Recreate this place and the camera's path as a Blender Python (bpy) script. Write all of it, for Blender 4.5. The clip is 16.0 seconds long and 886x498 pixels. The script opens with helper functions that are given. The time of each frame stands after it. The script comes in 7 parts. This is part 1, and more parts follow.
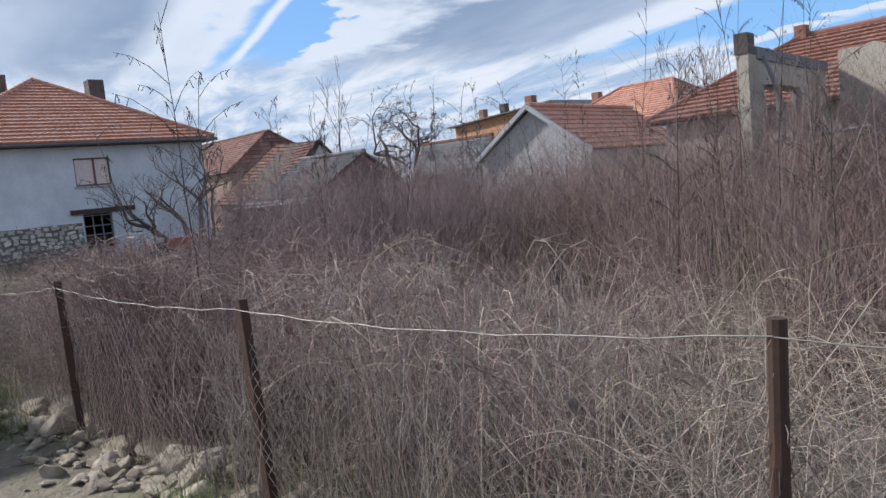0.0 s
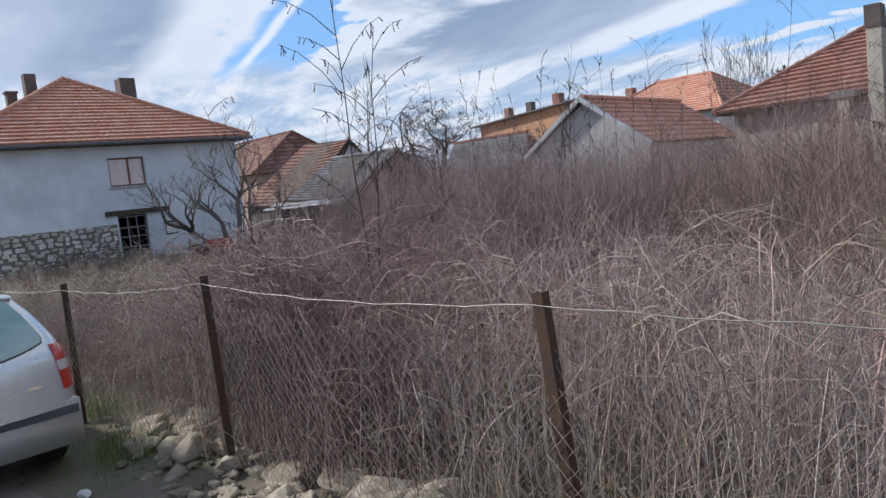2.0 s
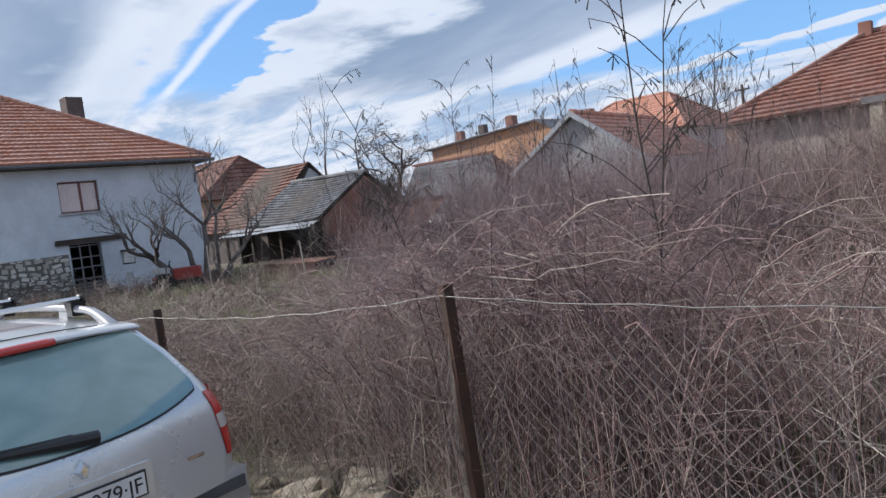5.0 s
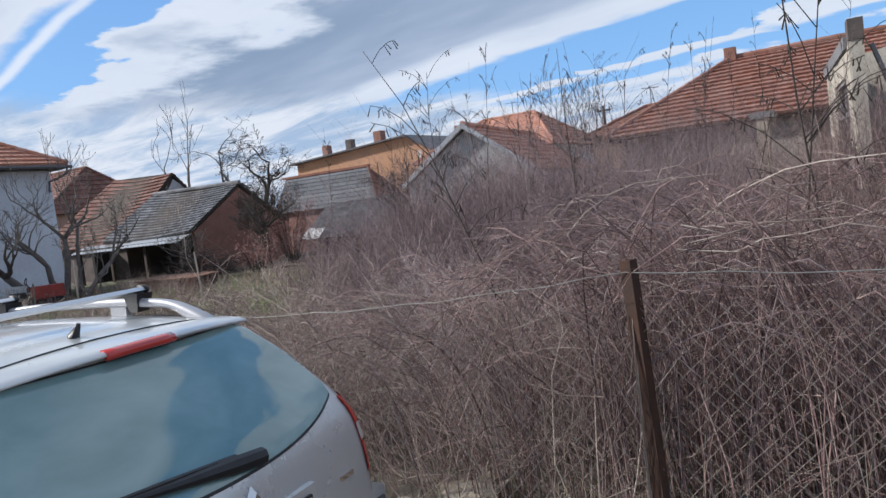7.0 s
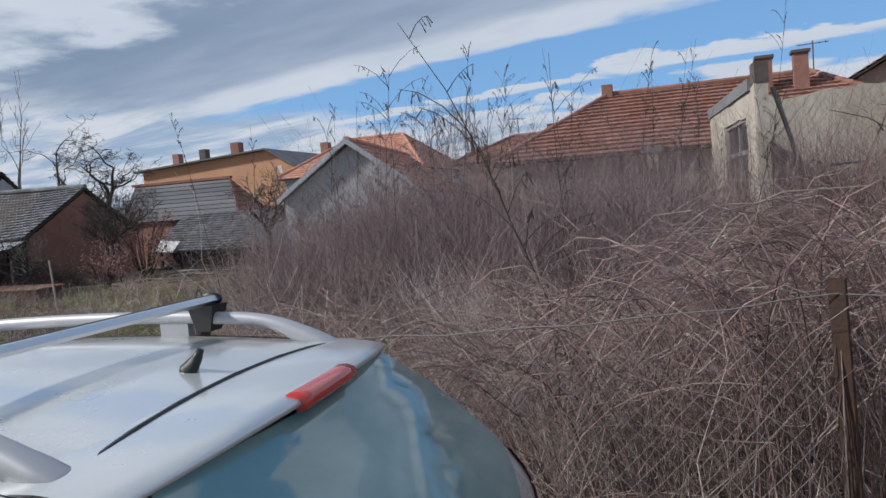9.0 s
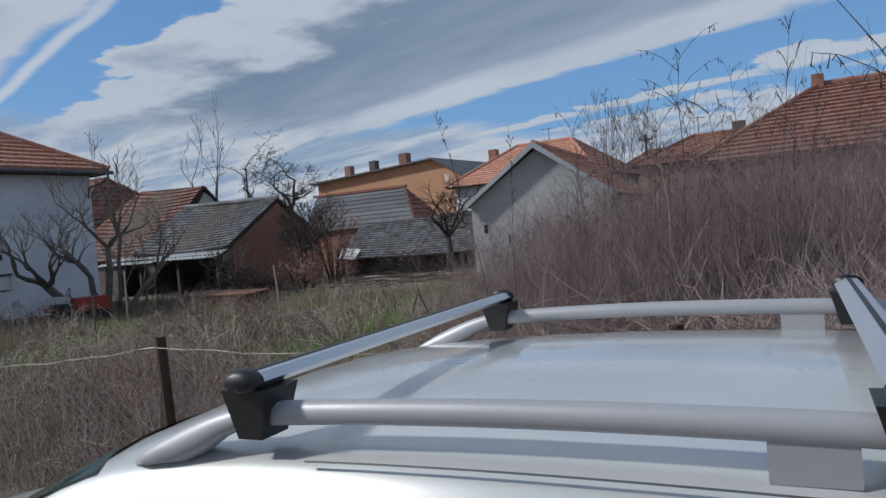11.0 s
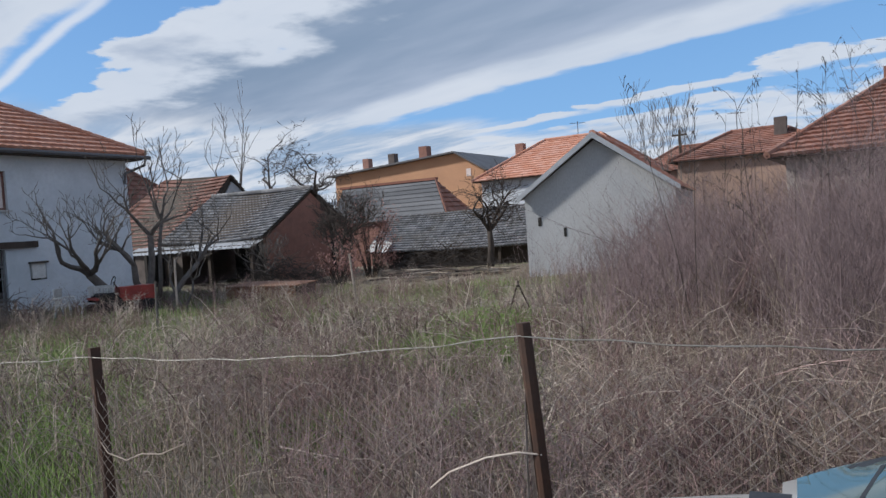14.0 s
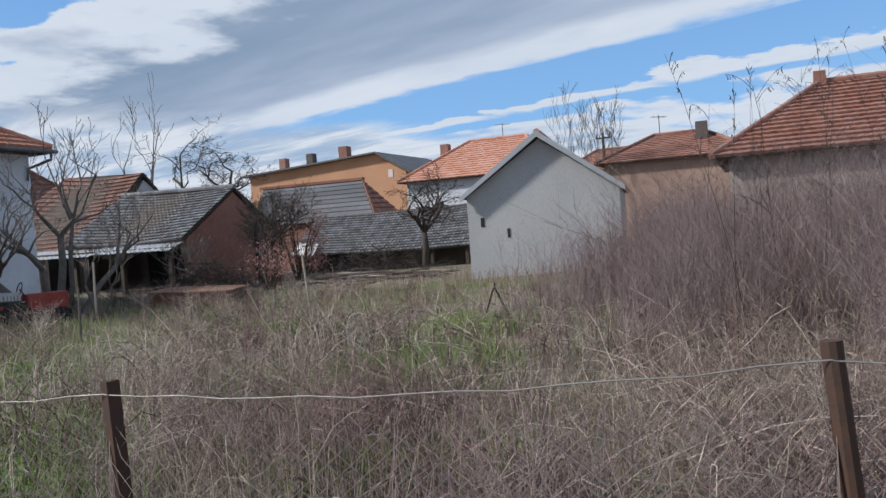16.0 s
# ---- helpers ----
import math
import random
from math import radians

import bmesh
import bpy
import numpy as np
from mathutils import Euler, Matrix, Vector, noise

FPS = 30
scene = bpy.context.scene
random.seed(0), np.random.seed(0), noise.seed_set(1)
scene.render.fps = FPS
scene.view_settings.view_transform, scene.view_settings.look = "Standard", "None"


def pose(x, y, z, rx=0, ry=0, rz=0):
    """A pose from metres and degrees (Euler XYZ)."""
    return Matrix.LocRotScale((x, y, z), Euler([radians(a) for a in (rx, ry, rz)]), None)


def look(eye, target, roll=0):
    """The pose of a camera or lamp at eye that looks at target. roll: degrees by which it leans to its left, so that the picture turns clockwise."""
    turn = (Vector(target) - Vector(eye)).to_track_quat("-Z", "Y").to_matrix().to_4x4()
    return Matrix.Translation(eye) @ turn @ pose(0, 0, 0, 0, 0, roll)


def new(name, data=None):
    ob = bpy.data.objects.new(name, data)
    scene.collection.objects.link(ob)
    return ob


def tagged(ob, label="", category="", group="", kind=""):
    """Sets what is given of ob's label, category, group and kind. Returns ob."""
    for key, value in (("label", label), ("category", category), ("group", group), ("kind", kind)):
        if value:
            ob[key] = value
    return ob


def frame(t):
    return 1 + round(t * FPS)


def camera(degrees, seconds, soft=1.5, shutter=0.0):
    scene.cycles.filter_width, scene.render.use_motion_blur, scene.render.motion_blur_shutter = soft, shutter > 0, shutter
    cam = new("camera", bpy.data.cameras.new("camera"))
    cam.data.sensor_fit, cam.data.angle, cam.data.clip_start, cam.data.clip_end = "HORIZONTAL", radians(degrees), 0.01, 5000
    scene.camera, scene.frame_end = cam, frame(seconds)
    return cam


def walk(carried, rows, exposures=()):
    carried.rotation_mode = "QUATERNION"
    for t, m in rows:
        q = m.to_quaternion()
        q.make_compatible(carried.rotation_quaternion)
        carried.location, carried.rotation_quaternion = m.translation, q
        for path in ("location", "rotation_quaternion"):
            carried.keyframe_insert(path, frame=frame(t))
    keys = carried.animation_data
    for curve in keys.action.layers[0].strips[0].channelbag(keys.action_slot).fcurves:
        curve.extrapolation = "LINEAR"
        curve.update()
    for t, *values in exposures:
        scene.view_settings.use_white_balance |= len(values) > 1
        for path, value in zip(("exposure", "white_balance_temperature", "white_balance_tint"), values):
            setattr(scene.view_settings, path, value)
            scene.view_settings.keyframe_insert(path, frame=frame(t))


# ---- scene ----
cam = camera(62.4, 16.0)
PATH = [
    (0, (-0.005, 0.91, 1.968), (-1.484, 2.243, 1.78), -5.7),
    (0.5, (-0.391, 0.763, 1.96), (-1.885, 2.08, 1.782), -5.8),
    (1, (-0.902, 0.633, 1.951), (-2.404, 1.942, 1.772), -6.2),
    (1.5, (-1.344, 0.618, 1.926), (-2.845, 1.927, 1.745), -6.3),
    (2, (-1.845, 0.509, 1.897), (-3.341, 1.824, 1.719), -6.2),
    (2.5, (-2.259, 0.412, 1.91), (-3.744, 1.74, 1.732), -6.0),
    (3, (-2.752, 0.387, 1.893), (-4.219, 1.735, 1.725), -6.1),
    (3.5, (-3.179, 0.283, 1.866), (-4.631, 1.649, 1.702), -6.3),
    (4, (-3.598, 0.165, 1.849), (-5.031, 1.55, 1.687), -6.4),
    (4.5, (-3.962, 0.097, 1.848), (-5.377, 1.503, 1.706), -6.8),
    (7, (-5.827, -0.521, 1.782), (-6.868, 1.182, 1.656), -7.0),
    (7.5, (-6.17, -0.475, 1.784), (-7.163, 1.256, 1.652), -7.2),
    (8, (-6.548, -0.44, 1.767), (-7.276, 1.417, 1.619), -5.1),
    (8.5, (-6.952, -0.362, 1.767), (-7.585, 1.53, 1.627), -4.0),
    (9, (-7.283, -0.356, 1.785), (-7.94, 1.531, 1.68), -4.1),
    (9.5, (-7.619, -0.407, 1.786), (-8.284, 1.477, 1.698), -4.0),
    (10, (-8.016, -0.465, 1.793), (-8.768, 1.387, 1.72), -4.1),
    (10.2, (-8.17, -0.451, 1.774), (-8.997, 1.368, 1.707), -4.2),
    (12.3, (-9.555, -0.679, 1.775), (-10.645, 0.997, 1.736), -5.2),
    (12.5, (-9.721, -0.705, 1.755), (-10.813, 0.97, 1.716), -5.1),
    (13, (-10.115, -0.758, 1.764), (-11.216, 0.91, 1.695), -4.9),
    (13.5, (-10.443, -0.703, 1.754), (-11.536, 0.97, 1.693), -4.5),
    (14, (-10.801, -0.638, 1.741), (-11.815, 1.084, 1.682), -4.0),
    (14.5, (-11.121, -0.57, 1.771), (-12.0, 1.225, 1.7), -3.7),
    (15, (-11.46, -0.415, 1.769), (-12.249, 1.421, 1.69), -3.3),
    (15.5, (-11.8, -0.317, 1.753), (-12.58, 1.523, 1.679), -3.4),
    (16, (-12.226, -0.248, 1.738), (-13.017, 1.587, 1.67), -4.0),
]
walk(cam, [(t, look(eye, target, roll)) for t, eye, target, roll in PATH], [(0, 0.54, 6050, 11.5), (4.5, 0.54, 6050, 11.5), (7.0, 0.47, 6050, 11), (8.5, 0.34, 6080, 10.5), (9.0, 0.18, 6100, 10), (10.2, -0.07, 5950, 9), (12.5, -0.20, 6000, 9), (13.3, 0.10, 6050, 9.5), (14.5, 0.30, 6100, 10.5), (16, 0.34, 6100, 10)])

# ---- light ----
SUN_AZ, SUN_EL = radians(208), radians(36)   # azimuth from +X counter-clockwise
world = bpy.data.worlds.new("sky")
scene.world = world
world.use_nodes = True


def sky_nodes():
    nt = world.node_tree
    nt.nodes.clear()
    N, L = nt.nodes.new, nt.links.new

    def mth(op, a, b=None, c=None, clamp=False):
        n = N("ShaderNodeMath")
        n.operation, n.use_clamp = op, clamp
        for i, v in enumerate((a, b, c)):
            if v is None:
                continue
            if isinstance(v, (int, float)):
                n.inputs[i].default_value = v
            else:
                L(v, n.inputs[i])
        return n.outputs[0]

    def smooth(v, lo, hi):
        n = N("ShaderNodeMapRange")
        n.interpolation_type = "SMOOTHSTEP"
        L(v, n.inputs[0])
        n.inputs[1].default_value, n.inputs[2].default_value = lo, hi
        return n.outputs[0]

    def blend(f, a, b):
        n = N("ShaderNodeMix")
        n.data_type = "RGBA"
        for s, v in ((0, f), (6, a), (7, b)):
            if isinstance(v, tuple):
                n.inputs[s].default_value = (*v, 1)
            else:
                L(v, n.inputs[s])
        return n.outputs[2]

    sky = N("ShaderNodeTexSky")
    sky.sky_type, sky.sun_disc = "NISHITA", False
    sky.sun_elevation, sky.sun_rotation = SUN_EL, radians(90) - SUN_AZ
    co = N("ShaderNodeTexCoord").outputs["Generated"]
    sep = N("ShaderNodeSeparateXYZ")
    L(co, sep.inputs[0])
    dx, dy, dz = sep.outputs
    zz = mth("ADD", mth("MAXIMUM", dz, 0.0), 0.06)
    px, py = mth("DIVIDE", dx, zz), mth("DIVIDE", dy, zz)
    # cloud streets run along u, bands are told apart by v
    ca, sa = math.cos(BAND), math.sin(BAND)
    u = mth("ADD", mth("MULTIPLY", px, ca), mth("MULTIPLY", py, sa))
    v = mth("SUBTRACT", mth("MULTIPLY", py, ca), mth("MULTIPLY", px, sa))
    flat = N("ShaderNodeCombineXYZ")
    L(mth("MULTIPLY", u, 0.38), flat.inputs[0])
    L(v, flat.inputs[1])

    def nz(scale, detail, rough, seed, dist=0.0):
        n = N("ShaderNodeTexNoise")
        n.noise_dimensions = "3D"
        off = N("ShaderNodeVectorMath")
        off.operation = "ADD"
        L(flat.outputs[0], off.inputs[0])
        off.inputs[1].default_value = (seed, seed * 0.7, seed)
        L(off.outputs[0], n.inputs["Vector"])
        n.inputs["Scale"].default_value, n.inputs["Detail"].default_value = scale, detail
        n.inputs["Roughness"].default_value, n.inputs["Distortion"].default_value = rough, dist
        return n.outputs["Fac"]

    big, fine = nz(0.7, 5, 0.5, 3.1), nz(2.2, 6, 0.55, 8.4, 0.3)
    rnd3 = N("ShaderNodeCombineXYZ")
    L(px, rnd3.inputs[0]), L(py, rnd3.inputs[1])
    puff = N("ShaderNodeTexNoise")
    L(rnd3.outputs[0], puff.inputs["Vector"])
    puff.inputs["Scale"].default_value, puff.inputs["Detail"].default_value, puff.inputs["Roughness"].default_value = 1.7, 8, 0.52
    puff = puff.outputs["Fac"]
    wv = mth("ADD", v, mth("MULTIPLY", mth("SUBTRACT", big, 0.5), 0.65))
    wv = mth("ADD", wv, mth("MULTIPLY", mth("SUBTRACT", puff, 0.5), 0.85))
    wv = mth("ADD", wv, mth("MULTIPLY", mth("SUBTRACT", fine, 0.5), 0.26))
    ramp = N("ShaderNodeValToRGB")
    L(mth("DIVIDE", mth("ADD", wv, 4.0), 12.0, clamp=True), ramp.inputs[0])
    els = ramp.color_ramp.elements
    for k, (pos, dens) in enumerate(BANDS):
        e = els[k] if k < 2 else els.new((pos + 4) / 12)
        e.position, e.color = (pos + 4) / 12, (dens, dens, dens, 1)
    dens = mth("ADD", ramp.outputs[0], mth("MULTIPLY", mth("SUBTRACT", puff, 0.5), 0.95))
    cover = smooth(dens, 0.27, 0.42)
    core = smooth(dens, 0.50, 0.78)
    white = blend(fine, (4.6, 5.15, 5.9), (6.3, 6.5, 6.8))
    grey = blend(smooth(nz(1.1, 5, 0.5, 5.7), 0.3, 0.7), (2.1, 2.75, 3.7), (4.0, 4.5, 5.4))
    cloud = blend(core, white, grey)
    blue = blend(smooth(dz, 0.0, 0.5), (2.2, 4.3, 7.2), (1.2, 2.9, 6.0))
    blue = blend(smooth(dz, -1.0, 3.0), blue, sky.outputs[0])
    out = blend(cover, blue, cloud)
    # bright bank low over the roofs
    side = smooth(mth("ADD", mth("MULTIPLY", dx, -1.0), mth("MULTIPLY", dy, -0.15)), -0.15, 0.75)
    rim = mth("SUBTRACT", mth("ADD", 0.09, mth("MULTIPLY", side, 0.075)), dz)
    rim = mth("ADD", rim, mth("MULTIPLY", mth("SUBTRACT", nz(1.6, 7, 0.6, 1.3), 0.5), 0.09))
    out = blend(smooth(rim, -0.02, 0.022), out, blend(smooth(nz(2.3, 8, 0.62, 9.9, 0.4), 0.36, 0.60), (3.1, 4.0, 5.2), (6.0, 6.2, 6.5)))
    # an old vapour trail
    off = mth("ABSOLUTE", mth("SUBTRACT", mth("ADD", v, mth("MULTIPLY", mth("SUBTRACT", puff, 0.5), 0.10)), 0.985))
    trail = mth("MULTIPLY", smooth(off, 0.045, 0.006), mth("MULTIPLY", smooth(u, -4.25, -3.95), smooth(u, -1.2, -2.9)))
    out = blend(mth("MULTIPLY", trail, 0.85), out, (6.4, 6.6, 6.9))
    bg = N("ShaderNodeBackground")
    L(out, bg.inputs[0])
    bg.inputs[1].default_value = SKY_POWER
    o = N("ShaderNodeOutputWorld")
    L(bg.outputs[0], o.inputs[0])


BAND = radians(346)
BANDS = [(-4.0, 0.70), (-0.4, 0.85), (0.35, 0.78), (0.62, 0.46), (0.80, 0.50), (0.96, 0.22), (1.06, 0.06), (1.24, 0.10), (1.36, 0.47), (1.62, 0.52), (1.95, 0.84), (2.65, 0.92), (2.95, 0.52), (3.2, 0.42), (3.38, 0.10), (3.9, 0.04), (4.03, 0.46), (4.2, 0.42), (4.36, 0.06), (4.6, 0.34), (4.9, 0.40), (7.9, 0.50)]
SKY_POWER = 0.095
sky_nodes()
sun = new("sun", bpy.data.lights.new("sun", "SUN"))
sun.data.energy, sun.data.angle, sun.data.color = 3.8, radians(4), (1.0, 0.93, 0.83)
sun.matrix_world = look((0, 0, 0), (-math.cos(SUN_AZ) * math.cos(SUN_EL), -math.sin(SUN_AZ) * math.cos(SUN_EL), -math.sin(SUN_EL)))
scene.view_settings.exposure = 0.0

# ---- materials ----


def mat(name, col, col2=None, rough=0.8, metal=0.0, scale=3.0, fine=40.0, bump=0.3, stretch=(1, 1, 1), stain=None, island=0.0, coat=0.0, dist=0.02, amount=0.5, obj=True):
    """Two-scale noise between two colours, with relief; island: spread of brightness from piece to piece."""
    m = bpy.data.materials.new(name)
    m.use_nodes = True
    nt = m.node_tree
    N, L = nt.nodes.new, nt.links.new
    b = nt.nodes["Principled BSDF"]
    b.inputs["Roughness"].default_value, b.inputs["Metallic"].default_value = rough, metal
    b.inputs["Coat Weight"].default_value = coat
    b.inputs["Coat Roughness"].default_value = 0.08
    co = N("ShaderNodeTexCoord").outputs["Object"]
    mp = N("ShaderNodeMapping")
    L(co, mp.inputs[0])
    mp.inputs["Scale"].default_value = stretch

    def nz(s, d=6):
        n = N("ShaderNodeTexNoise")
        L(mp.outputs[0], n.inputs["Vector"])
        n.inputs["Scale"].default_value, n.inputs["Detail"].default_value, n.inputs["Roughness"].default_value = s, d, 0.62
        return n.outputs["Fac"]

    def mix(f, a, c):
        n = N("ShaderNodeMix")
        n.data_type = "RGBA"
        for s, v in ((0, f), (6, a), (7, c)):
            if isinstance(v, tuple):
                n.inputs[s].default_value = (*v, 1)
            elif isinstance(v, float):
                n.inputs[s].default_value = v
            else:
                L(v, n.inputs[s])
        return n.outputs[2]

    def rng(v, lo, hi, a=0.0, c=1.0):
        n = N("ShaderNodeMapRange")
        L(v, n.inputs[0])
        for i, k in enumerate((lo, hi, a, c)):
            n.inputs[i + 1].default_value = k
        return n.outputs[0]

    col2 = col2 or tuple(c * 0.7 for c in col)
    large, small = nz(scale), nz(fine, 4)
    c = mix(rng(large, 0.35, 0.65), col, col2)
    c = mix(rng(small, 0.3, 0.7, 0.0, amount), c, tuple(k * 0.62 for k in col2))
    if stain:
        c = mix(rng(nz(scale * 0.43, 8), 0.52, 0.68, 0.0, 0.85), c, stain)
    if island:
        rnd = N("ShaderNodeNewGeometry").outputs["Random Per Island"]
        oi = N("ShaderNodeObjectInfo").outputs["Random"]
        add = N("ShaderNodeMath")
        add.operation = "ADD"
        L(rnd, add.inputs[0]), L(oi, add.inputs[1])
        fr = N("ShaderNodeMath")
        fr.operation = "FRACT"
        L(add.outputs[0], fr.inputs[0])
        hsv = N("ShaderNodeHueSaturation")
        L(c, hsv.inputs["Color"])
        L(rng(fr.outputs[0], 0, 1, 1 - island, 1 + island), hsv.inputs["Value"])
        L(rng(fr.outputs[0], 0, 1, 1.12, 0.88), hsv.inputs["Saturation"])
        c = hsv.outputs[0]
    L(c, b.inputs["Base Color"])
    if bump:
        bp = N("ShaderNodeBump")
        bp.inputs["Strength"].default_value, bp.inputs["Distance"].default_value = bump, dist
        L(small, bp.inputs["Height"])
        L(bp.outputs[0], b.inputs["Normal"])
    L(rng(large, 0.3, 0.7, max(0.02, rough - 0.06), min(1, rough + 0.06)), b.inputs["Roughness"])
    return m


def glass(name, tint, rough=0.02, alpha=0.25, streak_tint=None):
    """Tinted sheet: sharp reflection over a dark see-through body; the last argument lays a second, paler tint in
    streaks.
    """
    m = bpy.data.materials.new(name)
    m.use_nodes = True
    nt = m.node_tree
    b = nt.nodes["Principled BSDF"]
    b.inputs["Base Color"].default_value = (*tint, 1)
    b.inputs["Roughness"].default_value = rough
    b.inputs["Alpha"].default_value = 1 - alpha
    b.inputs["IOR"].default_value = 1.9
    b.inputs["Coat Weight"].default_value = 0.15
    b.inputs["Coat Roughness"].default_value = 0.05
    if streak_tint:
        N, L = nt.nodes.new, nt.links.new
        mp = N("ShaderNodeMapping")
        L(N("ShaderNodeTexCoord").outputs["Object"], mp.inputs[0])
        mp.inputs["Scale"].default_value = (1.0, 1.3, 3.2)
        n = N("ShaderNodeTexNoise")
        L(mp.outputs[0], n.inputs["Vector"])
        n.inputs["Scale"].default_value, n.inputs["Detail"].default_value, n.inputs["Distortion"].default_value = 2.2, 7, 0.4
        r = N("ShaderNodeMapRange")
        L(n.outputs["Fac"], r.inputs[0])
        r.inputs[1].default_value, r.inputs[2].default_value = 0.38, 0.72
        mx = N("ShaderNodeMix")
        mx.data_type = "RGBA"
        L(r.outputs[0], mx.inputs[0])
        mx.inputs[6].default_value, mx.inputs[7].default_value = (*tint, 1), (*streak_tint, 1)
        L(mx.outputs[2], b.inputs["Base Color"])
    return m


GROUND = mat("dead_grass_soil", (0.24, 0.205, 0.16), (0.145, 0.125, 0.095), 0.95, scale=0.5, fine=14, bump=0.9, dist=0.05, stain=(0.12, 0.15, 0.055))
DIRT = mat("gravel_dirt", (0.30, 0.26, 0.235), (0.19, 0.16, 0.145), 0.95, scale=1.4, fine=30, bump=0.8, dist=0.03)
PLASTER = mat("grey_render", (0.68, 0.72, 0.775), (0.53, 0.57, 0.62), 0.92, scale=0.7, fine=9, bump=0.2, amount=0.22, stain=(0.45, 0.50, 0.54))
TANRENDER = mat("tan_render", (0.46, 0.415, 0.38), (0.35, 0.315, 0.29), 0.93, scale=0.7, fine=22, bump=0.4, stain=(0.27, 0.235, 0.21))
WHITEWASH = mat("whitewash", (0.50, 0.51, 0.525), (0.41, 0.42, 0.435), 0.92, scale=0.8, fine=25, bump=0.3, stain=(0.42, 0.42, 0.42), stretch=(1, 1, 0.4))
OCHRE = mat("orange_render", (0.59, 0.33, 0.19), (0.51, 0.285, 0.17), 0.9, scale=0.5, fine=20, bump=0.2)
PINK = mat("faded_pink_render", (0.44, 0.30, 0.235), (0.37, 0.255, 0.2), 0.9, scale=0.5, fine=20, bump=0.2)
BEIGE = mat("old_beige_plaster", (0.55, 0.51, 0.44), (0.40, 0.36, 0.30), 0.95, scale=0.9, fine=18, bump=0.6, stain=(0.24, 0.20, 0.15), stretch=(1, 1, 0.45))
STONE = mat("pale_field_stone", (0.74, 0.71, 0.65), (0.56, 0.53, 0.47), 0.93, scale=3, fine=26, bump=0.8, island=0.3)
RUBBLE = mat("pale_limestone_rubble", (0.55, 0.49, 0.395), (0.38, 0.32, 0.25), 0.95, scale=4, fine=34, bump=0.9, island=0.25, stain=(0.22, 0.17, 0.11))
MORTAR = mat("mortar", (0.26, 0.25, 0.23), None, 0.95, scale=3, fine=30, bump=0.5)
BRICK = mat("old_red_brick", (0.36, 0.19, 0.15), (0.27, 0.145, 0.115), 0.92, scale=2.5, fine=30, bump=0.6, island=0.2)
BRICKDARK = mat("dark_brick", (0.15, 0.12, 0.11), (0.10, 0.085, 0.08), 0.93, scale=2.5, fine=30, bump=0.6)
TILE = mat("orange_clay_tile", (0.56, 0.29, 0.205), (0.49, 0.245, 0.175), 0.85, scale=0.6, fine=20, bump=0.3, island=0.07)
TILEOLD = mat("weathered_clay_tile", (0.33, 0.16, 0.118), (0.25, 0.122, 0.094), 0.9, scale=1.2, fine=18, bump=0.4, island=0.13, stain=(0.16, 0.09, 0.07))
# Weathered tile darkened: the dimmer light on these slopes is put into the colour.
TILEBARN = mat("dimmed_clay_tile", (0.26, 0.125, 0.097), (0.175, 0.092, 0.074), 0.92, scale=1.4, fine=18, bump=0.4, island=0.22, stain=(0.12, 0.085, 0.07))
BOARDROOF = mat("dark_weathered_boards", (0.165, 0.172, 0.188), (0.115, 0.12, 0.132), 0.9, scale=1.2, fine=22, bump=0.5, stretch=(0.2, 1, 1), island=0.18)
SLATE = mat("grey_weathered_tile", (0.245, 0.248, 0.255), (0.15, 0.152, 0.165), 0.88, scale=1.4, fine=18, bump=0.4, island=0.35, stain=(0.12, 0.11, 0.10))
GREYWOOD = mat("weathered_grey_boards", (0.25, 0.25, 0.26), (0.17, 0.17, 0.18), 0.9, scale=1.2, fine=22, bump=0.5, stretch=(1, 0.2, 1), island=0.2)
TIN = mat("pale_sheet_metal", (0.55, 0.57, 0.60), (0.42, 0.44, 0.47), 0.5, metal=0.4, scale=1.5, fine=20, bump=0.1)
DARKTIN = mat("dark_sheet_roof", (0.13, 0.13, 0.14), None, 0.6, scale=1, fine=15, bump=0.2)
DARKWOOD = mat("dark_timber", (0.075, 0.055, 0.042), (0.05, 0.038, 0.03), 0.85, scale=3, fine=30, bump=0.4, stretch=(1, 1, 0.3))
# Near-black: stands in for the shade inside the shed, rooms and openings.
INSIDE = mat("interior_shade", (0.03, 0.027, 0.025), None, 0.95, bump=0.2)
REDWOOD = mat("dull_red_frame", (0.22, 0.10, 0.085), None, 0.7, scale=4, fine=40, bump=0.2)
WINDOWCOVER = mat("pale_window_cover", (0.80, 0.70, 0.68), (0.7, 0.6, 0.58), 0.9, scale=5, fine=30, bump=0.2, stretch=(1, 1, 0.1))
RUST = mat("rusted_steel", (0.048, 0.03, 0.024), (0.085, 0.043, 0.028), 0.8, metal=0.2, scale=9, fine=70, bump=0.5, dist=0.004)
WIRE = mat("galvanised_wire", (0.40, 0.39, 0.37), (0.28, 0.26, 0.23), 0.5, metal=0.6, scale=9, fine=50, bump=0.0)
MESHWIRE = mat("rusty_mesh_wire", (0.34, 0.30, 0.275), (0.22, 0.18, 0.16), 0.7, metal=0.2, scale=6, fine=40, bump=0.0)
RAIL = mat("matte_silver_rail", (0.42, 0.425, 0.45), (0.37, 0.375, 0.40), 0.5, metal=0.3, scale=3, fine=90, bump=0.02, amount=0.15)
PAINT = mat("silver_car_paint", (0.66, 0.675, 0.67), (0.60, 0.615, 0.61), 0.30, metal=0.42, scale=1.5, fine=180, bump=0.0, coat=0.8, amount=0.12)
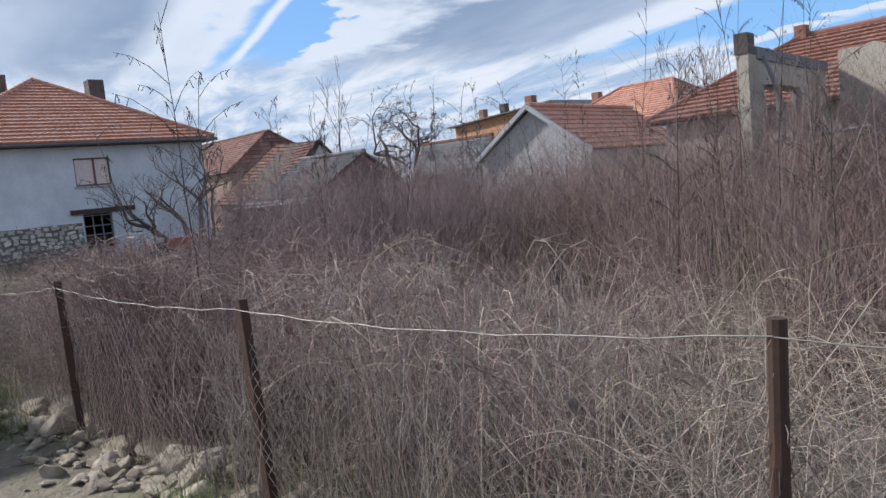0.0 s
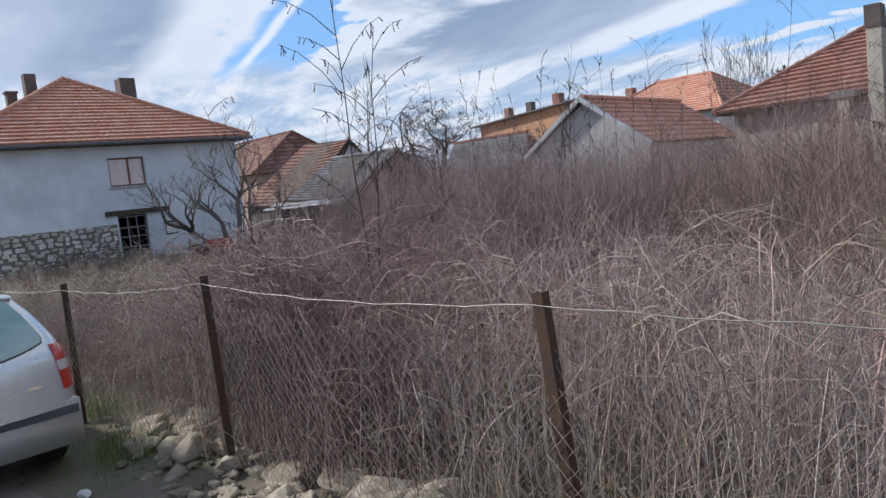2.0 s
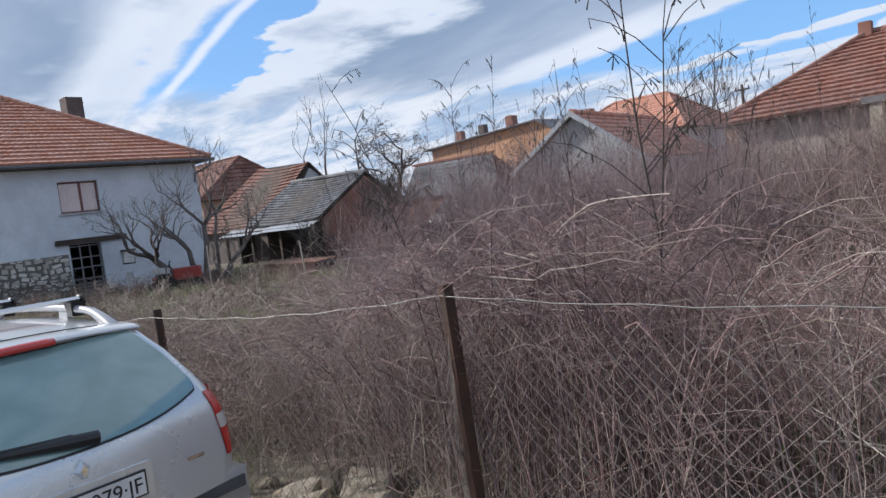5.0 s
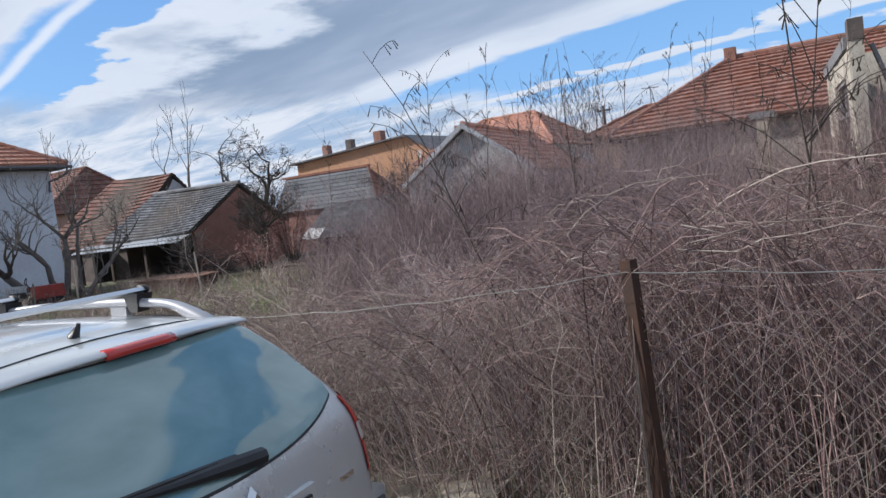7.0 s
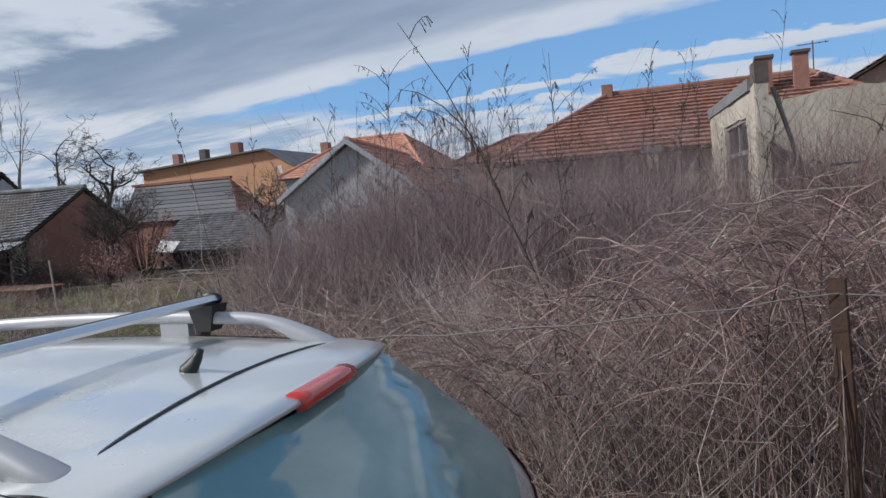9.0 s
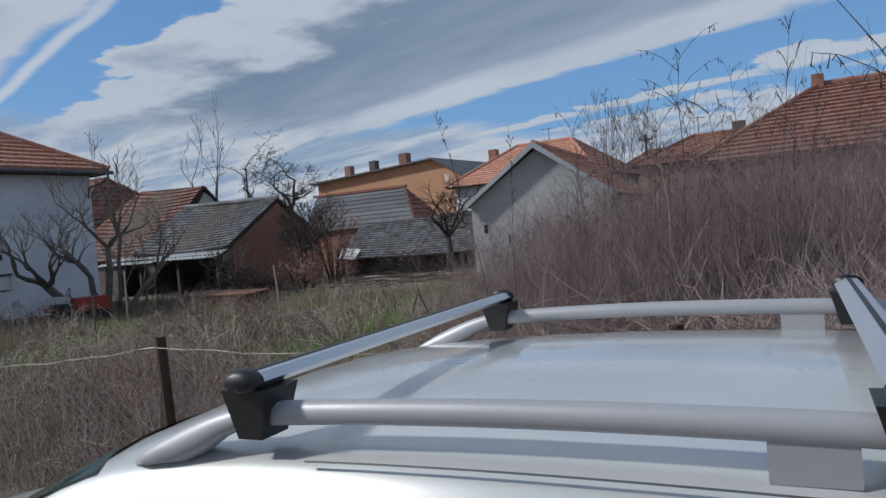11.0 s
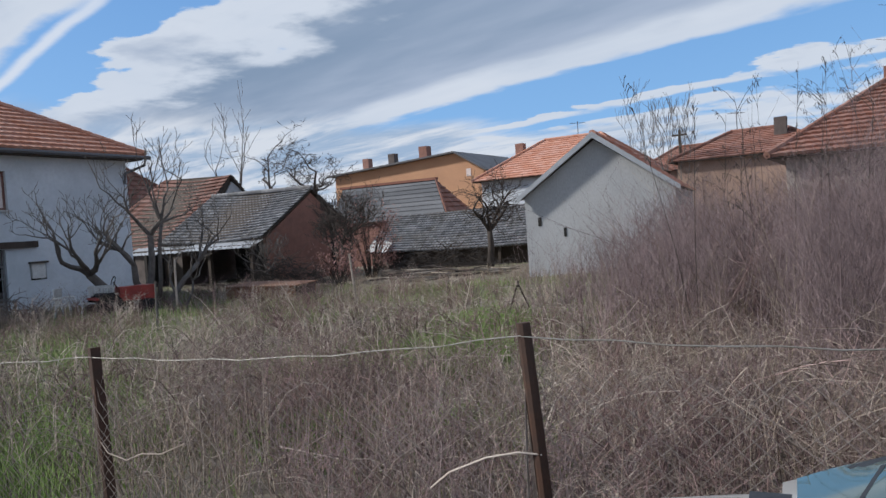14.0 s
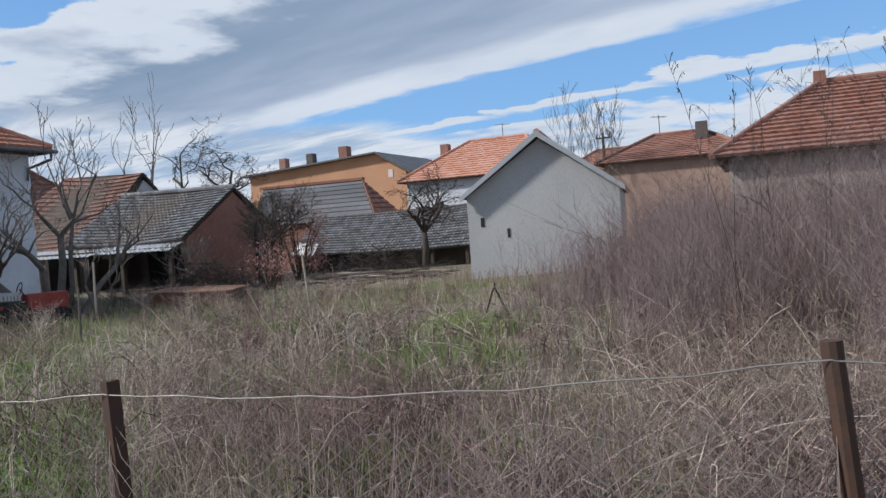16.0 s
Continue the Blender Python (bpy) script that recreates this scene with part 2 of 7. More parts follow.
BLACKPLASTIC = mat("black_plastic", (0.018, 0.018, 0.02), None, 0.45, scale=8, fine=120, bump=0.05)
GREYPLASTIC = mat("grey_plastic", (0.10, 0.105, 0.115), None, 0.5, scale=8, fine=120, bump=0.05)
RUBBER = mat("tyre_rubber", (0.022, 0.022, 0.022), None, 0.85, scale=8, fine=60, bump=0.3)
ALU = mat("brushed_aluminium", (0.72, 0.73, 0.74), (0.66, 0.67, 0.69), 0.35, metal=0.85, scale=4, fine=90, bump=0.03, amount=0.15)
CHROME = mat("chrome", (0.82, 0.83, 0.84), None, 0.12, metal=1.0, bump=0.0, amount=0.05)
REDLENS = mat("red_lens", (0.55, 0.035, 0.025), (0.45, 0.03, 0.02), 0.12, coat=0.7, bump=0.0, amount=0.1)
CLEARLENS = mat("clear_lens", (0.62, 0.58, 0.54), None, 0.12, coat=0.7, bump=0.0, amount=0.1)
PLATEWHITE = mat("plate_white", (0.78, 0.78, 0.76), None, 0.4, bump=0.0, amount=0.05)
INK = mat("black_ink", (0.02, 0.02, 0.022), None, 0.5, bump=0.0)
REDINK = mat("red_ink", (0.5, 0.06, 0.05), None, 0.5, bump=0.0)
BARK = mat("dark_bark", (0.072, 0.058, 0.05), (0.05, 0.04, 0.035), 0.92, scale=6, fine=40, bump=0.6)
GREYBARK = mat("grey_bark", (0.185, 0.165, 0.15), (0.12, 0.105, 0.097), 0.92, scale=6, fine=40, bump=0.6)
STRAW = mat("dry_straw", (0.46, 0.39, 0.30), (0.34, 0.275, 0.21), 0.9, scale=1.5, fine=20, bump=0.0, island=0.45)
# WEED, THORN and SHOOT: darker copies of TWIG, BRAMBLE and PURPLE, shade in colour.
WEED = mat("shaded_dry_twigs", (0.39, 0.30, 0.24), (0.15, 0.115, 0.097), 0.9, scale=1.5, fine=15, bump=0.0, island=0.5, stain=(0.15, 0.135, 0.075))
THORN = mat("dark_red_thorn", (0.265, 0.163, 0.157), (0.095, 0.06, 0.06), 0.9, scale=1.1, fine=15, bump=0.0, island=0.55)
SHOOT = mat("dull_purple_shoots", (0.36, 0.272, 0.27), (0.145, 0.108, 0.115), 0.9, scale=1.3, fine=15, bump=0.0, island=0.5)
DRYLEAF = mat("dry_rust_leaves", (0.45, 0.25, 0.215), (0.30, 0.165, 0.145), 0.85, scale=2, fine=20, bump=0.0, island=0.4)
# Growth colours: each dark second colour paints in shade pockets between the stems.
TWIG = mat("dry_brown_twigs", (0.45, 0.37, 0.305), (0.24, 0.19, 0.165), 0.9, scale=1.6, fine=15, bump=0.0, island=0.5)
BRAMBLE = mat("reddish_brown_bramble", (0.46, 0.315, 0.29), (0.19, 0.122, 0.115), 0.9, scale=1.7, fine=15, bump=0.0, island=0.55)
PURPLE = mat("dry_purple_brown_shoots", (0.62, 0.53, 0.51), (0.33, 0.28, 0.28), 0.9, scale=1.4, fine=15, bump=0.0, island=0.5)
CANE = mat("pale_bramble_cane", (0.56, 0.485, 0.42), (0.38, 0.315, 0.265), 0.85, scale=2, fine=20, bump=0.0, island=0.35)
LUSH = mat("long_green_grass", (0.23, 0.33, 0.09), (0.15, 0.23, 0.06), 0.8, scale=1, fine=15, bump=0.0, island=0.4)
GREEN = mat("fresh_grass", (0.20, 0.27, 0.08), (0.13, 0.18, 0.055), 0.85, scale=1, fine=15, bump=0.0, island=0.4)
REDPAINT = mat("faded_red_paint", (0.40, 0.045, 0.035), (0.25, 0.04, 0.03), 0.5, scale=5, fine=40, bump=0.1)
WHITEPLASTIC = mat("white_plastic", (0.74, 0.74, 0.73), None, 0.45, scale=5, fine=40, bump=0.05)
RUSTSHEET = mat("rusty_brown_sheet", (0.26, 0.125, 0.07), (0.17, 0.085, 0.055), 0.85, scale=2, fine=20, bump=0.3)
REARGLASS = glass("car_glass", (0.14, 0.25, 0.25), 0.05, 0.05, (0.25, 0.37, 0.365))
SCREENGLASS = glass("windscreen_glass", (0.045, 0.085, 0.085), 0.05, 0.05)
HOUSEGLASS = glass("house_glass", (0.05, 0.055, 0.06), 0.03, 0.82)

# ---- mesh helpers ----


def quick(name, verts, faces, material, parent=None, label="", smooth=False):
    me = bpy.data.meshes.new(name)
    me.from_pydata([tuple(v) for v in verts], [], faces)
    me.materials.append(material)
    if smooth:
        me.polygons.foreach_set("use_smooth", [True] * len(me.polygons))
    me.update()
    ob = new(name, me)
    if parent is not None:
        ob.parent = parent
    if label:
        tagged(ob, label)
    return ob


def part(name, bm, material, parent=None, label="", smooth=False, bevel=0.0, segs=2):
    if bevel:
        bmesh.ops.bevel(bm, geom=[e for e in bm.edges if len(e.link_faces) == 2 and e.calc_face_angle(0) > 0.5], offset=bevel, segments=segs, affect="EDGES", clamp_overlap=True)
    bmesh.ops.recalc_face_normals(bm, faces=bm.faces)
    me = bpy.data.meshes.new(name)
    bm.to_mesh(me)
    bm.free()
    me.materials.append(material)
    if smooth:
        me.polygons.foreach_set("use_smooth", [True] * len(me.polygons))
    ob = new(name, me)
    if parent is not None:
        ob.parent = parent
    if label:
        tagged(ob, label)
    return ob


def thing(name, label, category, at=None, group="", kind=""):
    ob = new(name)
    ob.matrix_world = at if at is not None else Matrix.Identity(4)
    ob.empty_display_size = 0.1
    return tagged(ob, label, category, group, kind)


def box(bm, lo, hi, m=None):
    """A block from corner lo to corner hi, turned by m."""
    vs = [bm.verts.new((m @ Vector(p)) if m is not None else p) for p in ((x, y, z) for z in (lo[2], hi[2]) for y in (lo[1], hi[1]) for x in (lo[0], hi[0]))]
    for f in ((0, 2, 3, 1), (4, 5, 7, 6), (0, 1, 5, 4), (2, 6, 7, 3), (0, 4, 6, 2), (1, 3, 7, 5)):
        bm.faces.new([vs[i] for i in f])
    return bm


def block(name, lo, hi, material, parent=None, label="", bevel=0.01, m=None):
    return part(name, box(bmesh.new(), lo, hi, m), material, parent, label, bevel=bevel)


def prism(name, outline, depth, material, parent=None, label="", bevel=0.0):
    """A closed outline of points, pushed through by the vector depth."""
    bm = bmesh.new()
    a = [bm.verts.new(p) for p in outline]
    d = Vector(depth)
    b = [bm.verts.new(Vector(p) + d) for p in outline]
    n = len(a)
    bm.faces.new(a), bm.faces.new(b[::-1])
    for i in range(n):
        bm.faces.new((a[i], b[i], b[(i + 1) % n], a[(i + 1) % n]))
    return part(name, bm, material, parent, label, bevel=bevel)


def tube_path(bm, pts, radii, sides=8, caps=True):
    """A round bar along points."""
    rings = []
    n = len(pts)
    for i, p in enumerate(pts):
        p = Vector(p)
        d = (Vector(pts[min(i + 1, n - 1)]) - Vector(pts[max(i - 1, 0)])).normalized()
        side = d.cross(Vector((0.13, 0.31, 0.94)))
        if side.length < 1e-4:
            side = d.cross(Vector((1, 0, 0)))
        side.normalize()
        up = side.cross(d)
        r = radii[i] if isinstance(radii, (list, tuple)) else radii
        rings.append([bm.verts.new(p + (side * math.cos(a) + up * math.sin(a)) * r) for a in (2 * math.pi * k / sides for k in range(sides))])
    for a, b in zip(rings, rings[1:]):
        for k in range(sides):
            bm.faces.new((a[k], a[(k + 1) % sides], b[(k + 1) % sides], b[k]))
    if caps:
        bm.faces.new(rings[0][::-1]), bm.faces.new(rings[-1])
    return bm


def wall(name, o, along, length, height, thick, openings, material, parent, label=""):
    """An upright slab from o along a direction, with openings (s0, s1, z0, z1) cut right through."""
    along = Vector(along).normalized()
    nrm = Vector((-along.y, along.x, 0))
    ss = sorted({0.0, length, *(v for q in openings for v in q[:2])})
    zs = sorted({0.0, height, *(v for q in openings for v in q[2:])})
    bm = bmesh.new()
    vid = {}

    def vert(i, j, k):
        if (i, j, k) not in vid:
            p = Vector(o) + along * ss[i] + nrm * (k * thick)
            vid[i, j, k] = bm.verts.new((p.x, p.y, o[2] + zs[j]))
        return vid[i, j, k]

    solid = lambda i, j: 0 <= i < len(ss) - 1 and 0 <= j < len(zs) - 1 and not any(q[0] <= ss[i] and ss[i + 1] <= q[1] and q[2] <= zs[j] and zs[j + 1] <= q[3] for q in openings)
    for i in range(len(ss) - 1):
        for j in range(len(zs) - 1):
            if not solid(i, j):
                continue
            for k in (0, 1):
                bm.faces.new([vert(a, b, k) for a, b in ((i, j), (i + 1, j), (i + 1, j + 1), (i, j + 1))])
            for di, dj, e in ((-1, 0, ((i, j), (i, j + 1))), (1, 0, ((i + 1, j), (i + 1, j + 1))), (0, -1, ((i, j), (i + 1, j))), (0, 1, ((i, j + 1), (i + 1, j + 1)))):
                if not solid(i + di, j + dj):
                    (a, b), (c, d) = e
                    bm.faces.new((vert(a, b, 0), vert(c, d, 0), vert(c, d, 1), vert(a, b, 1)))
    return part(name, bm, material, parent, label)


def tiles(name, e0, e1, r0, r1, material, parent, course=0.34, width=0.24, wave=0.02, step=0.07, seed=1, label="", sag=0.0):
    """One roof slope from eave e0-e1 to ridge r0-r1, laid in courses of rolled tiles, each tile an island."""
    rnd = random.Random(seed)
    e0, e1, r0, r1 = (Vector(p) for p in (e0, e1, r0, r1))
    nrm = (e1 - e0).cross(r0 - e0 if (r0 - e0).length > (r1 - e1).length * 0.3 else r1 - e1)
    nrm.normalize()
    if nrm.z < 0:
        nrm = -nrm
    rise = max((r0 - e0).length, (r1 - e1).length) if (r0 - r1).length > 0.01 else ((r0 - (e0 + e1) / 2).length)
    rows = max(2, round(rise / course))
    vs, fs = [], []
    for i in range(rows):
        a0, a1 = i / rows, min(1.0, (i + 1.16) / rows)
        L0, R0, L1, R1 = e0.lerp(r0, a0), e1.lerp(r1, a0), e0.lerp(r0, a1), e1.lerp(r1, a1)
        span = (R0 - L0).length
        n = max(1, round(span / width))
        for k in range(n):
            f0, f1 = k / n, (k + 1) / n
            lift = step + rnd.uniform(-0.004, 0.005)
            base = len(vs)
            for a in range(4):
                f = f0 + (f1 - f0) * a / 3
                h = wave * (0.0, 1.0, 0.75, 0.0)[a]
                sg = -sag * math.sin(math.pi * f)
                jit = rnd.uniform(-0.004, 0.004)
                lo, hi = L0.lerp(R0, f), L1.lerp(R1, f)
                vs += [lo + nrm * (h + lift + jit) + Vector((0, 0, sg)), hi + nrm * (h * 0.8 + 0.004) + Vector((0, 0, sg)), lo + nrm * (h - 0.012) + Vector((0, 0, sg))]
            for a in range(3):
                q = base + a * 3
                fs += [(q, q + 3, q + 4, q + 1), (q + 2, q + 5, q + 3, q)]
    ob = quick(name, vs, fs, material, parent, label)
    return tagged(ob, kind="stuff")


def slab(name, pts, thick, material, parent, label=""):
    """A sloping sheet under the tiles."""
    a, b, c = (Vector(p) for p in pts[:3])
    n = (b - a).cross(c - a).normalized()
    n = n if n.z > 0 else -n
    return prism(name, [Vector(p) - n * (thick + 0.03) for p in pts], n * thick, material, parent, label)


def ridge_caps(name, a, b, material, parent, r=0.11, seg=0.38):
    bm = bmesh.new()
    a, b = Vector(a), Vector(b)
    n = max(1, round((b - a).length / seg))
    for k in range(n):
        p, q = a.lerp(b, k / n), a.lerp(b, (k + 1.08) / n)
        tube_path(bm, [p, q], [r * 1.08, r * 0.94], 8)
    return part(name, bm, material, parent, smooth=False)


def chimney(parent, x, y, z0, z1, w, d, material, cap=None, courses=True, name="chimney"):
    bm = box(bmesh.new(), (x - w / 2, y - d / 2, z0), (x + w / 2, y + d / 2, z1))
    n = max(1, round((z1 - z0) / 0.2))
    for k in range(1, n):
        bmesh.ops.bisect_plane(bm, geom=list(bm.verts) + list(bm.edges) + list(bm.faces), plane_co=(x, y, z0 + (z1 - z0) * k / n), plane_no=(0, 0, 1))
    for v in bm.verts:
        t = noise.noise_vector(v.co * 3.1) * 0.018
        v.co.x, v.co.y = v.co.x + t.x, v.co.y + t.y
    ob = part(name, bm, material, parent)
    if cap:
        block("chimney_cap", (x - w / 2 - 0.06, y - d / 2 - 0.06, z1), (x + w / 2 + 0.06, y + d / 2 + 0.06, z1 + 0.09), cap, ob)
    return ob


def fast_mesh(name, verts, quads, material, parent=None, smooth=True):
    """A mesh from arrays of vertices and four-cornered faces."""
    me = bpy.data.meshes.new(name)
    me.vertices.add(len(verts))
    me.vertices.foreach_set("co", np.asarray(verts, np.float32).ravel())
    q = np.asarray(quads, np.int32)
    me.loops.add(q.size)
    me.loops.foreach_set("vertex_index", q.ravel())
    me.polygons.add(len(q))
    me.polygons.foreach_set("loop_start", np.arange(0, q.size, 4, dtype=np.int32))
    if smooth:
        me.polygons.foreach_set("use_smooth", np.ones(len(q), bool))
    me.materials.append(material)
    me.update(calc_edges=True)
    ob = new(name, me)
    if parent is not None:
        ob.parent = parent
    return ob


def stalks(P, R, sides=3):
    """Tapered three-sided stalks: P (n, k, 3) centre lines, R (n, k) radii."""
    n, k, _ = P.shape
    ang = np.linspace(0, 2 * np.pi, sides, endpoint=False)
    D = np.gradient(P, axis=1)
    D /= np.linalg.norm(D, axis=2, keepdims=True) + 1e-9
    ref = np.where(np.abs(D[..., 2:3]) > 0.9, np.array([1.0, 0.2, 0.0]), np.array([0.1, 0.2, 1.0]))
    S = np.cross(D, ref)
    S /= np.linalg.norm(S, axis=2, keepdims=True) + 1e-9
    U = np.cross(S, D)
    V = P[:, :, None, :] + (S[:, :, None, :] * np.cos(ang)[None, None, :, None] + U[:, :, None, :] * np.sin(ang)[None, None, :, None]) * R[:, :, None, None]
    idx = np.arange(n * k * sides).reshape(n, k, sides)
    nxt = np.roll(idx, -1, axis=2)
    Q = np.stack([idx[:, :-1], nxt[:, :-1], nxt[:, 1:], idx[:, 1:]], axis=-1)
    return V.reshape(-1, 3), Q.reshape(-1, 4)


def joined(sets):
    vs, qs, off = [], [], 0
    for v, q in sets:
        vs.append(v), qs.append(q + off)
        off += len(v)
    return np.concatenate(vs), np.concatenate(qs)


def ground_z(x, y):
    """Height of the ground: the road stands a little above the field."""
    x, y = np.asarray(x, float), np.asarray(y, float)
    road = np.clip((1.6 - y) / 2.2, 0, 1)
    road = road * road * (3 - 2 * road)
    east = np.clip((x + 9) / 9, 0, 1.2)
    z = road * (0.10 + 0.12 * east) + 0.10 * east * np.clip((6 - y) / 4, 0, 1)
    z = z + 0.05 * np.sin(x * 0.9 + 1.3) * np.sin(y * 0.8) * np.clip((y - 2.5) / 3, 0, 1)
    z = z - 0.18 * np.clip((y - 8) / 12, 0, 1) * np.clip((-x - 14) / 10, 0, 1)
    return z

# ---- ground ----


def spread_axis(lo, hi, step, far):
    core = np.arange(lo, hi + step / 2, step)
    out = [step * 1.6 ** k for k in range(1, 30)]
    ext = np.cumsum(out)
    ext = ext[ext < far]
    return np.concatenate([lo - ext[::-1], core, hi + ext])


def make_ground():
    xs, ys = spread_axis(-44, 8, 0.4, 2500), spread_axis(-8, 40, 0.4, 2500)
    X, Y = np.meshgrid(xs, ys, indexing="ij")
    rng = np.random.default_rng(3)
    Z = ground_z(X, Y) + rng.normal(0, 0.012, X.shape) - 0.05 * ((Y < 1.5) & (Y > -4.7))
    nx, ny = X.shape
    idx = np.arange(nx * ny).reshape(nx, ny)
    Q = np.stack([idx[:-1, :-1], idx[1:, :-1], idx[1:, 1:], idx[:-1, 1:]], axis=-1).reshape(-1, 4)
    ob = fast_mesh("ground", np.stack([X, Y, Z], -1).reshape(-1, 3), Q, GROUND)
    tagged(ob, "rough overgrown ground of brown dead grass and soil", "ground", kind="structure")
    xs, ys = np.arange(-40, 20, 0.5), np.linspace(-5.0, 1.9, 22)
    X, Y = np.meshgrid(xs, ys, indexing="ij")
    edge = (Y > 1.6) | (Y < -4.8)
    rim = np.zeros_like(edge)
    rim[:, -1] = True
    Y = np.where(Y > 0, Y * (1 - 0.6 * np.clip((-X - 11.5) / 3, 0, 1)), Y)
    Y = Y + np.where(Y > 1.6, 0.25 * np.sin(X * 1.7) + 0.12 * np.sin(X * 4.1), 0)
    Z = ground_z(X, Y) + np.where(edge | rim, -0.03, 0.012) + rng.normal(0, 0.006, X.shape)
    nx, ny = X.shape
    idx = np.arange(nx * ny).reshape(nx, ny)
    Q = np.stack([idx[:-1, :-1], idx[1:, :-1], idx[1:, 1:], idx[:-1, 1:]], axis=-1).reshape(-1, 4)
    ob = fast_mesh("road", np.stack([X, Y, Z], -1).reshape(-1, 3), Q, DIRT)
    tagged(ob, "unpaved gravel and dirt lane beside the fence", "road", kind="structure")


make_ground()

# ---- houses ----


def window(parent, x, y0, y1, z0, z1, frame_mat, panes=2, depth=0.12, curtain=True):
    """A casement in a wall that faces +X, whose outer face is at x."""
    w = thing("window", "two-pane window with dull red-brown frame and pale closed shutters", "")
    w.parent = parent
    t = 0.07
    xi = x - depth
    bm = bmesh.new()
    for lo, hi in (((xi - 0.06, y0, z0), (xi, y1, z0 + t)), ((xi - 0.06, y0, z1 - t), (xi, y1, z1)), ((xi - 0.06, y0, z0 + t), (xi, y0 + t, z1 - t)), ((xi - 0.06, y1 - t, z0 + t), (xi, y1, z1 - t))):
        box(bm, lo, hi)
    for k in range(1, panes):
        ym = y0 + (y1 - y0) * (k / panes + 0.06)
        box(bm, (xi - 0.055, ym - 0.045, z0 + t), (xi + 0.006, ym + 0.045, z1 - t))
    part("window_frame", bm, frame_mat, w)
    block("pane", (xi - 0.04, y0 + t, z0 + t), (xi - 0.032, y1 - t, z1 - t), HOUSEGLASS, w, bevel=0)
    block("window_sill", (x - depth, y0 - 0.08, z0 - 0.06), (x + 0.09, y1 + 0.08, z0 - 0.005), WHITEWASH, w, bevel=0.008)
    # Closed roller shutter, hung in front of the pane.
    if curtain:
        n = 40
        vs = []
        for k in range(n + 1):
            yy = y0 + t + (y1 - y0 - 2 * t) * k / n
            for zz in (z0 + t, z1 - t):
                vs.append((xi - 0.022 + 0.004 * math.sin(k * 1.9), yy, zz))
        quick("curtain", vs, [(2 * k, 2 * k + 2, 2 * k + 3, 2 * k + 1) for k in range(n)], WINDOWCOVER, w, smooth=True)
    return w


def left_house():
    h = thing("house", "two-storey grey rendered house with an orange hipped tile roof", "house")
    fx, y0, y1, zb, ze = -33.9, 5.5, 16.5, -0.8, 4.95
    L = y1 - y0
    win, door, vent = (10.7 - y0, 12.2 - y0, 3.22 - zb, 4.43 - zb), (10.78 - y0, 12.0 - y0, 0.0 - zb - 0.3, 2.0 - zb), (12.72 - y0, 13.25 - y0, 0.97 - zb, 1.55 - zb)
    wall("front_wall", (fx, y0, zb), (0, 1, 0), L, ze - zb, 0.35, [win, door, vent], PLASTER, h)
    block("side_wall", (fx - 11, y1 - 0.35, zb), (fx - 0.355, y1, ze), PLASTER, h)
    block("side_wall", (fx - 11, y0, zb), (fx - 0.355, y0 + 0.35, ze), PLASTER, h)
    block("rear_wall", (fx - 11.4, y0, zb), (fx - 11.01, y1, ze), PLASTER, h)
    block("floor_slab", (fx - 10.9, y0 + 0.4, 2.3), (fx - 0.4, y1 - 0.4, 2.5), INSIDE, h)
    block("partition", (fx - 3.0, y0 + 0.4, zb), (fx - 2.8, y1 - 0.4, ze), INSIDE, h)
    window(h, fx, 10.7, 12.2, 3.22, 4.43, REDWOOD)
    # barred cellar door
    d = thing("door", "dark doorway with pale metal bars", "")
    d.parent = h
    bm = bmesh.new()
    for k in range(4):
        yy = 10.82 + k * 0.38
        box(bm, (fx - 0.14, yy - 0.025, -0.3), (fx - 0.10, yy + 0.025, 1.98))
    for zz in (-0.25, 0.18, 0.62, 1.06, 1.45, 1.9):
        box(bm, (fx - 0.098, 10.8, zz), (fx - 0.07, 11.98, zz + 0.045))
    part("grille", bm, GREYWOOD, d)
    bm = bmesh.new()
    for k in range(5):
        box(bm, (fx - 0.066, 10.82, -0.1 + k * 0.13), (fx - 0.04, 11.9, -0.03 + k * 0.13))
    part("slats", bm, GREYWOOD, d)
    block("lintel", (fx, 10.3, 2.02), (fx + 0.10, 13.0, 2.22), DARKWOOD, h)
    b = thing("meter_box", "", "")
    b.parent = h
    block("box_body", (fx - 0.3, 12.76, 1.02), (fx + 0.05, 13.2, 1.5), WHITEPLASTIC, b)
    block("box_rim", (fx + 0.002, 12.68, 1.502), (fx + 0.12, 13.28, 1.56), DARKWOOD, b)
    # roof
    ex, ey0, ey1, z, ax, yc, az = -33.4, 5.0, 17.0, 5.08, -39.4, 11.0, 8.62
    bx = -46.0
    A, B, C, D = (ex, ey0, z), (ex, ey1, z), (bx, ey1, z), (bx, ey0, z)
    P, Q = (ax, yc, az), (bx + 5.5, yc, az)
    roof = thing("roof", "", "")
    roof.parent = h
    for k, (e0, e1, r0, r1) in enumerate(((A, B, P, P), (B, C, P, Q), (C, D, Q, Q), (D, A, Q, P))):
        tiles("tiles", e0, e1, r0, r1, TILE, roof, course=0.36, width=0.26, seed=k, step=0.09)
        slab("roof_deck", (e0, e1, r1, r0) if r0 != r1 else (e0, e1, r0), 0.06, DARKWOOD, roof)
    for a, b in ((A, P), (B, P), (P, Q)):
        ridge_caps("ridge_tiles", Vector(a) + Vector((0, 0, 0.07)), Vector(b) + Vector((0, 0, 0.07)), TILE, roof)
    block("soffit", (bx + 0.1, ey0 + 0.1, z - 0.16), (ex - 0.06, ey1 - 0.1, z - 0.06), DARKWOOD, roof)
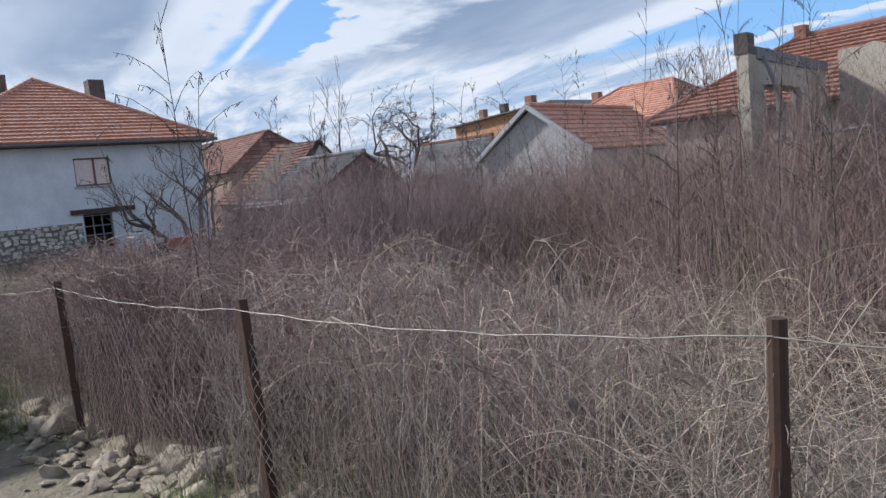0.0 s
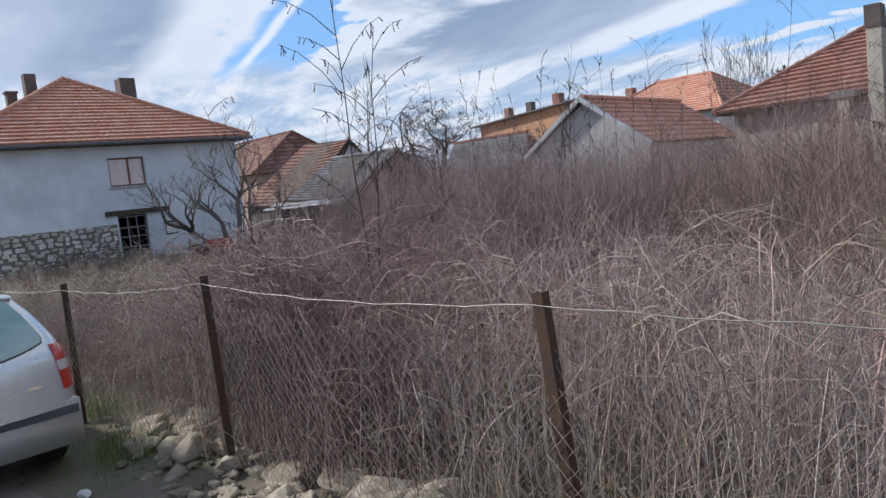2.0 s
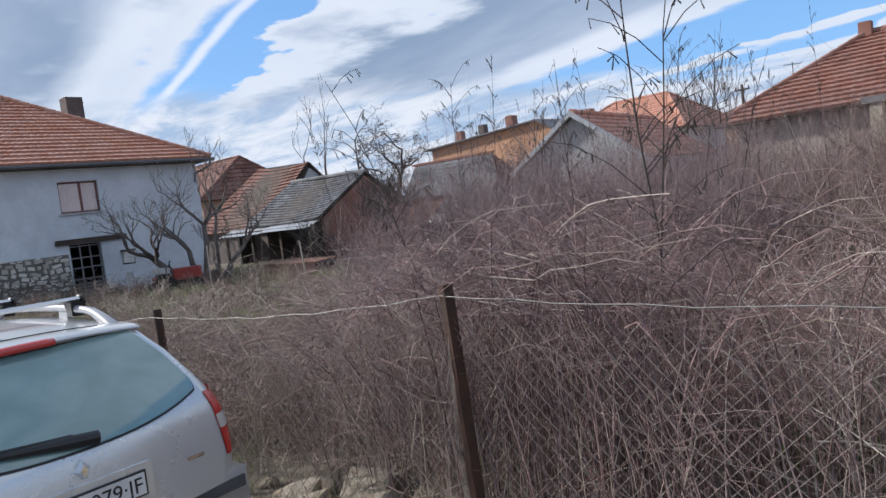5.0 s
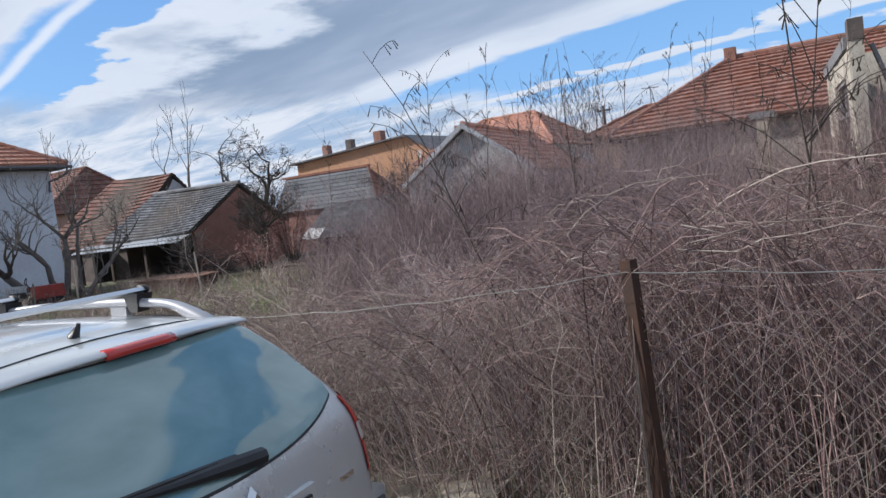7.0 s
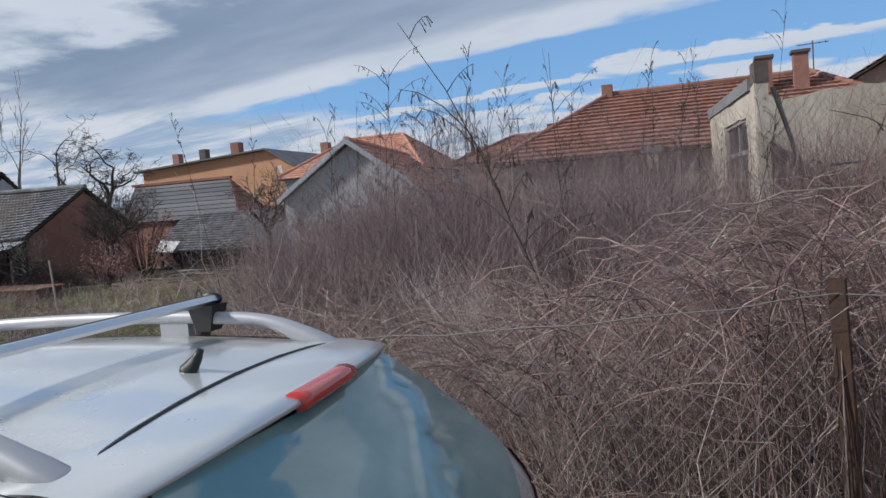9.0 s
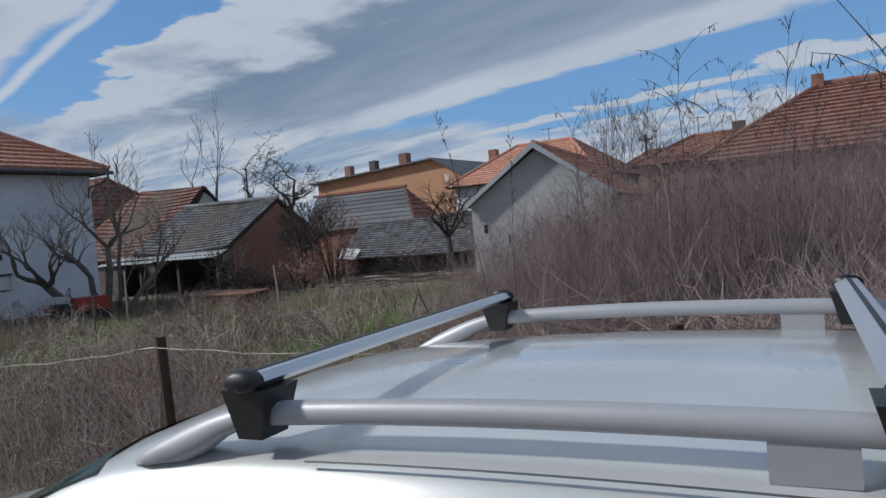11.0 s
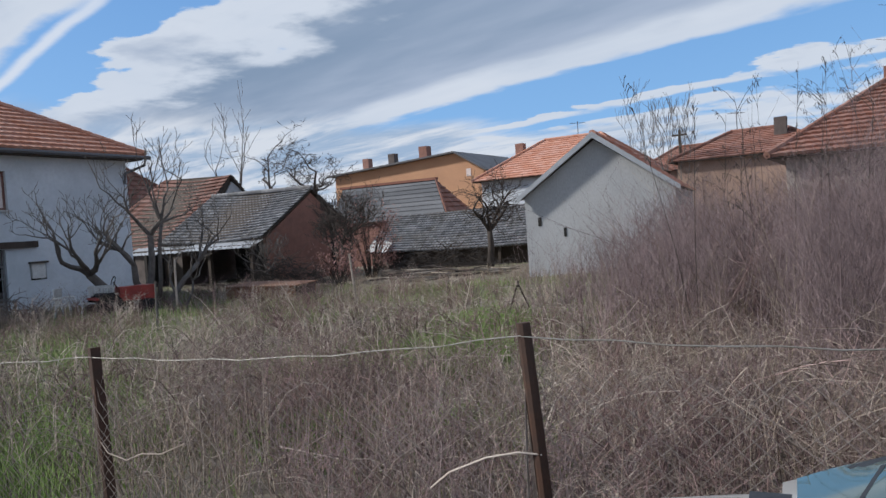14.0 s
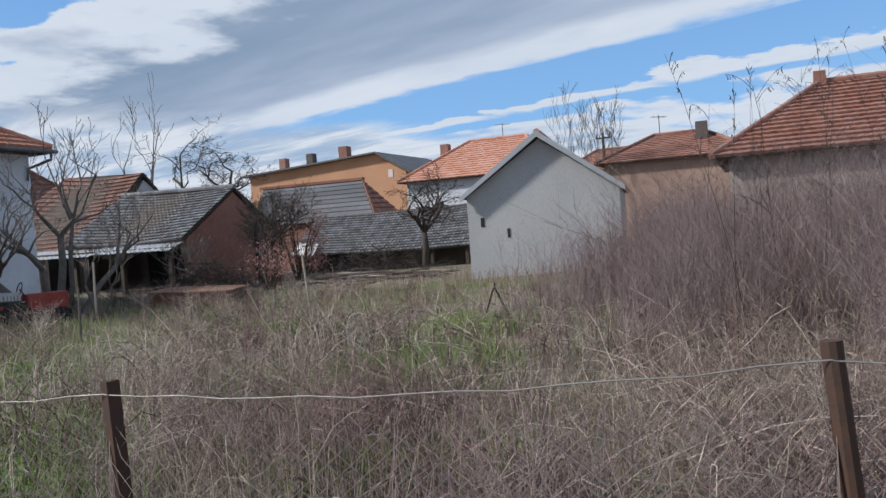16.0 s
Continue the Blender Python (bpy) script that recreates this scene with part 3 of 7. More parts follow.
    g = part("gutter", tube_path(bmesh.new(), [(ex + 0.08, ey0, z - 0.08), (ex + 0.08, ey1 + 0.1, z - 0.08)], 0.07), DARKTIN, roof)
    part("downpipe", tube_path(bmesh.new(), [(ex + 0.06, ey1 - 0.1, z - 0.1), (ex + 0.06, ey1 - 0.12, z - 0.34), (fx + 0.1, ey1 - 0.3, z - 0.5), (fx + 0.1, ey1 - 0.62, z - 0.62), (fx + 0.08, ey1 - 0.66, z - 1.0)], 0.05), DARKTIN, roof)
    chimney(h, -38.3, 13.43, 6.7, 8.5, 0.72, 0.72, BRICKDARK)
    chimney(h, -40.2, 9.75, 7.6, 9.0, 0.5, 0.5, BRICKDARK)
    chimney(h, -42.0, 9.3, 7.4, 8.4, 0.45, 0.45, BRICKDARK, BRICKDARK)
    return h


LEFT = left_house()


def gable_house(label, x0, x1, y0, y1, zb, ze, zr, wall_mat, tile_mat, along="x", over=0.35, name="house", ridge_off=0.0, course=0.34, width=0.25, hip=0.0, sag=0.0, walls=True, seed=5, eave_drop=0.0, step=0.05):
    """A plain house: four walls and a gabled or hipped roof whose ridge runs along x or y."""
    h = thing(name, label, "house")
    if walls:
        t = 0.3
        block("wall", (x0, y0, zb), (x1, y0 + t, ze), wall_mat, h, bevel=0)
        block("wall", (x0, y1 - t, zb), (x1, y1, ze), wall_mat, h, bevel=0)
        block("wall", (x0, y0 + t + 0.002, zb), (x0 + t, y1 - t - 0.002, ze), wall_mat, h, bevel=0)
        block("wall", (x1 - t, y0 + t + 0.002, zb), (x1, y1 - t - 0.002, ze), wall_mat, h, bevel=0)
    roof = thing("roof", "", "")
    roof.parent = h
    o = over
    if along == "x":
        ym = (y0 + y1) / 2 + ridge_off
        a0, a1, b0, b1 = (x0 - o, y0 - o, ze - eave_drop), (x1 + o, y0 - o, ze - eave_drop), (x0 - o, y1 + o, ze), (x1 + o, y1 + o, ze)
        r0, r1 = (x0 - o + hip, ym, zr), (x1 + o - hip, ym, zr)
        ends = [[(x0, y0, ze), (x0, y1, ze), (x0, ym, zr - 0.15)], [(x1 - 0.25, y0, ze), (x1 - 0.25, y1, ze), (x1 - 0.25, ym, zr - 0.15)]]
        dep = (0.25, 0, 0)
        hips = [(b0, a0, r0), (a1, b1, r1)]
    else:
        xm = (x0 + x1) / 2 + ridge_off
        a0, a1, b0, b1 = (x1 + o, y0 - o, ze), (x1 + o, y1 + o, ze), (x0 - o, y0 - o, ze), (x0 - o, y1 + o, ze)
        r0, r1 = (xm, y0 - o + hip, zr), (xm, y1 + o - hip, zr)
        ends = [[(x0, y0, ze), (x1, y0, ze), (xm, y0, zr - 0.15)], [(x0, y1 - 0.25, ze), (x1, y1 - 0.25, ze), (xm, y1 - 0.25, zr - 0.15)]]
        dep = (0, 0.25, 0)
        hips = [(b0, a0, r0), (a1, b1, r1)]
    tiles("tiles", a0, a1, r0, r1, tile_mat, roof, course, width, seed=seed, sag=sag, step=step)
    tiles("tiles", b0, b1, r0, r1, tile_mat, roof, course, width, seed=seed + 1, sag=sag)
    slab("roof_deck", (a0, a1, r1, r0), 0.05, DARKWOOD, roof)
    slab("roof_deck", (b0, b1, r1, r0), 0.05, DARKWOOD, roof)
    up = Vector((0, 0, 0.06))
    ridge_caps("ridge_tiles", Vector(r0) + up, Vector(r1) + up, tile_mat, roof)
    if hip:
        for k, (p, q, r) in enumerate(hips):
            tiles("tiles", p, q, r, r, tile_mat, roof, course, width, seed=seed + 5 + k)
            slab("roof_deck", (p, q, r), 0.05, DARKWOOD, roof)
            ridge_caps("ridge_tiles", Vector(p) + up, Vector(r) + up, tile_mat, roof)
            ridge_caps("ridge_tiles", Vector(q) + up, Vector(r) + up, tile_mat, roof)
    elif walls:
        for e in ends:
            prism("gable", e, dep, wall_mat, h)
    return h


# whitewashed outbuilding
GAR = gable_house("small whitewashed outbuilding with a grey-edged gable and orange tiles", -21.05, -16.1, 22.6, 31.5, -0.5, 2.55, 4.42, WHITEWASH, TILE, "y", over=0.14)
for s in (-1, 1):
    xm, zr = -18.575, 4.42
    xe = xm + s * 2.66
    prism("bargeboard", [(xm, 22.30, zr + 0.10), (xe, 22.30, 2.55 + 0.02), (xe, 22.30, 2.40), (xm, 22.30, zr - 0.10)], (0, 0.14, 0), TIN, GAR)
# Flat near-black plates: the shade of the holes is put into the colour.
block("vent_hole", (-20.62, 22.585, 1.55), (-20.5, 22.6, 1.85), INSIDE, GAR, bevel=0)
block("vent_hole", (-19.75, 22.585, 1.15), (-19.66, 22.6, 1.45), INSIDE, GAR, bevel=0)
GAR.matrix_world = Matrix.Translation((-21.05, 22.5, 0)) @ Matrix.Rotation(radians(8), 4, "Z") @ Matrix.Translation((21.05, -22.6, 0))

# long low house with a broad tiled roof
BIG = gable_house("long low house with a broad weathered red tile roof", -12.9, -0.6, 22.9, 31.5, -0.3, 3.1, 5.5, TANRENDER, TILEOLD, "x", over=0.45, hip=3.3, seed=21, course=0.4, step=0.085)
chimney(BIG, -10.1, 27.15, 5.2, 5.9, 0.36, 0.36, BRICK)
chimney(BIG, -4.95, 26.0, 4.6, 5.95, 0.46, 0.46, BRICK, BRICKDARK)
chimney(BIG, -3.87, 26.0, 4.6, 6.0, 0.44, 0.44, BRICK, BRICKDARK)
# gabled house behind it
HX = gable_house("house with a red tiled gable roof behind the ruin", -2.6, 6.0, 34.0, 44, -0.3, 4.9, 7.5, PINK, TILEOLD, "y", over=0.4, seed=31, course=0.4, width=0.5)
# pyramid roofed house
HIP = gable_house("pale house with an orange hipped tile roof", -32.4, -23.0, 41.5, 50.5, -0.8, 4.5, 7.1, PLASTER, TILE, "x", over=0.45, hip=3.2, seed=41, course=0.4, width=0.5)
chimney(HIP, -31.0, 44.9, 5.9, 7.0, 0.55, 0.55, BRICK)
# far house in the gap
H9 = gable_house("distant low house with faded pink walls and an old tile roof", -19.5, -12.5, 39.0, 46.5, -0.5, 4.3, 5.85, PINK, TILEOLD, "x", over=0.4, hip=2.6, seed=51, course=0.4, width=0.5)
chimney(H9, -14.7, 41.5, 5.0, 6.25, 0.6, 0.6, BRICKDARK)
H9b = gable_house("distant low house with a brown tile roof", -25.0, -18.5, 52.0, 58.5, -0.5, 4.6, 6.4, PINK, TILEOLD, "x", over=0.4, hip=2.4, seed=55, course=0.4, width=0.5)
# red roof behind the grey house
RED2 = gable_house("house behind with a dark red tile roof", -72, -55.2, 28.5, 38, -0.8, 4.2, 7.6, PINK, TILEBARN, "x", over=0.4, hip=2.0, seed=61, course=0.4, width=0.5)


def orange_house():
    h = thing("house", "long orange rendered house with a thin dark metal roof", "house")
    y = 50.0
    pts = [(-51.0, y, -0.8), (-51.0, y, 6.75), (-38.9, y, 7.5), (-36.5, y, 6.05), (-36.5, y, -0.8)]
    prism("wall", pts, (0, 9, 0), OCHRE, h)
    prism("roof", [(-51.6, y - 0.5, 6.85), (-38.85, y - 0.5, 7.64), (-38.85, y - 0.5, 7.52), (-51.6, y - 0.5, 6.72)], (0, 10, 0), DARKTIN, h)
    prism("roof", [(-38.84, y - 0.5, 7.64), (-36.0, y - 0.5, 5.95), (-36.0, y - 0.5, 5.82), (-38.84, y - 0.5, 7.52)], (0, 10, 0), DARKTIN, h)
    chimney(h, -48.3, 51.2, 6.9, 8.1, 0.62, 0.62, BRICK)
    chimney(h, -45.6, 51.2, 7.1, 8.25, 0.62, 0.62, BRICKDARK)
    chimney(h, -42.4, 51.2, 7.2, 8.5, 0.75, 0.75, BRICK)
    block("small_window", (-38.0, y - 0.03, 5.6), (-37.6, y - 0.003, 6.2), WINDOWCOVER, h)
    return h


orange_house()

# ---- farm sheds ----


def barn():
    h = thing("barn", "old barn with a weathered red tile roof and open gable", "barn")
    gx, yr, zr = -39.5, 26.9, 5.25
    e0, e1 = (-47.5, 23.2, 1.75), (gx, 23.2, 1.75)
    r0, r1 = (-44.6, yr, zr + 0.2), (gx, yr, zr)
    b0, b1 = (-47.5, 30.6, 1.75), (gx, 30.6, 1.75)
    roof = thing("roof", "", "")
    roof.parent = h
    tiles("tiles", e0, e1, r0, r1, TILEBARN, roof, 0.34, 0.25, seed=71, sag=0.12, step=0.08)
    tiles("tiles", b0, b1, r0, r1, TILEBARN, roof, 0.34, 0.25, seed=72, sag=0.1)
    tiles("tiles", b0, e0, r0, r0, TILEBARN, roof, 0.34, 0.25, seed=73)
    slab("roof_deck", (e0, e1, r1, r0), 0.06, DARKWOOD, roof)
    slab("roof_deck", (b0, b1, r1, r0), 0.06, DARKWOOD, roof)
    prism("gable", [(gx - 0.3, 23.6, 1.6), (gx - 0.3, 30.2, 1.6), (gx - 0.3, yr, zr - 0.25)], (0.12, 0, 0), DARKWOOD, h)
    prism("gable_patch", [(gx - 0.17, 26.4, 4.1), (gx - 0.17, 28.2, 4.1), (gx - 0.17, 27.0, 4.9)], (0.05, 0, 0), WHITEWASH, h)
    # Dark brick here: the shade under the eave is put into the wall colour.
    block("wall", (-47.2, 23.5, -0.8), (gx - 0.2, 23.8, 1.75), BRICKDARK, h)
    block("wall", (gx - 0.5, 23.81, -0.8), (gx - 0.2, 30.3, 1.6), BRICKDARK, h)
    return h


barn()


def shed():
    h = thing("open_shed", "open farm shed with grey weathered tiles and a pale sheet-metal eave", "shed")
    x0, x1 = -39.35, -32.9
    e0, e1, r0, r1 = (x0, 21.95, 1.85), (x1, 21.95, 1.85), (x0, 25.4, 4.05), (x1, 25.4, 3.95)
    b0, b1 = (x0, 28.6, 1.9), (x1, 28.6, 1.9)
    roof = thing("roof", "", "")
    roof.parent = h
    tiles("tiles", e0, e1, r0, r1, SLATE, roof, 0.24, 0.2, wave=0.05, seed=81, sag=0.12)
    tiles("tiles", b0, b1, r0, r1, SLATE, roof, 0.24, 0.2, wave=0.05, seed=82)
    slab("roof_deck", (e0, e1, r1, r0), 0.06, DARKWOOD, roof)
    slab("roof_deck", (b0, b1, r1, r0), 0.06, DARKWOOD, roof)
    ridge_caps("ridge_tiles", Vector(r0) + Vector((0, 0, 0.05)), Vector(r1) + Vector((0, 0, 0.05)), SLATE, roof)
    # corrugated strip in two sheets
    for k, (a, b, dz) in enumerate(((-41.0, -37.0, 0.0), (-36.95, -32.8, 0.05))):
        n = 60
        vs = []
        for i in range(n + 1):
            xx = a + (b - a) * i / n
            w = 0.02 * math.sin(i * 1.6)
            vs += [(xx, 21.2, 1.42 + w + dz), (xx, 22.1, 1.74 + w + dz)]
        quick("metal_eave", vs, [(2 * i, 2 * i + 2, 2 * i + 3, 2 * i + 1) for i in range(n)], TIN, roof, smooth=True)
    for xx in (-40.8, -38.2, -35.6, -33.1):
        block("post", (xx - 0.08, 21.5, -0.9), (xx + 0.08, 21.66, 1.6), DARKWOOD, h)
    # Near-black sheets give the open shed its inner shade by colour.
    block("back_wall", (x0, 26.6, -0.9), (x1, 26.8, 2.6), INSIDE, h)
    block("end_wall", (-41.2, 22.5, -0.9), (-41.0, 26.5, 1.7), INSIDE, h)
    prismpts = [(x1 - 0.28, 22.35, -0.9), (x1 - 0.28, 28.3, -0.9), (x1 - 0.28, 28.3, 1.7), (x1 - 0.28, 25.4, 3.75), (x1 - 0.28, 22.35, 1.85)]
    prism("brick_gable", prismpts, (0.2, 0, 0), BRICK, h)
    block("beam", (-41.0, 21.5, 1.46), (-32.9, 21.62, 1.6), DARKWOOD, h)
    return h


shed()


def grey_barn():
    h = thing("old_barn", "low grey barn with mossy tiles and a steep board roof", "barn")
    roof = thing("roof", "", "")
    roof.parent = h
    e0, e1, r0, r1 = (-33.4, 29.8, 0.72), (-23.9, 29.8, 0.72), (-33.6, 33.0, 2.55), (-23.9, 33.0, 2.7)
    tiles("tiles", e0, e1, r0, r1, SLATE, roof, 0.24, 0.2, wave=0.05, seed=91, sag=0.1)
    slab("roof_deck", (e0, e1, r1, r0), 0.06, DARKWOOD, roof)
    # steep upper roof clad in boards
    lo0, lo1, hi0, hi1 = Vector((-38.0, 32.9, 2.3)), Vector((-30.2, 32.9, 2.3)), Vector((-38.0, 34.3, 4.42)), Vector((-31.6, 34.3, 4.42))
    n = 9
    for k in range(n):
        a, b = k / n, (k + 1.12) / n
        p, q, r, s = lo0.lerp(hi0, a), lo1.lerp(hi1, a), lo1.lerp(hi1, min(1, b)), lo0.lerp(hi0, min(1, b))
        off = Vector((0, -0.035, 0.02))
        prism("board", [p + off, q + off, r, s], (0, 0.02, 0.012), BOARDROOF, roof)
    prism("ridge_board", [hi0 + Vector((-0.2, -0.1, -0.02)), hi1 + Vector((0.1, -0.1, -0.02)), hi1 + Vector((0.1, -0.1, 0.12)), hi0 + Vector((-0.2, -0.1, 0.12))], (0, 0.3, 0), TILEOLD, roof)
    prism("hip_board", [hi1 + Vector((0.05, -0.05, 0.1)), lo1 + Vector((0.1, -0.05, 0.1)), lo1 + Vector((0.1, -0.05, -0.1)), hi1 + Vector((0.05, -0.05, -0.1))], (0, 0.2, 0), TILEOLD, roof)
    tiles("tiles", (-38, 36.2, 2.2), (-30.2, 36.2, 2.2), hi0, hi1, TILEOLD, roof, 0.34, 0.25, seed=93)
    tiles("tiles", (-30.1, 33.0, 2.3), (-30.1, 36.2, 2.3), hi1, hi1, TILEOLD, roof, 0.34, 0.25, seed=94)
    block("wall", (-33.2, 30.6, -0.9), (-24.1, 30.9, 1.0), DARKWOOD, h)
    block("wall", (-37.8, 33.1, -0.9), (-33.3, 33.3, 2.4), BRICK, h)
    block("end_wall", (-38, 33.32, -0.9), (-37.8, 36, 2.3), BRICK, h)
    for xx in (-33, -30.6, -28.2, -25.8, -24.1):
        block("post", (xx - 0.07, 29.95, -0.9), (xx + 0.07, 30.09, 0.8), DARKWOOD, h)
    return h


grey_barn()
block("white_sheet", (0, 0, 0), (1.15, 0.03, 0.85), WHITEPLASTIC, m=pose(-33.0, 29.4, 0.75, -52, 4, 3))
tagged(bpy.data.objects["white_sheet"], "white plastic sheet lying on the low barn eave", "sheet")

# ---- ruin ----


def ruin():
    h = thing("ruined_building", "roofless ruin of crumbling beige plaster with an empty window", "ruin")
    P, F = Vector((-5.97, 14.0, 0)), Vector((-6.62, 19.4, 0))
    L = (F - P).length
    rnd = random.Random(9)

    def crumbly(ob, amp, cuts=5):
        bm = bmesh.new()
        bm.from_mesh(ob.data)
        bmesh.ops.subdivide_edges(bm, edges=[e for e in bm.edges if e.calc_length() > 0.5], cuts=cuts, use_grid_fill=True)
        for v in bm.verts:
            n = noise.noise_vector(v.co * 2.3)
            v.co += n * amp
        bm.to_mesh(ob.data)
        bm.free()

    w = wall("window_wall", (P.x, P.y, -0.3), F - P, L, 3.95, 0.22, [(0.85, 3.3, 1.75, 3.45)], BEIGE, h)
    crumbly(w, 0.05)
    # open frame standing in the gap
    along = (F - P).normalized()
    m = Matrix.Translation(P) @ Matrix.Rotation(math.atan2(along.y, along.x), 4, "Z")
    bm = bmesh.new()
    for s in (0.78, 1.98, 3.2):
        box(bm, (s, 0.10, 1.5), (s + 0.09, 0.15, 3.12), m)
    for z in (1.46, 2.45, 3.08):
        box(bm, (0.8, 0.153, z), (3.28, 0.19, z + 0.09), m)
    part("window_frame", bm, GREYWOOD, h)
    # concrete corner post with a dark cap and a leaning brace
    bm = box(bmesh.new(), (-0.04, 0.0, -0.3), (0.30, 0.2, 3.72), m)
    ob = part("corner_post", bm, BEIGE, h, bevel=0.02)
    crumbly(ob, 0.03, 7)
    block("post_cap", (-0.06, -0.02, 3.66), (0.32, 0.22, 4.02), BRICKDARK, h, m=m, bevel=0.03)
    block("lintel_beam", (0.4, -0.03, 3.58), (L, 0.26, 3.8), GREYWOOD, h, m=m, bevel=0.02)
    part("brace", tube_path(bmesh.new(), [(-5.85, 14.35, 3.6), (-5.35, 14.5, 1.9)], 0.045, 5), GREYWOOD, h)
    part("rail", tube_path(bmesh.new(), [(-5.8, 14.4, 2.05), (-4.3, 14.8, 2.15)], 0.04, 5), GREYWOOD, h)
    # sunlit back wall, ragged on top
    n = 40
    x0, x1, yb = -6.35, 3.6, 19.4
    top = [4.02 + 0.03 * math.sin(k * 0.7) + rnd.uniform(-0.05, 0.05) - (0.12 if 4 < k < 7 else 0) for k in range(n + 1)]
    pts = [(x0, yb, -0.4)] + [(x0 + (x1 - x0) * k / n, yb, top[k]) for k in range(n + 1)] + [(x1, yb, -0.4)]
    prism("back_wall", pts, (0, 0.35, 0), BEIGE, h)
    block("stub_wall", (-8.35, 18.6, -0.3), (-8.1, 18.9, 2.85), BEIGE, h, bevel=0.04)
    block("stub_beam", (-8.5, 18.55, 2.85), (-7.95, 18.95, 3.0), GREYWOOD, h, bevel=0.03)
    block("stub_wall", (-8.95, 18.5, -0.3), (-8.75, 18.7, 2.35), BEIGE, h, bevel=0.04)
    return h


ruin()

# ---- fence ----
POSTS = [(2.0, 3.35, 1.52), (-0.95, 3.07, 1.46), (-3.88, 2.81, 1.40), (-6.81, 2.615, 1.435), (-9.38, 2.345, 1.34), (-12.05, 2.085, 1.33), (-14.71, 1.95, 1.19), (-17.4, 1.75, 1.15), (-20.2, 1.55, 1.10), (-23.0, 1.35, 1.05)]


def fence_y(x):
    """Where the fence runs, by the two posts on either side."""
    xs = np.array([p[0] for p in POSTS[::-1]])
    return np.interp(x, xs, np.array([p[1] for p in POSTS[::-1]]))


def fence():
    f = thing("wire_fence", "old chain-link fence with rusty steel posts and a sagging top wire", "fence")
    rnd = random.Random(4)
    for k, (x, y, z) in enumerate(POSTS):
        zb = float(ground_z(x, y)) - 0.25
        lean = rnd.uniform(-0.09, -0.03) if k > 2 else (0.02, 0.02, -0.10)[k]
        tw = rnd.uniform(0, 90)
        bm = bmesh.new()
        w, t = 0.055, 0.007
        m = Matrix.Translation((x, y, z)) @ Matrix.Rotation(lean, 4, "Y") @ Matrix.Rotation(rnd.uniform(-0.04, 0.02), 4, "X") @ Matrix.Rotation(radians(tw if k != 1 else 20), 4, "Z")
        if k in (1, 5, 4):
            tube_path(bm, [m @ Vector((0, 0, 0)), m @ Vector((0, 0, zb - z))], 0.03, 10)
        else:
            # channel section
            out = [(-w / 2, -w / 2), (w / 2, -w / 2), (w / 2, w / 2), (w / 2 - t, w / 2), (w / 2 - t, -w / 2 + t), (-w / 2 + t, -w / 2 + t), (-w / 2 + t, w / 2), (-w / 2, w / 2)]
            lo, hi = ([bm.verts.new(m @ Vector((a, b, c))) for a, b in out] for c in (zb - z, 0))
            for i in range(8):
                bm.faces.new((lo[i], lo[(i + 1) % 8], hi[(i + 1) % 8], hi[i]))
            bm.faces.new(hi), bm.faces.new(lo[::-1])
        part("fence_post", bm, RUST, f)
    # top wire, sagging a little between posts
    sets_p = []
    for (ax, ay, az), (bx, by, bz) in zip(POSTS, POSTS[1:]):
        s = np.linspace(0, 1, 15)
        for dz, sag in ((-0.05, 0.05),):
            pts = np.stack([ax + (bx - ax) * s, ay + (by - ay) * s - 0.03, az + (bz - az) * s + dz - sag * 4 * s * (1 - s) + 0.006 * np.sin(s * 31)], -1)
            sets_p.append(pts)
    for pts in sets_p:
        v, q = stalks(pts[None], np.full((1, len(pts)), 0.0028), 4)
        tagged(fast_mesh("top_wire", v, q, WIRE, f), "thin pale galvanised wire")
    # loose ends of pale wire hanging from two posts
    for ends in (((-14.7, 1.93, 0.66), (-14.58, 1.9, 0.6), (-14.42, 1.9, 0.575), (-14.3, 1.91, 0.62), (-14.15, 1.92, 0.63), (-13.97, 1.93, 0.70)), ((-12.5, 2.0, 0.62), (-12.4, 2.0, 0.70), (-12.22, 2.0, 0.78), (-12.08, 2.02, 0.81), (-11.99, 2.05, 0.80))):
        part("loose_wire", tube_path(bmesh.new(), ends, 0.004, 6), CANE, f, "bent pale wire end")
    # diagonal mesh wires
    rows = []
    for (ax, ay, az), (bx, by, bz) in zip(POSTS[:-2], POSTS[1:-1]):
        length = math.hypot(bx - ax, by - ay)
        n = int(length / 0.085)
        for k in range(-14, n):
            for s in (1, -1):
                a = k * 0.085 if s == 1 else (k + 14) * 0.085
                t = np.linspace(0, 1, 8)
                d = np.clip((a + s * t * 1.15) / length, 0, 1)
                x, y = ax + (bx - ax) * d, ay + (by - ay) * d
                top = az + (bz - az) * d - 0.17 - 0.05 * np.sin(d * np.pi)
                z = 0.06 + t * (top - 0.06) + 0.012 * np.sin(t * 40 + k)
                y = y + 0.05 * np.sin(t * 3.1) * math.sin(k * 0.21 + ax) - 0.01
                rows.append(np.stack([x, y, z], -1))
    P = np.stack(rows)
    v, q = stalks(P, np.full(P.shape[:2], 0.0019), 3)
    tagged(fast_mesh("chain_link", v, q, MESHWIRE, f), "diamond wire mesh", kind="stuff")


fence()

# ---- wild growth ----
RNG = np.random.default_rng(11)


def value_noise(x, y, s, seed=0):
    return np.array([noise.noise(Vector((a * s + seed, b * s - seed, seed * 1.7))) for a, b in zip(x, y)])


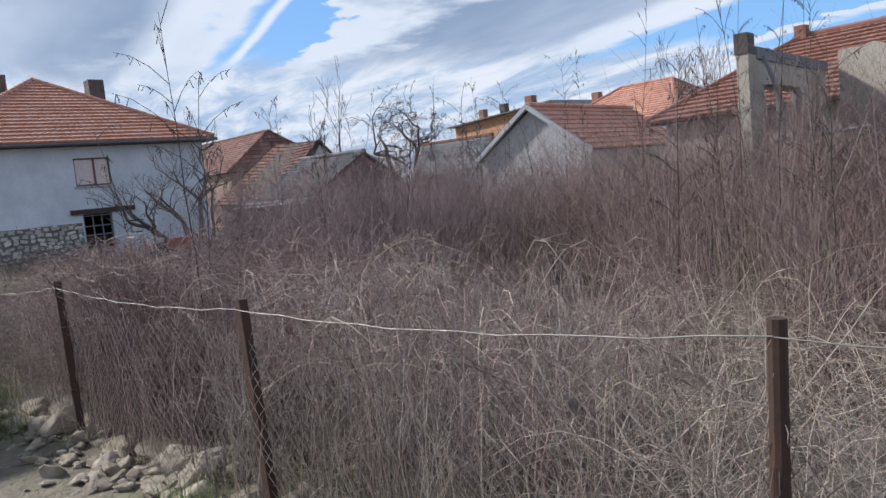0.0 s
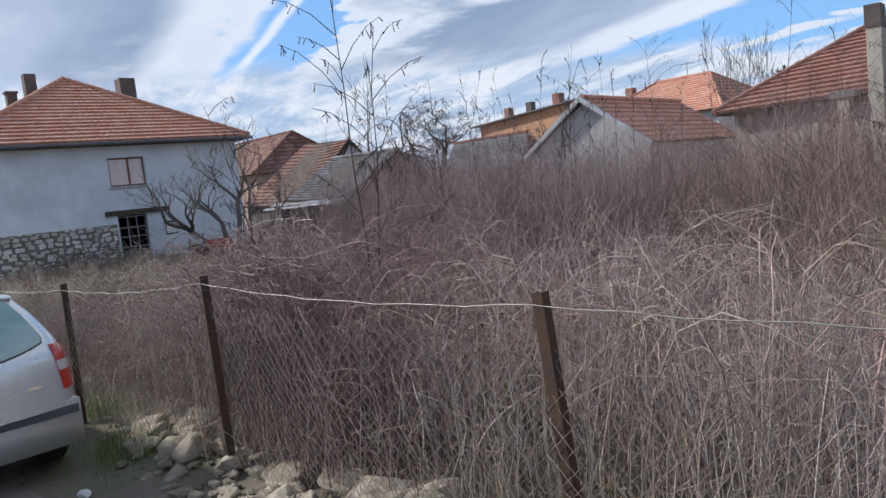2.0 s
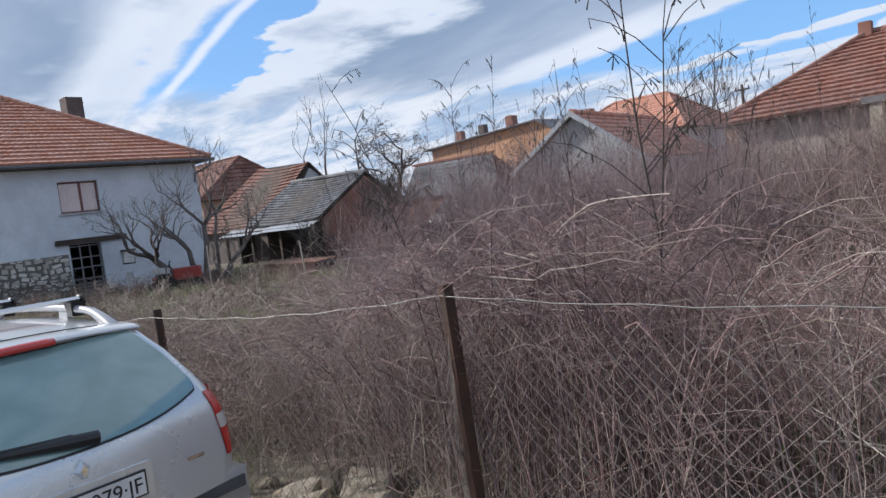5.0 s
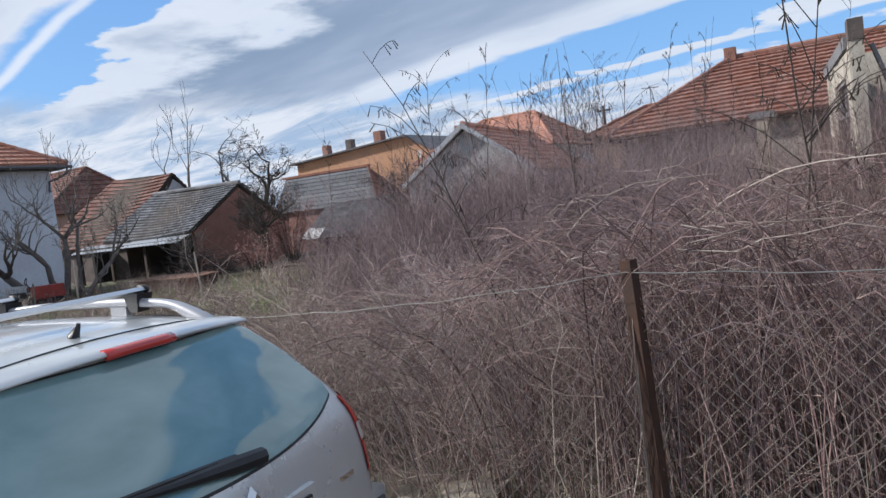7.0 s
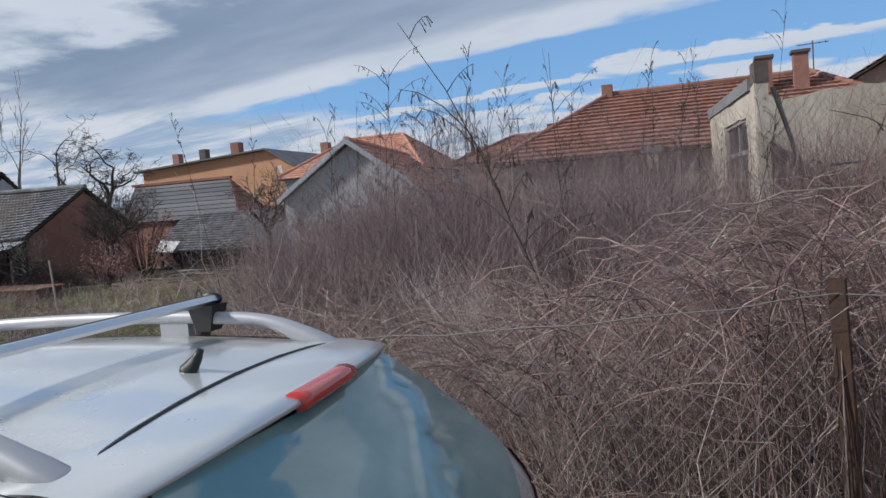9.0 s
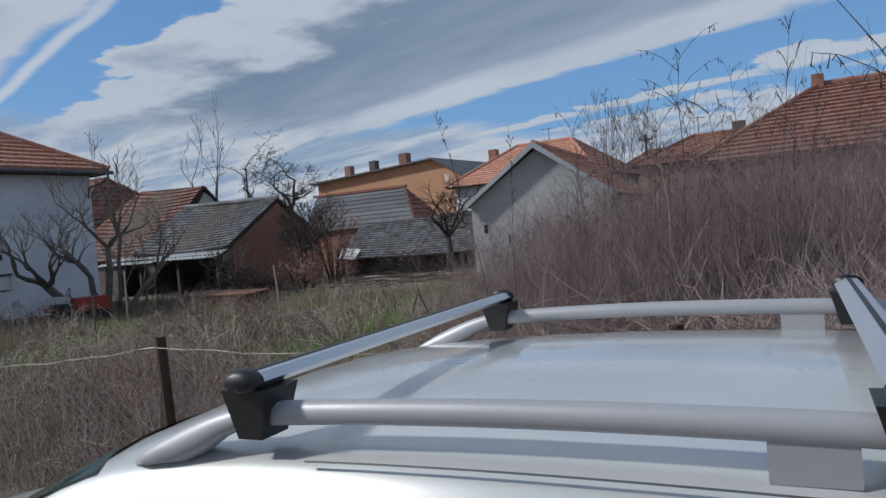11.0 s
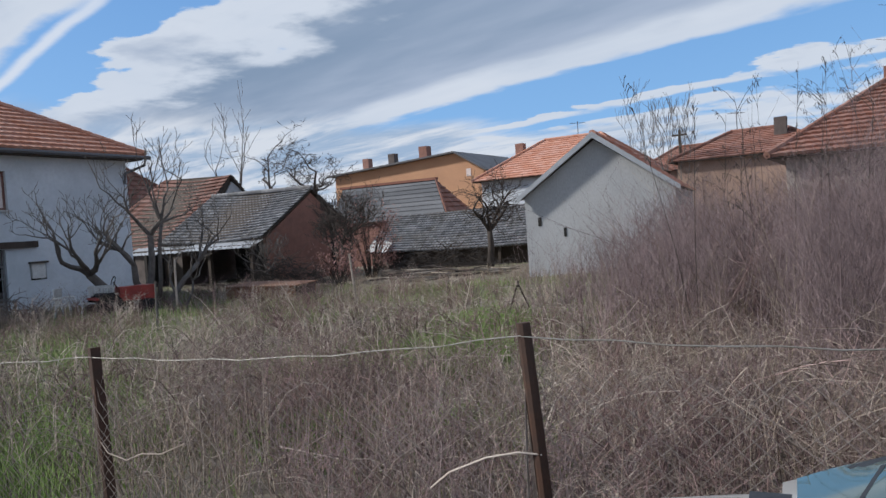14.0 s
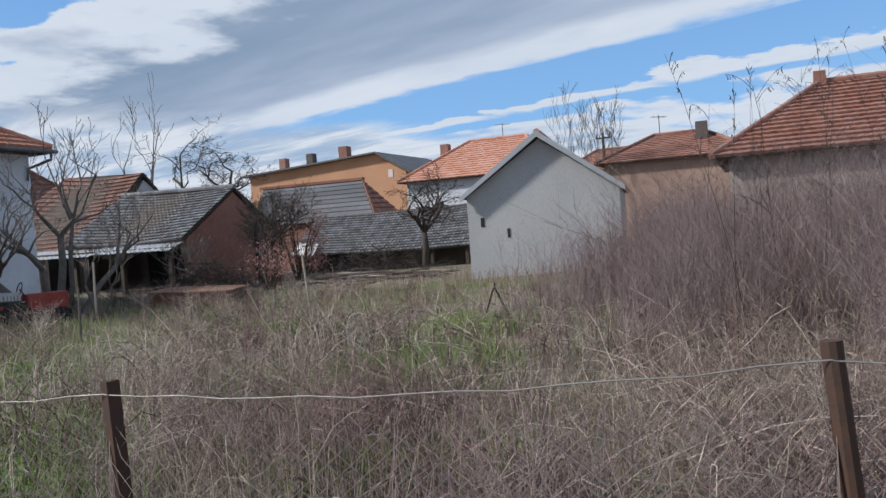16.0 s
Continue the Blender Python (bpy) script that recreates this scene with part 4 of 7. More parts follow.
def thicket(x, y):
    """How far a place lies inside the tall thicket: 0 outside, 1 inside."""
    edge = -12.4 - 0.22 * y
    a = np.clip((x - edge) / 2.2, 0, 1) * np.clip((y - 4.0) / 3.0, 0, 1)
    return a


def tall(x, y):
    """The thicket stands taller towards the ruin."""
    return 1 + 0.32 * np.clip((x + 13) / 6, 0, 1) * np.clip((y - 7) / 4, 0, 1)


def scatter(n, x0, x1, y0, y1, clump=0.8, seed=0):
    """Places that gather in clumps."""
    x, y = RNG.uniform(x0, x1, n * 2), RNG.uniform(y0, y1, n * 2)
    w = value_noise(x, y, clump, seed)
    keep = np.argsort(-(w + RNG.uniform(-0.55, 0.55, len(w))))[:n]
    return x[keep], y[keep]


def shoots(x, y, h, rad, bend, k=4, base=None):
    """Centre lines of standing stalks of height h."""
    n = len(x)
    t = np.linspace(0, 1, k)
    a = RNG.uniform(0, 2 * np.pi, n)
    lean = RNG.normal(0, bend, n) * h
    wob = RNG.normal(0, 0.03, (n, k, 2)) * h[:, None, None] * (t[None, :, None] > 0)
    P = np.zeros((n, k, 3))
    z0 = ground_z(x, y) - 0.02 if base is None else base
    P[..., 0] = x[:, None] + np.cos(a)[:, None] * lean[:, None] * t[None] ** 1.7 + wob[..., 0]
    P[..., 1] = y[:, None] + np.sin(a)[:, None] * lean[:, None] * t[None] ** 1.7 + wob[..., 1]
    P[..., 2] = z0[:, None] + h[:, None] * t[None] * (1 - 0.25 * np.abs(lean / h)[:, None] * t[None])
    R = rad[:, None] * (1 - 0.78 * t[None])
    return P, R


def twigs(P, R, per, lo, hi, length, k=3, droop=0.0, up=0.55):
    """Side twigs that leave the stalks between the shares lo and hi of their height."""
    n, kk, _ = P.shape
    s = np.repeat(np.arange(n), per)
    f = RNG.uniform(lo, hi, len(s)) * (kk - 1)
    i = np.minimum(f.astype(int), kk - 2)
    g = (f - i)[:, None]
    start = P[s, i] * (1 - g) + P[s, i + 1] * g
    h = np.linalg.norm(P[s, -1] - P[s, 0], axis=1)
    a = RNG.uniform(0, 2 * np.pi, len(s))
    ln = length * h * RNG.uniform(0.5, 1.3, len(s))
    d = np.stack([np.cos(a), np.sin(a), np.full(len(s), up) + RNG.normal(0, 0.25, len(s))], -1)
    d /= np.linalg.norm(d, axis=1, keepdims=True)
    t = np.linspace(0, 1, k)
    Q = start[:, None, :] + d[:, None, :] * (ln[:, None] * t[None])[..., None]
    Q[..., 2] += (0.18 - droop) * ln[:, None] * t[None] ** 2
    Q[:, 1:] += RNG.normal(0, 0.04, (len(s), k - 1, 3)) * ln[:, None, None]
    r = (R[s, i] * 0.55)[:, None] * (1 - 0.7 * t[None])
    return Q, np.maximum(r, 0.0009)


def growth(name, label, material, sets):
    v, q = joined(sets)
    ob = fast_mesh(name, v, q, material)
    return tagged(ob, label, "dry brush", kind="stuff")


def far_rad(x, y, r):
    """Stalks farther off stand in for bundles."""
    d = np.hypot(x + 7, y)
    return r * np.clip(0.55 + d / 16, 0.8, 2.2)


def make_brush():
    # the thicket: many-stemmed bushes that fan out from one foot, with single shoots between
    cx, cy = scatter(620, -22, 6, 4.4, 21.5, 0.4, 2)
    w = thicket(cx, cy)
    ok = RNG.uniform(0, 1, len(cx)) < w * 1.1
    cx, cy, w = cx[ok], cy[ok], w[ok]
    top = (0.95 + 1.35 * np.clip((cy - 3.5) / 6, 0, 1)) * (0.75 + 0.3 * w) * RNG.uniform(0.62, 1.18, len(cx)) * tall(cx, cy)
    per = 17
    hue = np.repeat(RNG.uniform(0, 1, len(cx)), per)
    x, y = np.repeat(cx, per) + RNG.normal(0, 0.13, len(cx) * per), np.repeat(cy, per) + RNG.normal(0, 0.13, len(cx) * per)
    h = np.repeat(top, per) * RNG.uniform(0.5, 1.05, len(x))
    P, R = shoots(x, y, h, far_rad(x, y, 0.0058), 0.36)
    sx, sy = scatter(5600, -22, 6, 4.2, 21.5, 0.8, 2)
    ok = RNG.uniform(0, 1, len(sx)) < thicket(sx, sy)
    sx, sy = sx[ok], sy[ok]
    sh = (0.6 + 1.3 * np.clip((sy - 3.5) / 6, 0, 1)) * RNG.uniform(0.45, 1.05, len(sx)) * (1 + 0.5 * value_noise(sx, sy, 0.6, 5)) * tall(sx, sy)
    P2, R2 = shoots(sx, sy, sh, far_rad(sx, sy, 0.005), 0.2)
    P, R, hue = np.concatenate([P, P2]), np.concatenate([R, R2]), np.concatenate([hue, RNG.uniform(0, 1, len(sx))])
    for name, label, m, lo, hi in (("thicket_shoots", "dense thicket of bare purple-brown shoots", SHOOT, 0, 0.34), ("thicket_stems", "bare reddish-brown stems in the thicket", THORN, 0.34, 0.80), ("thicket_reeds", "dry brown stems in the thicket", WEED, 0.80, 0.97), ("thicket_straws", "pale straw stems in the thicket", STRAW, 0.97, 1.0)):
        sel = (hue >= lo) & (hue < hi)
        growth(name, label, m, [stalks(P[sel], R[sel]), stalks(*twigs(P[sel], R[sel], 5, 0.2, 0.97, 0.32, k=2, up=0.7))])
    # close-set stems right behind the fence
    x, y = scatter(3900, -9.8, -2.6, 3.0, 5.2, 0.9, 4)
    ok = (RNG.uniform(0, 1, len(x)) < np.where(x > -5.4, 0.18, 0.5)) | (y > 3.75)
    x, y = x[ok], y[ok]
    red = np.clip((-4.4 - x) / 1.2 + RNG.normal(0, 0.3, len(x)), 0, 1) > 0.5
    red &= (RNG.uniform(0, 1, len(x)) < 0.5) | (x > -7.2)
    h = RNG.uniform(0.7, 1.55, len(x)) * (1 + 0.3 * value_noise(x, y, 0.8, 15)) * np.clip(1.12 - np.abs(x + 6.2) * 0.10, 0.55, 1.15)
    P, R = shoots(x, y, h, RNG.uniform(0.0024, 0.005, len(x)), 0.15, 5)
    P[..., 0] -= (h * np.clip((-5.6 - x) * 0.4, 0, 0.42))[:, None] * np.linspace(0, 1, 5)[None] ** 1.3
    P[..., 1] = np.maximum(P[..., 1], fence_y(P[..., 0]) + 0.06)
    growth("red_stems", "close-set reddish-brown bramble stems behind the fence", BRAMBLE, [stalks(P[red], R[red], 4), stalks(*twigs(P[red], R[red], 4, 0.3, 0.97, 0.26, k=3, up=1.1))])
    growth("grey_stems", "close-set grey-purple weed stems behind the fence", PURPLE, [stalks(P[~red], R[~red], 4), stalks(*twigs(P[~red], R[~red], 4, 0.3, 0.97, 0.26, k=3, up=1.1))])
    # lower stems along the open plot
    x, y = scatter(2900, -18.5, -9.6, 2.4, 6.2, 0.8, 6)
    h = RNG.uniform(0.25, 0.85, len(x)) * (1 + 0.35 * value_noise(x, y, 0.7, 17)) * np.clip(1.15 + (x + 11.5) * 0.06, 0.6, 1.2)
    sel = value_noise(x, y, 0.6, 19) + RNG.normal(0, 0.2, len(x)) + (x + 14) * 0.06 > 0
    P, R = shoots(x, y, h, RNG.uniform(0.0026, 0.0052, len(x)), 0.26, 5)
    growth("plot_stems", "dry purple-brown weed stems in the plot", SHOOT, [stalks(P[sel], R[sel]), stalks(*twigs(P[sel], R[sel], 4, 0.3, 0.97, 0.3, k=2))])
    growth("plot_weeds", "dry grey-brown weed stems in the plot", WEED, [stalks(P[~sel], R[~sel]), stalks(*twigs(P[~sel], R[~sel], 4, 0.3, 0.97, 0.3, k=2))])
    # low bushy clumps over the open plot
    cx, cy = scatter(260, -31, -11.0, 2.6, 17, 0.5, 61)
    per = 16
    hue = np.repeat(RNG.uniform(0, 1, len(cx)), per)
    x, y = np.repeat(cx, per) + RNG.normal(0, 0.12, len(cx) * per), np.repeat(cy, per) + RNG.normal(0, 0.12, len(cx) * per)
    h = np.repeat(RNG.uniform(0.35, 1.0, len(cx)), per) * RNG.uniform(0.45, 1.1, len(x))
    P, R = shoots(x, y, h, far_rad(x, y, 0.0042), 0.5)
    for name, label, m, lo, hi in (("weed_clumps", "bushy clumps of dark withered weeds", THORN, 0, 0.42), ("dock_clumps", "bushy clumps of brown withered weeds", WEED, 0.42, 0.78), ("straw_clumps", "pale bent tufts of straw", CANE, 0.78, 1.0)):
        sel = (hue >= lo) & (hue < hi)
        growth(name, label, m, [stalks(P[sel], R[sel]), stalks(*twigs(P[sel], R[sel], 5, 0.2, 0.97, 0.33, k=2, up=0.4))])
    # straw and brown stalks everywhere in the plot
    x, y = scatter(12500, -34, 6, 2.75, 26, 0.5, 7)
    w = thicket(x, y)
    near = np.clip((5.6 - y) / 2.2, 0, 1) * np.clip((x + 24) / 6, 0.35, 1)
    h = (0.42 + 0.62 * near + 0.9 * w) * RNG.uniform(0.45, 1.25, len(x))
    keep = RNG.uniform(0, 1, len(x)) < 0.45 + 0.55 * np.maximum(w, near)
    x, y, h = x[keep], y[keep], h[keep]
    P, R = shoots(x, y, h, far_rad(x, y, 0.0048), 0.24)
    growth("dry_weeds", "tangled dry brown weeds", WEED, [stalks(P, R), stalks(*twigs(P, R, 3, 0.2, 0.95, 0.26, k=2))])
    # pale straw blades
    x, y = scatter(14500, -36, 6, 2.5, 29, 0.7, 13)
    w = thicket(x, y)
    keep = RNG.uniform(0, 1, len(x)) > 0.6 * w
    x, y, w = x[keep], y[keep], w[keep]
    near = np.clip((4.6 - y) / 2, 0, 1)
    h = (0.22 + 0.42 * near + 0.3 * w) * RNG.uniform(0.4, 1.5, len(x))
    P, R = shoots(x, y, h, far_rad(x, y, 0.0034), 0.38, 3)
    growth("dry_grass", "pale straw-coloured dead grass", STRAW, [stalks(P, R)])
    # green tufts
    cx = [(-16.0, 8.2, 1.3), (-15.0, 6.6, 0.8), (-17.8, 9.6, 1.6), (-24, 8.5, 3.0), (-22, 5.2, 2.5), (-19.5, 4.2, 1.6), (-27, 11.5, 2.0), (-9.5, 2.5, 0.5), (-7.9, 2.25, 0.45), (-3.2, 2.6, 0.35), (-14.6, 4.4, 0.6), (-13.2, 12.5, 1.2), (-4.4, 2.55, 0.3)]
    xs, ys = [], []
    for a, b, r in cx:
        n = int(520 * min(r, 2.0))
        q, t = RNG.normal(0, r * 0.5, n), RNG.normal(0, r * 0.4, n)
        xs.append(a + q), ys.append(b + t)
    gx, gy = scatter(12000, -34, -12.2, 2.2, 20, 0.45, 51)
    xs.append(gx), ys.append(gy)
    x, y = np.concatenate(xs), np.concatenate(ys)
    h = RNG.uniform(0.08, 0.30, len(x))
    P, R = shoots(x, y, h, far_rad(x, y, 0.0045), 0.3, 3)
    cl = [(-16.5, 1.9, 0.9, 900), (-18.6, 2.2, 1.0, 700), (-15.9, 7.3, 0.8, 1500), (-15.4, 7.6, 0.5, 700), (-16.6, 10.5, 0.8, 900), (-19.0, 9.7, 0.7, 700), (-14.8, 3.8, 0.45, 420), (-17.0, 3.1, 0.9, 900), (-12.8, 3.9, 0.3, 180), (-5.7, 4.6, 0.4, 200), (-18.1, 4.0, 0.9, 600), (-19.2, 9.6, 0.5, 260), (-14.0, 4.7, 0.5, 220), (-21.5, 6.5, 0.9, 420), (-17.2, 6.0, 0.5, 200)]
    x = np.concatenate([a + RNG.normal(0, r * 0.6, n) for a, b, r, n in cl])
    y = np.concatenate([b + RNG.normal(0, r * 0.45, n) for a, b, r, n in cl])
    P2, R2 = shoots(x, y, RNG.uniform(0.16, 0.44, len(x)), far_rad(x, y, 0.006), 0.42, 3)
    growth("lush_grass", "tufts of long bright green grass", LUSH, [stalks(P2, R2)])
    growth("green_grass", "patches of fresh green grass", GREEN, [stalks(P, R)])


make_brush()


def wander(x, y, z, length, k, up, turn):
    """Crooked twigs that set off in any direction and keep changing it."""
    n = len(x)
    a = RNG.uniform(0, 2 * np.pi, n)
    d = np.stack([np.cos(a), np.sin(a), RNG.normal(up, 0.5, n)], -1)
    d /= np.linalg.norm(d, axis=1, keepdims=True)
    P = np.zeros((n, k, 3))
    P[:, 0] = np.stack([x, y, z], -1)
    for i in range(1, k):
        d = d + RNG.normal(0, turn, (n, 3)) + np.array([0, 0, -0.035 * i])
        d /= np.linalg.norm(d, axis=1, keepdims=True)
        P[:, i] = P[:, i - 1] + d * (length / (k - 1))[:, None]
    P[..., 1] = np.maximum(P[..., 1], fence_y(P[..., 0]) + 0.05)
    P[..., 2] = np.maximum(P[..., 2], 0.02)
    return P


def heap(x, y):
    """Height of the tangle: a mound behind the fence and lower growth beside it."""
    m = 1.2 * np.exp(-(((x + 6.0) / 1.9) ** 2 + ((y - 4.3) / 1.5) ** 2))
    m = m + 0.75 * np.exp(-(((x + 1.6) / 1.6) ** 2 + ((y - 4.4) / 1.4) ** 2))
    return 0.42 + m


def brambles():
    # fine tangle that fills the strip behind the fence
    x, y = scatter(9500, -13.0, 3.5, 2.72, 7.0, 0.55, 21)
    n = len(x)
    z = ground_z(x, y) + heap(x, y) * RNG.uniform(0.02, 1.0, n) ** 0.8
    P = wander(x, y, z, RNG.uniform(0.25, 0.9, n), 7, 0.8, 0.26)
    R = (RNG.uniform(0.0013, 0.003, n)[:, None] * np.linspace(1, 0.45, 7)[None])
    red = (x + RNG.normal(0, 0.5, n) < -4.5) & (x > -8.6)
    pale = ~red & (RNG.uniform(0, 1, n) < 0.22)
    rest = ~red & ~pale
    growth("bramble_tangle", "crooked reddish-brown bramble tangle behind the fence", BRAMBLE, [stalks(P[red], R[red])])
    growth("withered_stems", "fine withered straw stems in the tangle", STRAW, [stalks(P[pale], R[pale])])
    growth("weed_tangle", "crooked brown weed tangle behind the fence", TWIG, [stalks(P[rest], R[rest])])
    # longer pale canes, arching and kinked
    x, y = scatter(230, -10.5, 2.5, 3.0, 7.0, 0.5, 33)
    n = len(x)
    P = wander(x, y, ground_z(x, y) + heap(x, y) * RNG.uniform(0.1, 0.75, n), RNG.uniform(0.6, 1.5, n), 8, 0.8, 0.13)
    R = (RNG.uniform(0.003, 0.0055, n)[:, None] * np.linspace(1, 0.4, 8)[None])
    growth("bramble_canes", "arching pale dry bramble canes", CANE, [stalks(P, R, 4), stalks(*twigs(P, R, 5, 0.25, 1.0, 0.24, up=0.1, droop=0.3))])
    # grey twigs leaning over the wire behind the car
    n = 900
    x, y = RNG.normal(-8.6, 1.1, n), np.maximum(RNG.normal(3.4, 0.5, n), 2.75)
    P = wander(x, y, ground_z(x, y) + RNG.uniform(0.1, 1.15, n), RNG.uniform(0.4, 1.1, n), 6, 0.35, 0.14)
    R = (RNG.uniform(0.002, 0.004, n)[:, None] * np.linspace(1, 0.4, 6)[None])
    growth("leaning_twigs", "reddish twigs leaning over the top wire", BRAMBLE, [stalks(P[::3], R[::3]), stalks(*twigs(P[::3], R[::3], 4, 0.2, 1.0, 0.3, up=0.2))])
    growth("leaning_shoots", "brown twigs leaning over the top wire", TWIG, [stalks(P[1::3], R[1::3]), stalks(P[2::3], R[2::3]), stalks(*twigs(P[1::3], R[1::3], 4, 0.2, 1.0, 0.3, up=0.2))])
    # broken pale stalks lying in the open plot
    x, y = scatter(420, -19, -10.5, 3.0, 11, 0.7, 39)
    P = wander(x, y, ground_z(x, y) + RNG.uniform(0.1, 0.5, len(x)), RNG.uniform(0.4, 1.1, len(x)), 5, 0.15, 0.14)
    R = (RNG.uniform(0.003, 0.006, len(x))[:, None] * np.linspace(1, 0.5, 5)[None])
    growth("broken_stalks", "broken pale stalks lying over the weeds", CANE, [stalks(P, R)])


brambles()


def arches(x, y, h, reach, heading, rad, k=9):
    """Canes that rise, bend over and hang: h their crown, reach how far the tip lies from the foot."""
    n = len(x)
    t = np.linspace(0, 1, k)[None]
    P = np.zeros((n, k, 3))
    P[..., 0] = x[:, None] + (np.cos(heading) * reach)[:, None] * t ** 1.5
    P[..., 1] = y[:, None] + (np.sin(heading) * reach)[:, None] * t ** 1.5
    P[..., 2] = ground_z(x, y)[:, None] + h[:, None] * (1 - np.abs(1 - t * RNG.uniform(1.15, 1.75, n)[:, None]) ** 1.9)
    kink = np.cumsum(RNG.normal(0, 0.022, (n, k, 3)), axis=1)
    P = P + kink * np.array([1, 1, 0.7])
    P[..., 2] = np.maximum(P[..., 2], 0.03)
    R = rad[:, None] * (1 - 0.62 * t)
    return P, R


def cane_mounds():
    # the big mound that leans over the top wire
    n = 430
    x, y = RNG.normal(-6.55, 0.75, n), 2.75 + np.abs(RNG.normal(0.25, 0.5, n))
    crown = 1.72 - 0.42 * np.clip(np.abs(x + 6.5) - 0.25, 0, 2)
    h = np.clip(crown, 0.5, 2) * RNG.uniform(0.72, 1.03, n)
    head = np.where(RNG.uniform(0, 1, n) < 0.66, np.pi, 0.0) + RNG.normal(0, 0.5, n)
    P, R = arches(x, y, h, RNG.uniform(0.3, 1.3, n), head, RNG.uniform(0.0025, 0.005, n))
    low = np.minimum(P[..., 1] - fence_y(P[..., 0]) - 0.05, 0)
    P[..., 1] -= np.where(P[..., 2] < 1.35, low, low * 0.35)
    a = RNG.uniform(0, 1, n)
    for name, label, m, lo, hi in (("mound_canes", "reddish-brown bramble canes arching over the fence", BRAMBLE, 0, 0.4), ("mound_thorns", "dark red thorny canes arching over the fence", THORN, 0.4, 0.72), ("mound_shoots", "dull purple shoots arching over the fence", SHOOT, 0.72, 0.94), ("mound_straws", "pale dry canes arching over the fence", CANE, 0.94, 1.0)):
        q = (a >= lo) & (a < hi)
        growth(name, label, m, [stalks(P[q], R[q], 4), stalks(*twigs(P[q], R[q], 7, 0.3, 1.0, 0.16, k=3, up=0.2, droop=0.25))])
    # a few stout pale canes lying on its crown
    n = 11
    x, y, z = RNG.uniform(-7.5, -6.5, n), RNG.uniform(2.65, 3.4, n), RNG.uniform(1.3, 1.6, n)
    t = np.linspace(0, 1, 7)[None]
    ln, rise = RNG.uniform(0.35, 0.95, n), RNG.normal(0.06, 0.14, n)
    P = np.stack([x[:, None] + ln[:, None] * t, y[:, None] + RNG.normal(0, 0.16, n)[:, None] * t, z[:, None] + rise[:, None] * (2 * t - t * t)], -1)
    P[:, 1:] += np.cumsum(RNG.normal(0, 0.026, (n, 6, 3)), axis=1)
    P[..., 2] = np.minimum(P[..., 2], 1.76)
    R = RNG.uniform(0.003, 0.005, n)[:, None] * (1 - 0.5 * t)
    growth("crown_canes", "stout pale dead canes lying on the bramble mound", CANE, [stalks(P, R, 5), stalks(*twigs(P, R, 4, 0.3, 1.0, 0.22, k=4, up=0.15, droop=0.3))])
    # the straw-coloured mound farther along
    n = 420
    x, y = RNG.normal(-3.3, 1.25, n), 3.2 + np.abs(RNG.normal(0.5, 0.7, n))
    h = (1.5 - 0.22 * np.clip(np.abs(x + 3.9) - 0.6, 0, 3)) * RNG.uniform(0.6, 1.05, n)
    P, R = arches(x, y, h, RNG.uniform(0.3, 1.2, n), RNG.uniform(0, 6.28, n), RNG.uniform(0.0025, 0.0052, n))
    P[..., 1] = np.maximum(P[..., 1], fence_y(P[..., 0]) + 0.05)
    a = RNG.uniform(0, 1, n)
    for name, label, m, lo, hi in (("straw_canes", "pale straw-coloured canes bent over in a mound", STRAW, 0, 0.12), ("pale_canes", "pale grey-brown canes bent over in a mound", CANE, 0.12, 0.3), ("brown_canes", "brown canes bent over in a mound", TWIG, 0.3, 0.6), ("red_canes", "dark reddish-brown canes bent over in a mound", BRAMBLE, 0.6, 1.0)):
        q = (a >= lo) & (a < hi)
        growth(name, label, m, [stalks(P[q], R[q], 4), stalks(*twigs(P[q], R[q], 7, 0.25, 1.0, 0.18, k=3, up=0.25, droop=0.2))])
    # pale upright stems that stand out before the darker growth
    x, y = scatter(300, -9.6, 1.5, 2.7, 4.4, 0.9, 71)
    y = np.maximum(y, fence_y(x) + 0.07)
    P, R = shoots(x, y, RNG.uniform(0.5, 1.5, len(x)), RNG.uniform(0.003, 0.0062, len(x)), 0.13, 7)
    growth("pale_stems", "pale dead upright weed stems behind the fence", CANE, [stalks(P, R, 4), stalks(*twigs(P, R, 5, 0.35, 1.0, 0.2, k=3, up=1.0))])
    # low bent tufts and dark withered tangles over the open plot
    x, y = scatter(1900, -20.0, -9.4, 2.3, 9.0, 0.55, 83)
    y = np.maximum(y, fence_y(x) + 0.08)
    P, R = arches(x, y, RNG.uniform(0.25, 0.75, len(x)), RNG.uniform(0.15, 0.7, len(x)), RNG.uniform(0, 6.28, len(x)), far_rad(x, y, 0.0044), 7)
    a = value_noise(x, y, 0.55, 29) + RNG.normal(0, 0.12, len(x))
    for name, label, m, lo, hi in (("bent_straw", "bent pale straw lying over the plot", CANE, 0.12, 9), ("bent_weeds", "bent brown weeds in the plot", TWIG, -0.06, 0.12), ("dark_tangle", "dark withered tangle in the plot", THORN, -9, -0.06)):
        q = (a >= lo) & (a < hi)
        growth(name, label, m, [stalks(P[q], R[q], 3), stalks(*twigs(P[q], R[q], 5, 0.2, 1.0, 0.2, k=3, up=0.5))])
    # low yellowish grass at the foot of the stems
    x, y = scatter(1300, -7.4, -2.2, 2.75, 3.9, 0.9, 91)
    y = np.maximum(y, fence_y(x) + 0.04)
    P, R = arches(x, y, RNG.uniform(0.1, 0.36, len(x)), RNG.uniform(0.05, 0.4, len(x)), RNG.uniform(0, 6.28, len(x)), RNG.uniform(0.0018, 0.0034, len(x)), 6)
    growth("low_straw", "low bent yellowish grass along the fence", STRAW, [stalks(P, R)])
